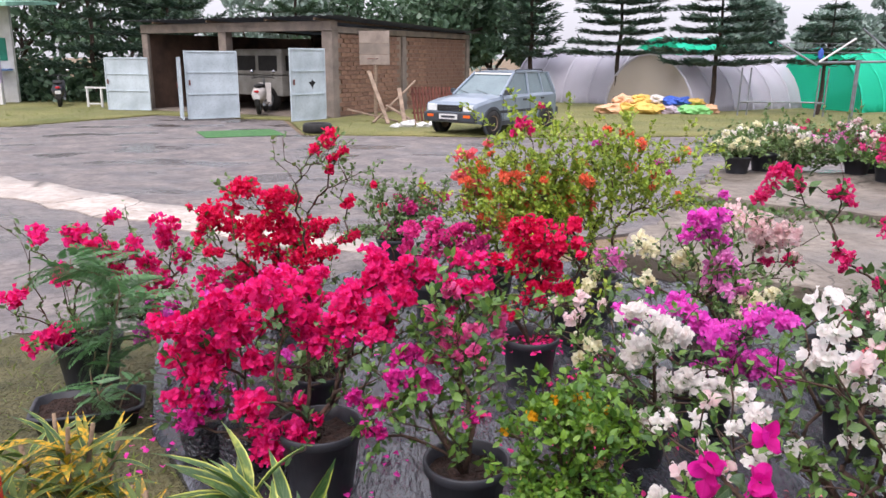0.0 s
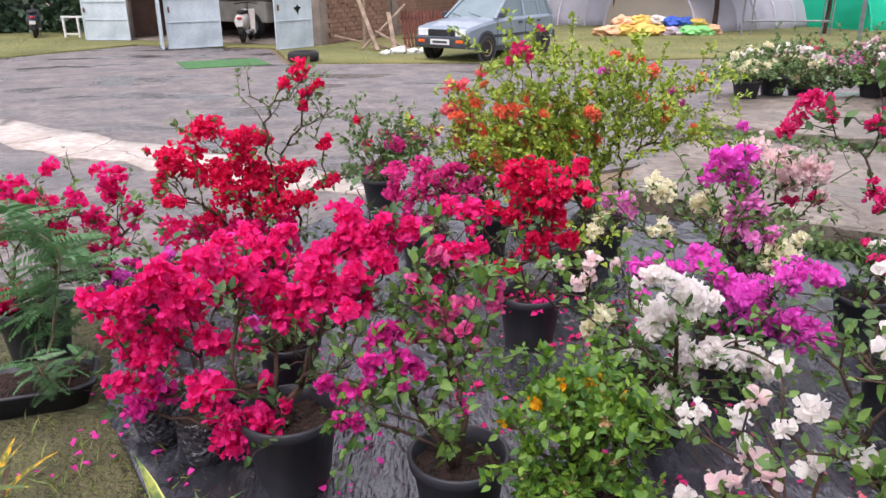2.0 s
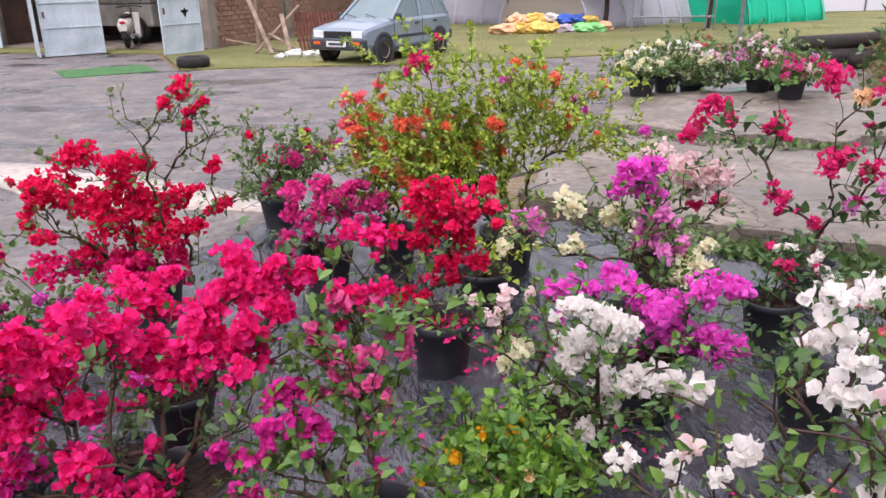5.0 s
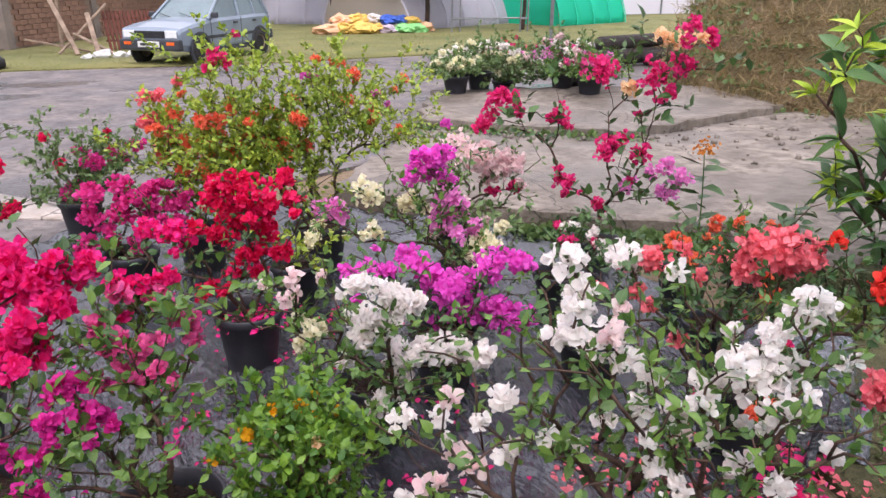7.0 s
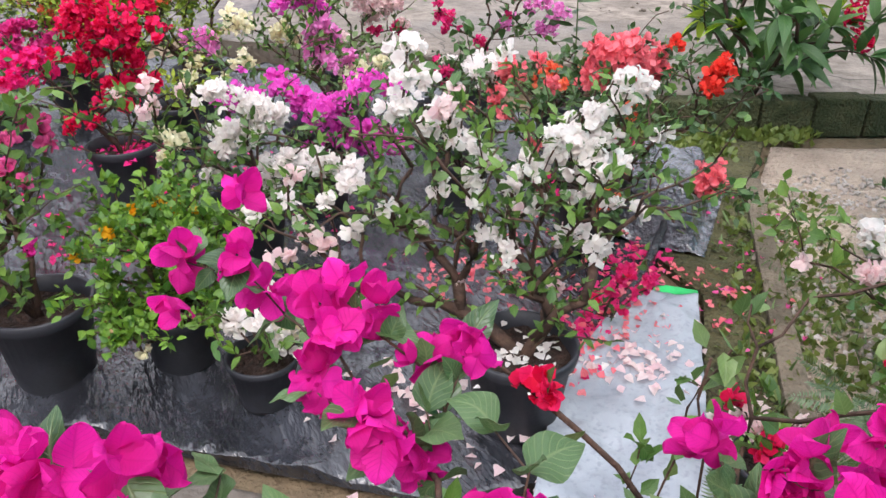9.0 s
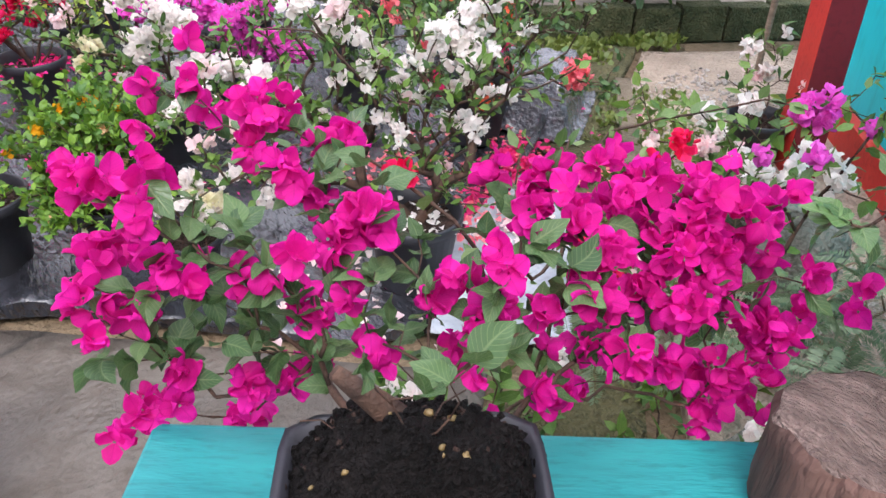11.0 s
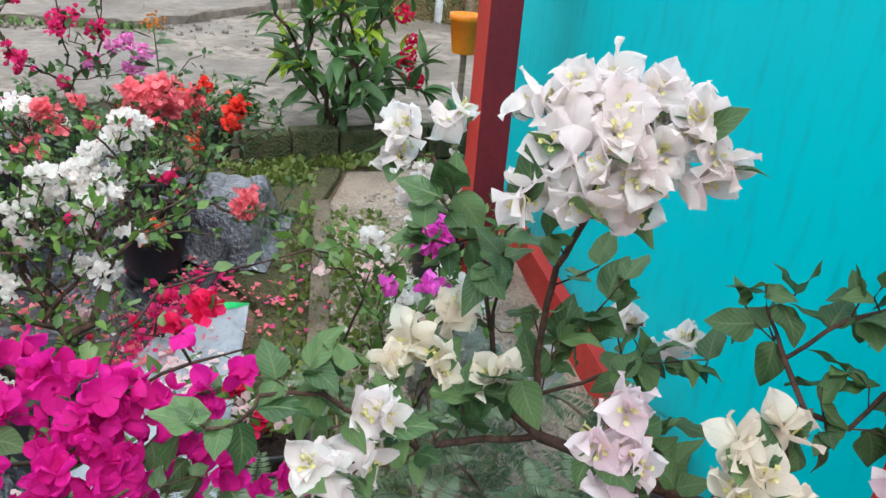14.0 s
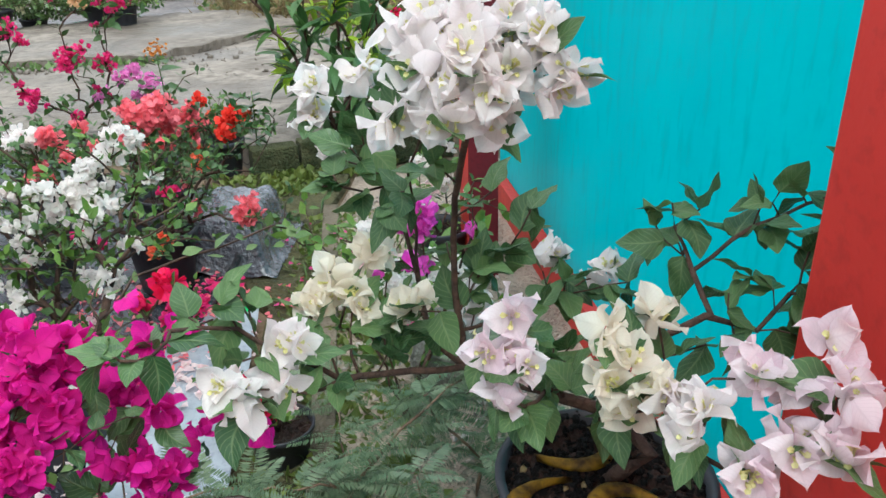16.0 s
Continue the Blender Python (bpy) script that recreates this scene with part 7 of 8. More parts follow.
# the pots at the far end of the terrace
for k, (x, y, w, h, cols, leaf, label) in enumerate(((4.2, 10.3, 0.5, 0.78, ("white", "cream"), "dull", "white bougainvillea with a rusty basket round its pot"), (4.75, 10.7, 0.55, 0.85, ("white", "cream"), "dull", "wide white bougainvillea in a grey pot"),
                                                  (5.3, 10.0, 0.5, 0.85, ("orchid", "blush", "white"), "dull", "pale pink bougainvillea in a grey pot"), (5.75, 10.5, 0.45, 0.9, ("pink", "orchid"), "deep", "dusky pink bougainvillea among other pots"),
                                                  (5.35, 9.35, 0.4, 0.6, ("dusty", "blush"), "fresh", "leafy young bougainvillea with few pink blooms"), (5.0, 11.3, 0.45, 0.9, ("coral", "crimson"), "fresh", "green bougainvillea with coral tips among pots"),
                                                  (3.75, 10.0, 0.25, 0.55, ("cream",), "dull", "small sparse shrub in the ground"))):
    bush(label, (x, y, 0.19 if y < 10.35 and x > 3.5 else 0.0), w * 1.15, h * 0.82, cols, 0.034, leaf, 101 + k, (0.17, 0.24), 24, 0.06, 7.0, 2.2, r=0.05, stems=7)
# leafy pots between the flowering ones
for k, (x, y, w, h, leaf, cols, n, label) in enumerate(((1.72, 3.05, 0.26, 0.55, "deep", ("white", "coral"), 4, "dense dark green bougainvillea with few blooms"), (2.30, 3.0, 0.28, 0.52, "deep", ("coral", "orange"), 5, "bushy green bougainvillea by the kerb"),
                                                     (2.55, 3.55, 0.26, 0.45, "deep", ("orange",), 3, "green lantana with small orange heads"), (3.05, 3.65, 0.25, 0.38, "fresh", ("orange",), 4, "low green lantana with orange heads"),
                                                     (1.55, 4.05, 0.28, 0.55, "dull", ("cream", "blush"), 6, "pale bougainvillea half hidden behind others"), (1.95, 3.75, 0.24, 0.50, "deep", ("crimson", "white"), 6, "white and crimson bougainvillea in a pot"),
                                                     (0.72, 4.35, 0.22, 0.45, "lime", ("cream",), 3, "yellow-green leafy pot plant"), (0.62, 5.6, 0.28, 0.60, "lime", ("orange", "coral"), 7, "light green bougainvillea behind the orange one"),
                                                     (-1.35, 3.95, 0.25, 0.42, "dull", ("mag", "violet"), 7, "low purple bougainvillea beside a taller pot"), (-0.62, 3.35, 0.22, 0.40, "dull", ("violet", "rose"), 6, "small purple bougainvillea behind the red one"))):
    bush(label, (x, y, 0.02), w, h, cols, 0.026, leaf, 131 + k, (0.13, 0.22), n, 0.046, 7.0, 2.0, r=0.04)
# the yellow-flowered bush and the white one before it
BASE = (0.42, 2.38, 0.02)
ob = potted("bushy green bougainvillea with apricot and orange blooms", BASE, 0.125, 0.2)
plant(ob, BASE, {"peach": [(0.455, 2.28, 0.50, 0.022), (0.24, 2.3, 0.32, 0.02), (0.36, 2.25, 0.30, 0.02), (0.5, 2.3, 0.36, 0.018)], "yellow": [(0.28, 2.42, 0.47, 0.02), (0.43, 2.4, 0.54, 0.02), (0.52, 2.4, 0.5, 0.016), (0.36, 2.44, 0.52, 0.016), (0.48, 2.5, 0.5, 0.016)],
                 "cream": [(0.3, 2.2, 0.2, 0.02)]}, 0.017, "spring", 0.036, 26.0, 3.2, stems=5, seed=171, spread=0.075, low=0.16, density=0.5)
bush("white bougainvillea in a small black pot", (0.60, 2.08, 0.02), 0.13, 0.36, ("white", "white", "cream"), 0.03, "fresh", 172, (0.10, 0.16), 7, 0.045, 2.0, 1.2, r=0.04)

# the dark shrub with red flowers at the terrace edge
shrub = thing("ixora_shrub", "dark glossy shrub with lime young leaves and red heads", "shrub", pose(3.74, 3.40, 0.05))
rnd = np.random.default_rng(180)
tips = [(rnd.uniform(-0.42, 0.62), rnd.uniform(-0.42, 0.42), rnd.uniform(0.3, 1.35)) for _ in range(80)]
nodes, parents, chains = grown((0, 0, -0.02), tips, rnd, 0.07, 6, 0.6, 0.2)
radius = thickness(nodes, parents, chains, 0.004)
for i, chain in chains:
    part("branch", tubes([[(tuple(nodes[k]), radius[k] if j else radius[chain[1]]) for j, k in enumerate(chain)]], 6), BARK, shrub, smooth=True)
leaf_meshes = []
for k, (w, fold, droop) in enumerate(((0.15, 0.35, 0.35), (0.17, 0.3, 0.2), (0.14, 0.45, 0.5))):
    leaf_meshes.append(template_mesh("leaf", leaf_kind(w, fold, droop, 5)))
LIME = leafy("lime_young_leaf", rgb(186, 206, 60), rgb(150, 186, 50))
DARK = leafy("dark_glossy_leaf", rgb(92, 130, 66), rgb(56, 94, 50), rough=0.32)
lime_meshes = [me.copy() for me in leaf_meshes]
for a, b in zip(leaf_meshes, lime_meshes):
    a.materials.append(DARK)
    b.materials.append(LIME)
for i, chain in chains:
    young = rnd.random() < 0.6 and tips[i][2] > 0.45
    for j, k in enumerate(chain[1:], 1):
        if nodes[k][2] < 0.15:
            continue
        end = j == len(chain) - 1
        for _k in range(6 if end else 1 + (rnd.random() < 0.4)):
            d = nodes[k] - nodes[chain[j - 1]]
            axis = 0.6 * d / max(1e-6, np.linalg.norm(d)) + rnd.normal(size=3) * (0.55 if end else 0.8)
            leaf = part("leaf", (lime_meshes if young and end else leaf_meshes)[int(rnd.integers(0, 3))], None, shrub)
            leaf.matrix_basis = Matrix.Translation(nodes[k]) @ Matrix(bases(axis[None], rnd, loose=0.4)[0].tolist()).to_4x4() @ Matrix.Scale((0.13 if young and end else 0.2) * rnd.uniform(0.7, 1.2), 4)
for x, y, z in ((0.34, -0.32, 0.52), (0.45, -0.24, 0.56), (0.40, -0.36, 0.44), (0.62, -0.12, 0.62), (0.22, -0.4, 0.86)):
    c = rnd.normal(size=(40, 3))
    c /= np.linalg.norm(c, axis=1, keepdims=True)
    part("bloom", scatter("bloom", FLOWER_KINDS, np.array((x, y, z)) + c * 0.045, bases(c, rnd), 0.018 * rnd.uniform(0.8, 1.2, 40), rnd), BRACTS["red"], shrub, "round red flower head")

# the stem with orange buds, and the single tall herbs of the terrace edge
for k, (x, y, h, label) in enumerate(((2.78, 3.78, 0.78, "upright herb with round leaves and orange buds"), (3.25, 3.6, 0.5, "young upright herb by the blocks"))):
    ob = thing("herb", label, "plant", pose(x, y, 0.0))
    line = [((0.02 * math.sin(4 * z), 0, z), 0.006 - 0.003 * z / h) for z in np.linspace(-0.02, h, 9)]
    part("stem", tubes([line], 6), LEAVES["fresh"], ob, smooth=True)
    rnd = np.random.default_rng(190 + k)
    n = 16
    zs = np.linspace(0.35 * h, 0.95 * h, n)
    ang = np.arange(n) * 2.4
    axes = np.stack([np.cos(ang), np.sin(ang), 0.15 + 0 * ang], 1)
    tagged(part("foliage", scatter("foliage", LEAF_KINDS, np.stack([0 * zs, 0 * zs, zs], 1), bases(axes, rnd, loose=0.2), np.linspace(0.10, 0.15, n), rnd), LEAVES["deep"], ob), kind="stuff")
    if k == 0:
        c = rnd.normal(size=(46, 3)) * np.array((0.026, 0.026, 0.02))
        tagged(part("bloom", scatter("bloom", FLOWER_KINDS, c + np.array((0, 0, h + 0.01)), bases(c + np.array((0, 0, 0.03)), rnd), 0.018 * rnd.uniform(0.5, 0.9, 46), rnd), BRACTS["apricot"], ob, "cluster of orange-brown buds"), kind="stuff")


def feather_leaf(pairs, seed):
    """A twice-feathered leaf of length 1 along y."""
    vs, fs = [], []
    r = random.Random(seed)
    for i in range(pairs):
        t = 0.15 + 0.85 * i / (pairs - 1)
        z = -0.35 * t * t
        l = 0.24 * math.sin(math.pi * (0.15 + 0.8 * t)) + 0.05
        for s in (-1, 1):
            a = len(vs)
            q = r.uniform(-0.02, 0.02)
            vs += [(0, t, z), (s * l * 0.5, t + 0.035 + q, z + 0.01), (s * l, t + 0.05 + q, z - 0.05), (s * l * 0.5, t - 0.012 + q, z)]
            fs.append((a, a + 1, a + 2, a + 3))
    a = len(vs)
    vs += [(-0.006, 0, 0), (0.006, 0, 0), (0.004, 1, -0.35), (-0.004, 1, -0.35)]
    fs.append((a, a + 1, a + 2, a + 3))
    return np.array(vs, float), fs, np.full((len(vs), 3), 0.5)


FEATHERS = [feather_leaf(20, 1), feather_leaf(24, 2)]


def sapling(label, base, height, spread, count, seed, length=0.22, leaf="pale", name="feathery_sapling"):
    ob = thing(name, label, "sapling", pose(*base))
    rnd = np.random.default_rng(seed)
    tips = [(rnd.normal() * spread, rnd.normal() * spread, height * rnd.uniform(0.55, 1.0)) for _ in range(6)]
    nodes, parents, chains = grown((0, 0, -0.02), tips, rnd, 0.05, 2, 0.6, 0.2)
    radius = thickness(nodes, parents, chains, 0.003)
    for i, chain in chains:
        part("branch", tubes([[(tuple(nodes[k]), radius[k] if j else radius[chain[1]]) for j, k in enumerate(chain)]], 5), BARK_PALE, ob, smooth=True)
    pick = [k for k in range(len(nodes)) if nodes[k][2] > 0.25 * height]
    at = np.array([nodes[int(rnd.choice(pick))] for _ in range(count)])
    axes = rnd.normal(size=(count, 3)) * np.array((1, 1, 0.3)) + np.array((0, 0, 0.25))
    tagged(part("foliage", scatter("foliage", FEATHERS, at, bases(axes, rnd, loose=0.25), length * rnd.uniform(0.7, 1.25, count), rnd), LEAVES[leaf], ob), kind="stuff")
    return ob


sapling("feathery green sapling before the potted bougainvillea", (-1.66, 3.34, 0.02), 0.78, 0.16, 95, 201, 0.18, "blue")
sapling("low feathery seedling in the tray", (-1.50, 3.22, 0.08), 0.22, 0.08, 24, 202, 0.12, "blue")
sapling("grey-green feathery weed below the bench", (1.55, 0.80, 0.0), 0.46, 0.18, 70, 203, 0.13)
sapling("feathery weed beside the gravel", (1.85, 0.62, 0.0), 0.42, 0.16, 60, 204, 0.12)
sapling("feathery weed at the foot of the wall", (2.1, 0.40, 0.0), 0.40, 0.16, 50, 205, 0.12)
sapling("grey feathery weed among the boulders", (1.60, 0.42, 0.0), 0.40, 0.18, 80, 206, 0.12)

# the oblong tray, the nursery bags
tray = thing("seed_tray", "shallow black oblong tray full of soil", "tray", pose(-1.64, 3.26, 0.018, 0, 0, 18) @ Matrix.Scale(0.86, 4))
bm = bmesh.new()
rings = []
for s, z in ((0.86, 0.0), (0.97, 0.10), (1.04, 0.105), (1.04, 0.12), (0.96, 0.12), (0.9, 0.05), (0.0, 0.05)):
    ring = []
    for a in range(24):
        t = 2 * math.pi * (a + 0.5) / 24
        k = (abs(math.cos(t)) ** 8 + abs(math.sin(t)) ** 8) ** (-1 / 8)
        ring.append(bm.verts.new((0.27 * s * k * math.cos(t), 0.17 * s * k * math.sin(t), z)))
    rings.append(ring)
for a, b in zip(rings, rings[1:]):
    for i in range(24):
        bm.faces.new((a[i], a[(i + 1) % 24], b[(i + 1) % 24], b[i]))
bm.faces.new(rings[0][::-1])
part("basin", bm, POT, tray, smooth=True)
bm = bmesh.new()
bmesh.ops.create_grid(bm, x_segments=18, y_segments=12, size=1.0)
for v in bm.verts:
    x, y = v.co.x * 0.252, v.co.y * 0.155
    v.co = (x, y, 0.085 + 0.035 * (1 - v.co.x ** 2) * (1 - v.co.y ** 2) + 0.02 * noise.noise(Vector((x * 20, y * 20, 1))))
part("soil", bm, SOIL, tray)
BAG = surface("black_nursery_bag", rgb(48, 49, 56), rgb(30, 30, 35), 0.2, 14.0, 60.0, 0.8, 0.015, spec=0.8)
for k, (x, y) in enumerate(((-1.02, 2.95), (-0.83, 2.84), (-0.72, 3.02))):
    bag = thing("nursery_bag", "crumpled black plastic nursery bag of soil", "nursery bag", pose(x, y, 0.02, 0, 0, 40 * k), "nursery bags")
    bm = lathe([(0, 0), (0.075, 0), (0.085, 0.03), (0.09, 0.10), (0.088, 0.17), (0.095, 0.19), (0.088, 0.185), (0.08, 0.14), (0.0, 0.138)], 24)
    for v in bm.verts:
        q = 1 + 0.12 * noise.noise(Vector((v.co.x * 30 + k, v.co.y * 30, v.co.z * 12)))
        v.co.x, v.co.y = v.co.x * q, v.co.y * q
    part("bag", bm, BAG, bag, smooth=True)
    part("soil", lathe([(0.085, 0.150), (0.06, 0.158), (0.02, 0.162), (0, 0.16)], 16), SOIL, bag)

# the rolled hem of the sheet and the plastic draped over bricks
line = [((x, y, 0.8 * z), 0.016 + 0.003 * math.sin(5 * i)) for i, (x, y, z) in enumerate(((1.37, 1.72, 0.03), (1.50, 1.82, 0.05), (1.72, 1.955, 0.06), (1.90, 2.07, 0.07), (2.08, 2.2, 0.09), (2.25, 2.33, 0.13), (2.32, 2.42, 0.2)))]
tagged(part("sheet_hem", tubes([line], 8), BAG, smooth=True), "rolled black hem of the ground sheet", "plastic sheet")
drape = thing("draped_plastic", "shiny black plastic draped over stacked bricks", "plastic sheet", pose(2.38, 2.62, 0.0, 0, 0, 40))
bm = bmesh.new()
bmesh.ops.create_grid(bm, x_segments=36, y_segments=30, size=0.5)
for v in bm.verts:
    x, y = v.co.x * 0.62, v.co.y * 0.62
    edge = max(abs(x) / 0.22, abs(y) / 0.2)
    z = 0.26 if edge < 1 else 0.26 - 0.28 * min(1.0, (edge - 1) * 2.4)
    v.co = (x, y, max(0.022, z) + 0.022 * noise.noise(Vector((x * 14, y * 14, 2))) + 0.03 * abs(noise.noise(Vector((x * 30 + y * 8, y * 9, 5)))))
bmesh.ops.solidify(bm, geom=bm.faces[:], thickness=0.002)
part("plastic", bm, surface("wet_grey_black_plastic", rgb(92, 95, 106), rgb(44, 45, 52), 0.14, 11.0, 50.0, 0.7, 0.015, spec=0.9, rough_dark=0.3, coat=0.8), drape, smooth=True)
for k, (x, y, z) in enumerate(((-0.1, -0.17, 0.02), (0.03, -0.18, 0.02), (-0.06, -0.165, 0.10))):
    part("brick", boxed(x, y, z, x + 0.12, y + 0.22, z + 0.075, bevel=0.008), BRICK, drape, "red-brown brick")

# ---- the plants close to the camera at the bench's end ----
CROTON = [leaf_kind(0.07, 0.3, 0.35, 4), leaf_kind(0.09, 0.2, 0.5, 4), leaf_kind(0.06, 0.4, 0.2, 4)]


def leafy_stems(name, label, base, stems, height, spread, kinds, size, mats, seed, per=26, pot=(0.16, 0.26), whorl=False):
    ob = potted(label, base, pot[0], pot[1], name=name)
    rnd = np.random.default_rng(seed)
    meshes = []
    for mat in mats:
        meshes += [template_mesh("leaf", kind, mat) for kind in kinds]
    for s in range(stems):
        a = 2 * math.pi * s / stems + rnd.uniform(-0.4, 0.4)
        r = spread * rnd.uniform(0.2, 1.0)
        h = height * rnd.uniform(0.75, 1.0)
        line = [((r * t ** 1.4 * math.cos(a), r * t ** 1.4 * math.sin(a), pot[1] * 0.78 + (h - pot[1] * 0.78) * t), 0.009 - 0.004 * t) for t in np.linspace(0, 1, 8)]
        part("stem", tubes([line], 6), BARK_PALE, ob, smooth=True)
        for k in range(per):
            t = 1.0 if whorl else rnd.uniform(0.35, 1.0)
            p = Vector(line[int(t * 7)][0]) + Vector((0, 0, 0 if whorl else rnd.uniform(0, 0.05)))
            b = rnd.uniform(0, 2 * math.pi)
            lift = rnd.uniform(0.3, 1.6)
            axis = np.array((math.cos(b), math.sin(b), lift))
            leaf = part("leaf", meshes[int(rnd.integers(0, len(meshes)))], None, ob)
            leaf.matrix_basis = Matrix.Translation(p) @ Matrix(bases(axis[None], rnd, loose=0.25)[0].tolist()).to_4x4() @ Matrix.Scale(size * rnd.uniform(0.7, 1.2), 4)
    return ob


def speckled(name, base, spot, amount, scale=9.0, margin=None):
    """A leaf with pale blotches along it."""
    m = leafy(name, base, tone(base, 0.75), rough=0.38)
    nodes = m.node_tree.nodes
    b = nodes["Principled BSDF"]
    old = b.inputs["Base Color"].links[0].from_socket
    col = mixed(m, old, spot, noisy(m, scale, 3.0, 0.62 - amount, 0.72 - amount))
    if margin:  # a pale edge along the blade
        blade, axes, side = node(m, "ShaderNodeAttribute"), node(m, "ShaderNodeSeparateXYZ"), node(m, "ShaderNodeMath")
        blade.attribute_name, side.operation = "blade", "ABSOLUTE"
        m.node_tree.links.new(blade.outputs["Vector"], axes.inputs[0])
        m.node_tree.links.new(axes.outputs["X"], side.inputs[0])
        col = mixed(m, col, margin, ramp(m, side.outputs[0], 0.72, 0.9))
    m.node_tree.links.new(col, b.inputs["Base Color"])
    return m


GOLD = speckled("croton_gold", rgb(116, 122, 26), rgb(226, 170, 22), 0.18)
OLIVE = speckled("croton_olive", rgb(92, 112, 42), rgb(190, 168, 48), 0.06)
AMBERLEAF = speckled("croton_amber", rgb(146, 130, 44), rgb(226, 160, 48), 0.14)
STRAP = speckled("strap_leaf", rgb(58, 92, 44), rgb(100, 128, 56), 0.06, 5.0, rgb(186, 190, 84))
STRAP_PALE = speckled("strap_leaf_pale", rgb(92, 120, 52), rgb(160, 166, 74), 0.10, 5.0, rgb(206, 204, 104))
leafy_stems("croton", "yellow and green narrow-leaved croton in a pot", (-0.88, 1.55, 0.0), 16, 0.90, 0.26, CROTON, 0.115, (GOLD, OLIVE, OLIVE, STRAP, GOLD), 221, 52)
leafy_stems("croton", "golden croton with drooping leaves in a pot", (-0.62, 1.34, 0.0), 13, 0.82, 0.2, CROTON, 0.115, (AMBERLEAF, GOLD, OLIVE, OLIVE), 222, 46)
WIDE = [leaf_kind(0.085, 0.55, 0.3, 6), leaf_kind(0.10, 0.45, 0.12, 6), leaf_kind(0.075, 0.6, 0.45, 6)]
leafy_stems("dracaena", "striped broad-leaved dracaena in a pot", (-0.40, 1.42, 0.0), 6, 0.74, 0.13, WIDE, 0.19, (STRAP, STRAP_PALE, STRAP), 223, 9, whorl=True)
leafy_stems("dracaena", "green broad-leaved dracaena in a pot", (-0.22, 1.40, 0.0), 4, 0.66, 0.10, WIDE, 0.18, (STRAP, STRAP_PALE), 224, 8, whorl=True)
post = thing("fence_post", "round red painted iron post", "post", pose(-0.875, 1.33, 0.0))
part("shaft", rod((0, 0, -0.02), (0, 0, 1.14), 0.021, sides=14), RED_PAINT, post)
part("cap", lathe([(0.022, 1.141), (0.024, 1.15), (0.015, 1.16), (0, 1.162)], 14), RED_PAINT, post)

# ---- between the bench and the hut ----
ob = thing("orchid_plant", "green plant with a head of violet flowers", "plant", pose(1.98, 1.02, 0.0))
plant(ob, (1.98, 1.02, 0.0), {"violet": [(2.0, 0.98, 0.74, 0.045), (2.03, 0.96, 0.70, 0.04), (1.97, 1.0, 0.70, 0.035)], "white": [(2.12, 0.92, 0.52, 0.05), (2.2, 1.1, 0.42, 0.05), (2.05, 1.12, 0.46, 0.04)]}, 0.03, "fresh", 0.055, 6.0, 1.1, stems=4, seed=231, spread=0.12, low=0.0)
bush("leafy shrub with white flowers by the gravel", (2.46, 1.42, 0.0), 0.26, 0.55, ("white", "white", "blush"), 0.03, "fresh", 232, None, 6, 0.07, 3.0, 0.9, r=0.04)
bush("green pot plant beside the gravel", (2.92, 1.72, 0.02), 0.24, 0.50, ("white", "blush"), 0.03, "fresh", 233, (0.13, 0.2), 4, 0.07, 3.0, 0.9, r=0.035)
bush("low green weed below the bench", (0.95, 0.92, 0.0), 0.25, 0.34, ("white", "dusty"), 0.024, "fresh", 234, None, 5, 0.06, 5.0, 1.5, r=0.03, category="weed", name="weed")
bush("low green weed below the bench", (1.28, 0.62, 0.0), 0.22, 0.30, ("white",), 0.022, "fresh", 235, None, 3, 0.06, 6.0, 1.5, r=0.03, category="weed", name="weed")
ob = thing("bougainvillea", "sparse bougainvillea with a few bright red blooms", "shrub", pose(0.92, 0.86, 0.0))
plant(ob, (0.92, 0.86, 0.0), {"red": [(0.63, 0.78, 0.98, 0.02), (1.12, 0.68, 0.955, 0.024), (1.07, 0.70, 0.93, 0.016)]}, 0.018, "dull", 0.045, 3.0, 0.8, stems=2, seed=239, spread=0.1, satellites=0.0)
bush("small pot of pink and red blooms", (1.62, 1.18, 0.0), 0.16, 0.26, ("red", "blush"), 0.028, "fresh", 237, (0.10, 0.14), 4, 0.055, 3.0, 1.3, r=0.035)
stake = thing("orange_pot", "bright orange plastic pot set on a wooden stake", "pot", pose(3.735, 2.337, 0.0))
part("pot", lathe([(0, 0.825), (0.062, 0.825), (0.066, 0.83), (0.085, 0.99), (0.092, 0.992), (0.093, 1.025), (0.086, 1.025), (0.078, 0.98), (0.06, 0.85), (0, 0.85)], 24), surface("orange_plastic", rgb(246, 150, 30), rgb(232, 124, 20), 0.4, 5.0, 60.0, 0.05, 0.001), stake, smooth=True)
part("stake", rod((0, 0, -0.02), (0, 0, 0.824), 0.018), OLD_WOOD, stake)
ob = thing("bougainvillea", "low hot pink bougainvillea sprig beside the black hem", "shrub", pose(1.72, 1.98, 0.03))
plant(ob, (1.72, 1.98, 0.03), {"pinkhot": [(1.75, 1.96, 0.22, 0.032), (1.82, 1.9, 0.19, 0.03), (1.7, 1.93, 0.18, 0.022)], "red": [(1.6, 1.92, 0.18, 0.02)]}, 0.02, "fresh", 0.04, 2.0, 1.0, stems=3, seed=238, spread=0.06)
STONE = surface("pale_boulder", rgb(132, 132, 122), rgb(96, 98, 88), 0.95, 6.0, 40.0, 0.8, 0.02)
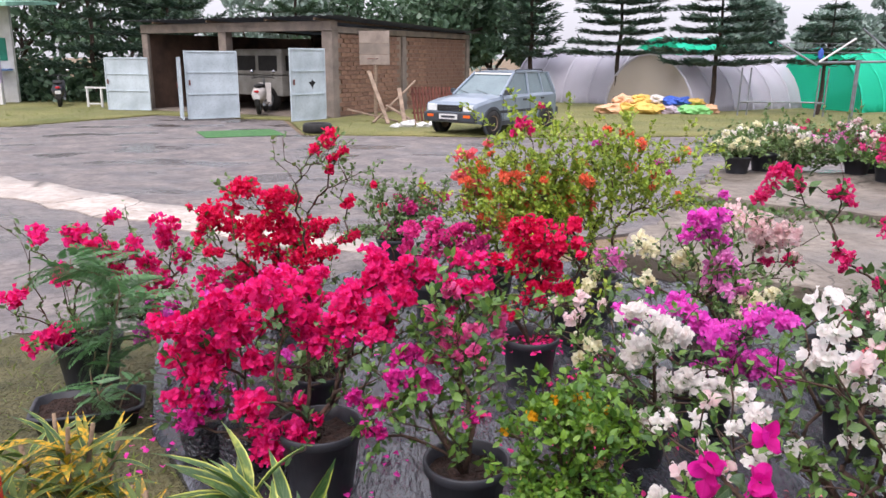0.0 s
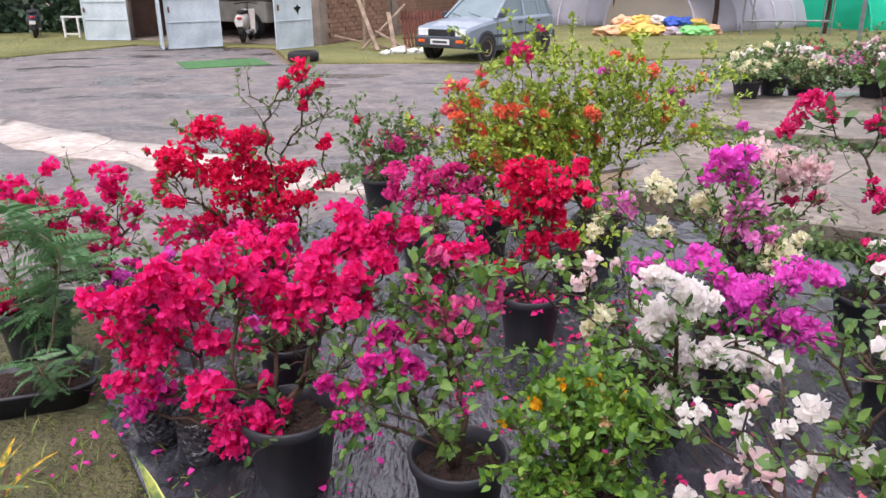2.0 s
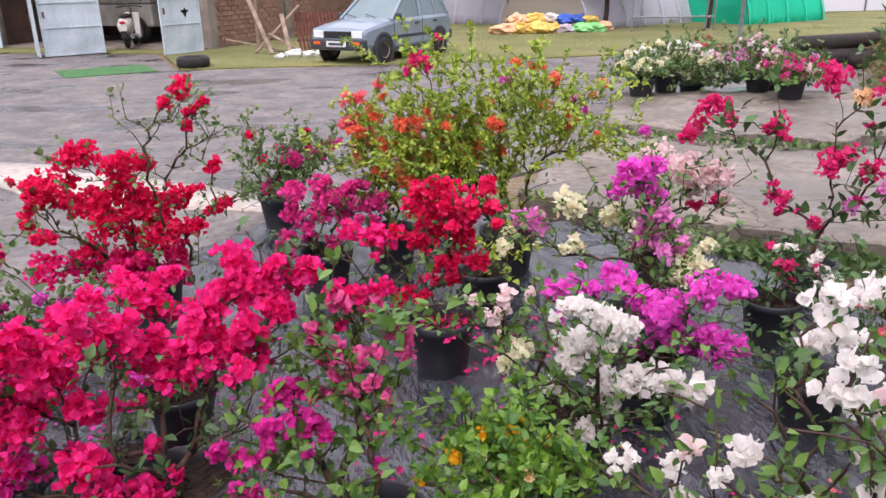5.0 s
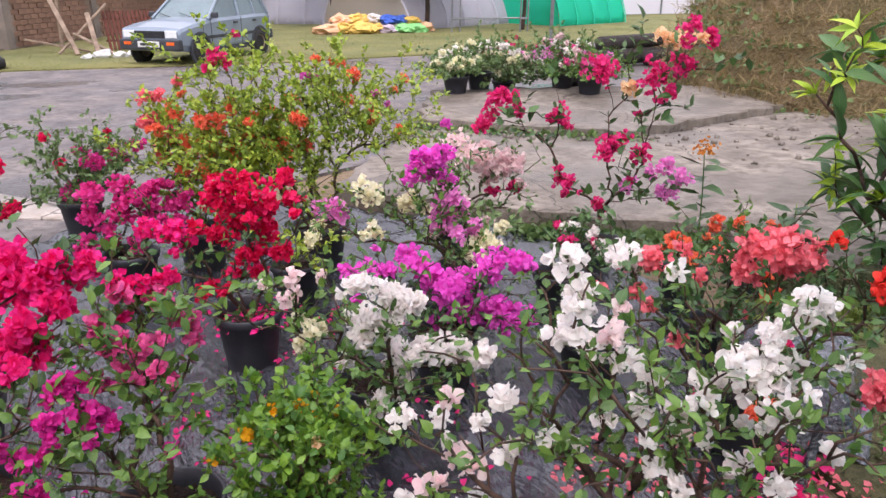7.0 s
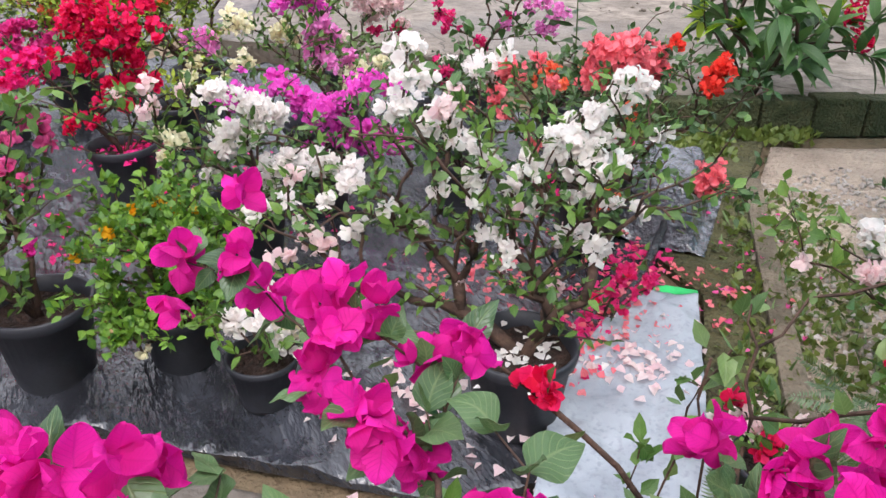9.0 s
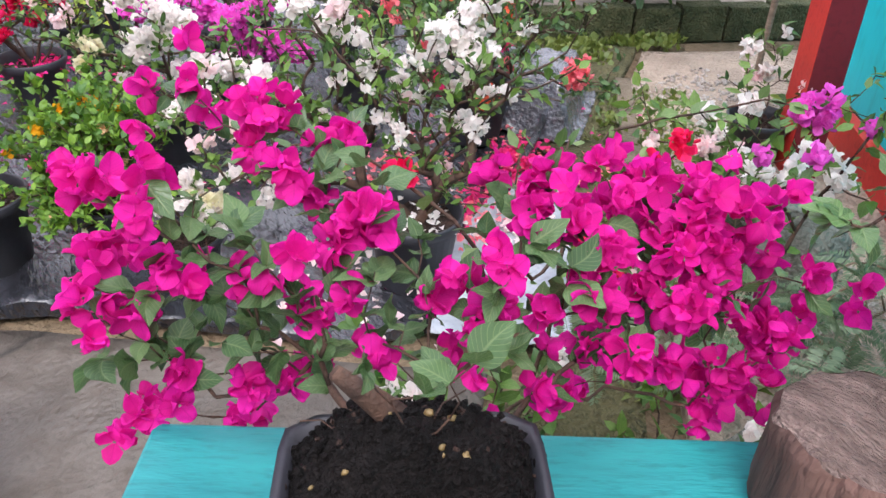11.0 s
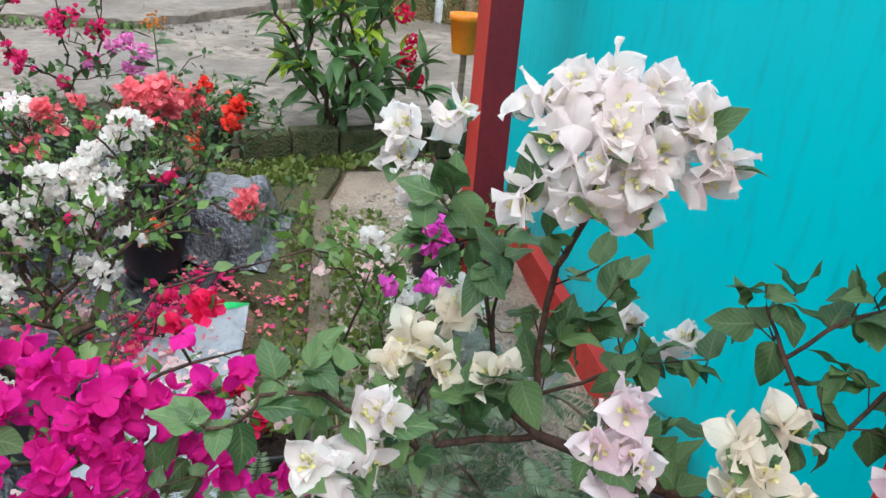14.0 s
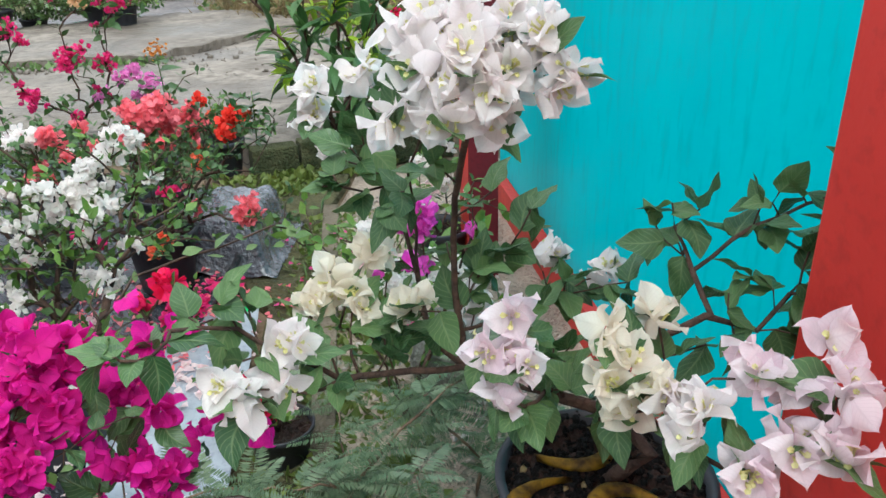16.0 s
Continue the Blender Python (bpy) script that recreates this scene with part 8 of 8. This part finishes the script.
for k, (x, y, sx, sy, sz, label) in enumerate(((2.28, 1.05, 0.17, 0.15, 0.17, "pale grey boulder beside the red plinth"), (1.72, 0.36, 0.2, 0.16, 0.13, "broad pale boulder below the bench"), (1.45, 0.50, 0.15, 0.13, 0.12, "small pale boulder in the weeds"))):
    tagged(part("boulder", blob(sx, sy, sz, (0, 0, sz * 0.7), 3, 0.25, 4.0 + k), STONE, smooth=True), label, "boulder", "boulders").location = (x, y, 0.0)

# ---- the bank, its grass and the timber beyond ----
bm = bmesh.new()
foot = [(11.5, 15.0), (8.8, 12.4), (7.35, 10.4), (6.95, 8.9), (7.05, 7.6), (7.7, 6.5), (9.2, 5.0), (12.0, 3.0)]
rows = []
for i in range(43):
    f = i / 42 * (len(foot) - 1)
    a, b = foot[min(int(f), len(foot) - 2)], foot[min(int(f), len(foot) - 2) + 1]
    t = f - min(int(f), len(foot) - 2)
    x0, y0 = a[0] + (b[0] - a[0]) * t, a[1] + (b[1] - a[1]) * t
    line = []
    for j in range(25):
        v = 7.0 * (j / 24) ** 1.4
        x, y = x0 + v * 0.93, y0 + v * 0.36
        z = 2.9 * (1 - math.exp(-v * 0.62)) + 0.28 * noise.fractal(Vector((x * 0.8, y * 0.8, 2)), 1.0, 2.0, 4) * min(1.0, v) - 0.02
        line.append(bm.verts.new((x, y, z)))
    rows.append(line)
for a, b in zip(rows, rows[1:]):
    for j in range(24):
        bm.faces.new((a[j], a[j + 1], b[j + 1], b[j]))
bmesh.ops.recalc_face_normals(bm, faces=bm.faces)
spots = [tuple(v.co) for line in rows for v in line]
tagged(part("bank", bm, surface("dry_bank_earth", rgb(120, 100, 72), rgb(86, 80, 50), 0.95, 1.6, 22.0, 0.9, 0.04), smooth=True), "earth bank overgrown with dry grass", "bank", kind="structure")
rnd = np.random.default_rng(240)
spots = np.array(spots)


def tufts(name, label, places, leaf, size, count, seed, kinds=BLADE_KINDS, up=1.0, loose=0.7, jitter=0.15):
    r = np.random.default_rng(seed)
    at = places[r.integers(0, len(places), count)] + r.normal(size=(count, 3)) * np.array((jitter, jitter, 0.0))
    axes = r.normal(size=(count, 3)) * loose + np.array((0, 0, up))
    return tagged(part(name, scatter(name, kinds, at, bases(axes, r, loose=1.0), size * r.uniform(0.5, 1.4, count), r), LEAVES[leaf]), label, "grass", kind="stuff")


low = spots[spots[:, 2] < 2.6]
tufts("dry_grass", "dry straw-coloured grass on the bank", low, "dry", 0.2, 34000, 241, [leaf_kind(0.026, 0.4, 0.4, 1), leaf_kind(0.032, 0.3, 0.6, 1)], up=0.6, loose=0.8)
tufts("bank_weeds", "green weeds on the bank", low, "dull", 0.08, 8000, 242, FLAKE_KINDS, 0.6)


def patch(outline_x, outline_y, count, seed, z=0.015):
    r = np.random.default_rng(seed)
    return np.stack([r.uniform(*outline_x, count), r.uniform(*outline_y, count), np.full(count, z)], 1)


tufts("verge_grass", "tufted grass along the shed and verge", np.concatenate([patch((-3.4, 4.0), (17.0, 21.5), 200, 1), patch((4.0, 16.0), (18.5, 24.0), 400, 2), patch((-14, -9), (19.5, 27), 300, 3)]), "grass", 0.06, 10000, 243, up=0.8, jitter=0.4)
weed_at = np.array([(2.0 + 0.95 * t + s * 0.30, 1.62 + 1.05 * t - s * 0.26, 0.02) for t in np.linspace(-0.6, 0.95, 60) for s in np.linspace(0.05, 0.95, 5)])
tufts("weeds", "small green weeds on the earth strip", weed_at, "grass", 0.04, 2000, 244, FLAKE_KINDS, 0.6, jitter=0.05)
tufts("weeds", "thin weed blades on the earth strip", weed_at, "dull", 0.07, 500, 245, up=0.7, jitter=0.06)
tufts("weeds", "weeds along the foot of the blocks", patch((2.75, 3.9), (3.0, 3.45), 60, 5), "grass", 0.05, 1600, 246, FLAKE_KINDS, 0.7, jitter=0.05)
tufts("weeds", "weeds along the edge of the ground sheet", np.concatenate([patch((-1.6, -0.7), (2.3, 2.95), 60, 6), patch((-2.6, -1.7), (2.8, 4.2), 60, 7) ]), "grass", 0.05, 900, 247, up=0.5, jitter=0.10)
tufts("weeds", "weeds along the terrace edge", np.array([(2.3 + 1.1 * t, 5.0 - 0.75 * t, 0.02) for t in np.linspace(0, 1, 30)] + [(2.64 + 1.8 * t, 8.2 - 1.3 * t, 0.13) for t in np.linspace(0, 1, 12)]), "dull", 0.07, 1200, 248, FLAKE_KINDS, 0.8, jitter=0.08)

# fallen petals and leaves
for key, places, count, size, seed, where in (("coral", patch((1.3, 2.25), (1.75, 2.7), 90, 11, 0.055), 420, 0.026, 251, "around the coral bush"), ("blush", patch((1.0, 1.9), (1.3, 2.1), 60, 12, 0.05), 240, 0.028, 252, "on the pale sheet"),
                                       ("pinkhot", patch((0.0, 1.2), (2.5, 4.2), 80, 13, 0.05), 260, 0.026, 253, "between the pots"), ("mag", patch((-1.5, -0.2), (2.5, 4.2), 60, 14, 0.05), 200, 0.026, 254, "below the red bushes"),
                                       ("rose", patch((0.30, 0.52), (3.60, 3.82), 30, 15, 0.25), 110, 0.026, 255, "on the soil of a pot"), ("white", patch((1.11, 1.31), (1.60, 1.80), 30, 16, 0.245), 70, 0.028, 256, "on the soil of the bonsai pot"),
                                       ("pinkhot", np.array([(1.42 + 0.72 * q, 1.80 + 0.50 * q, 0.06) for q in np.linspace(0, 1, 40)]), 240, 0.03, 258, "heaped along the black hem"),
                                       ("coral", np.array([(1.45 + 0.72 * q, 1.74 + 0.50 * q, 0.07) for q in np.linspace(0, 0.9, 40)]), 80, 0.03, 259, "heaped beside the black hem"), ("blush", patch((0.72, 1.05), (1.72, 1.98), 40, 18, 0.055), 70, 0.030, 260, "before the bonsai pot"),
                                       ("blush", patch((1.5, 1.75), (1.62, 1.8), 30, 19, 0.075), 60, 0.032, 261, "on the wrinkled pale sheet"), ("dusty", patch((2.0, 2.9), (1.4, 2.6), 50, 17, 0.05), 50, 0.024, 257, "on the weedy strip")):
    r = np.random.default_rng(seed)
    at = places[r.integers(0, len(places), count)] + r.normal(size=(count, 3)) * np.array((0.05, 0.05, 0.004))
    axes = r.normal(size=(count, 3)) * np.array((1, 1, 0.3))
    tagged(part("fallen_petals", scatter("fallen_petals", PETAL_KINDS, at, bases(axes, r, loose=0.25), size * r.uniform(0.6, 1.3, count), r), BRACTS[key]), f"fallen bougainvillea petals {where}", "petals", kind="stuff")

# dark timber beyond the far pots, poles and cloth at the bank
CHAR = surface("dark_timber", rgb(62, 56, 54), rgb(38, 34, 34), 0.8, 5.0, 40.0, 0.6, 0.01, stretch=(1, 6, 1))
for k, (x, y, z, turn, length, r) in enumerate(((7.6, 13.4, 0.16, -78, 3.4, 0.16), (8.0, 13.9, 0.16, -70, 3.2, 0.15), (8.0, 13.6, 0.42, -82, 3.0, 0.14), (8.9, 13.3, 0.15, -60, 2.4, 0.14))):
    tagged(part("timber_log", tubes([[((0, 0, 0), r), ((0.05, length * 0.5, 0.03), r * 0.95), ((0, length, 0), r * 0.8)]], 10), CHAR, smooth=True), "dark wet felled log lying by the yard", "log", "felled logs").matrix_world = pose(x, y, z, 0, 0, turn)
PIPE = surface("pale_pipe", rgb(188, 190, 194), rgb(150, 152, 158), 0.5, 4.0, 40.0, 0.1, 0.002)
CLOTH = surface("brown_cloth", rgb(150, 112, 84), rgb(112, 82, 62), 0.9, 4.0, 60.0, 0.4, 0.01)
frame_ob = thing("pole_shelter", "open shelter of pale and wooden poles", "shelter", pose(7.9, 6.2, 0))
part("pole", rod((0, 0, -0.05), (0.08, 0, 2.6), 0.05), PIPE, frame_ob, "pale grey pipe")
part("pole", rod((0.35, -0.2, -0.05), (0.38, -0.2, 2.6), 0.055), OLD_WOOD, frame_ob)
part("pole", rod((1.6, -1.2, -0.05), (1.6, -1.2, 2.6), 0.055), OLD_WOOD, frame_ob)
part("beam", rod((-0.3, 0.2, 2.45), (1.9, -1.5, 2.5), 0.05), OLD_WOOD, frame_ob)
part("rail", rod((0.36, -0.2, 0.75), (1.6, -1.2, 0.75), 0.04), OLD_WOOD, frame_ob)
bm = bmesh.new()
bmesh.ops.create_grid(bm, x_segments=20, y_segments=20, size=0.5)
for v in bm.verts:
    x, y = v.co.x, v.co.y
    v.co = (x * 0.9, 0.06 * math.sin(14 * x) + 0.03 * math.sin(9 * y + 3 * x), 2.0 + y * (0.9 + 0.2 * math.sin(6 * x)))
bmesh.ops.solidify(bm, geom=bm.faces[:], thickness=0.006)
part("cloth", bm, CLOTH, frame_ob, "faded brown cloth hung over the beam", smooth=True).matrix_basis = pose(0.35, -0.30, 0, 0, 0, -38)

rnd = np.random.default_rng(260)
count = 240
t = rnd.uniform(0, 1, count)
places = np.stack([2.7 + 2.0 * t + rnd.normal(0, 0.18, count), 8.1 - 1.35 * t + rnd.normal(0, 0.18, count), np.full(count, 0.14)], 1)
places[:count // 3] = np.stack([rnd.uniform(4.5, 7.0, count // 3), rnd.uniform(5.5, 7.4, count // 3), np.full(count // 3, 0.14)], 1)
places[count // 3:count // 2] = np.stack([2.2 + 1.3 * t[count // 3:count // 2] + rnd.normal(0, 0.08, count // 2 - count // 3), 5.2 - 0.95 * t[count // 3:count // 2] + rnd.normal(0, 0.08, count // 2 - count // 3), np.full(count // 2 - count // 3, 0.03)], 1)
chip = boxed(-0.5, -0.5, -0.3, 0.5, 0.5, 0.3)
CHIP = np.array([tuple(v.co) for v in chip.verts]), [tuple(v.index for v in f.verts) for f in chip.faces], np.full((8, 3), 0.5)
chip.free()
tagged(part("rubble_chips", scatter("rubble_chips", [CHIP], places, bases(rnd.normal(size=(count, 3)), rnd, loose=1.0), 0.010 + 0.05 * rnd.uniform(0, 1, count) ** 2.5, rnd), TERRACE), "chips of broken concrete on the terrace", "rubble", kind="stuff")
count = 2600
places = np.stack([rnd.uniform(2.0, 3.6, count), rnd.uniform(0.6, 2.6, count), np.full(count, 0.022)], 1)
keep = np.abs((places[:, 0] - 2.75) * 0.72 - (places[:, 1] - 1.75) * 0.69) < 0.42
places = places[keep]
tagged(part("gravel_stones", scatter("gravel_stones", [CHIP], places, bases(rnd.normal(size=places.shape), rnd, loose=1.0), rnd.uniform(0.008, 0.022, len(places)), rnd), PALE_CONCRETE), "loose pale stones on the gravel path", "gravel", kind="stuff")
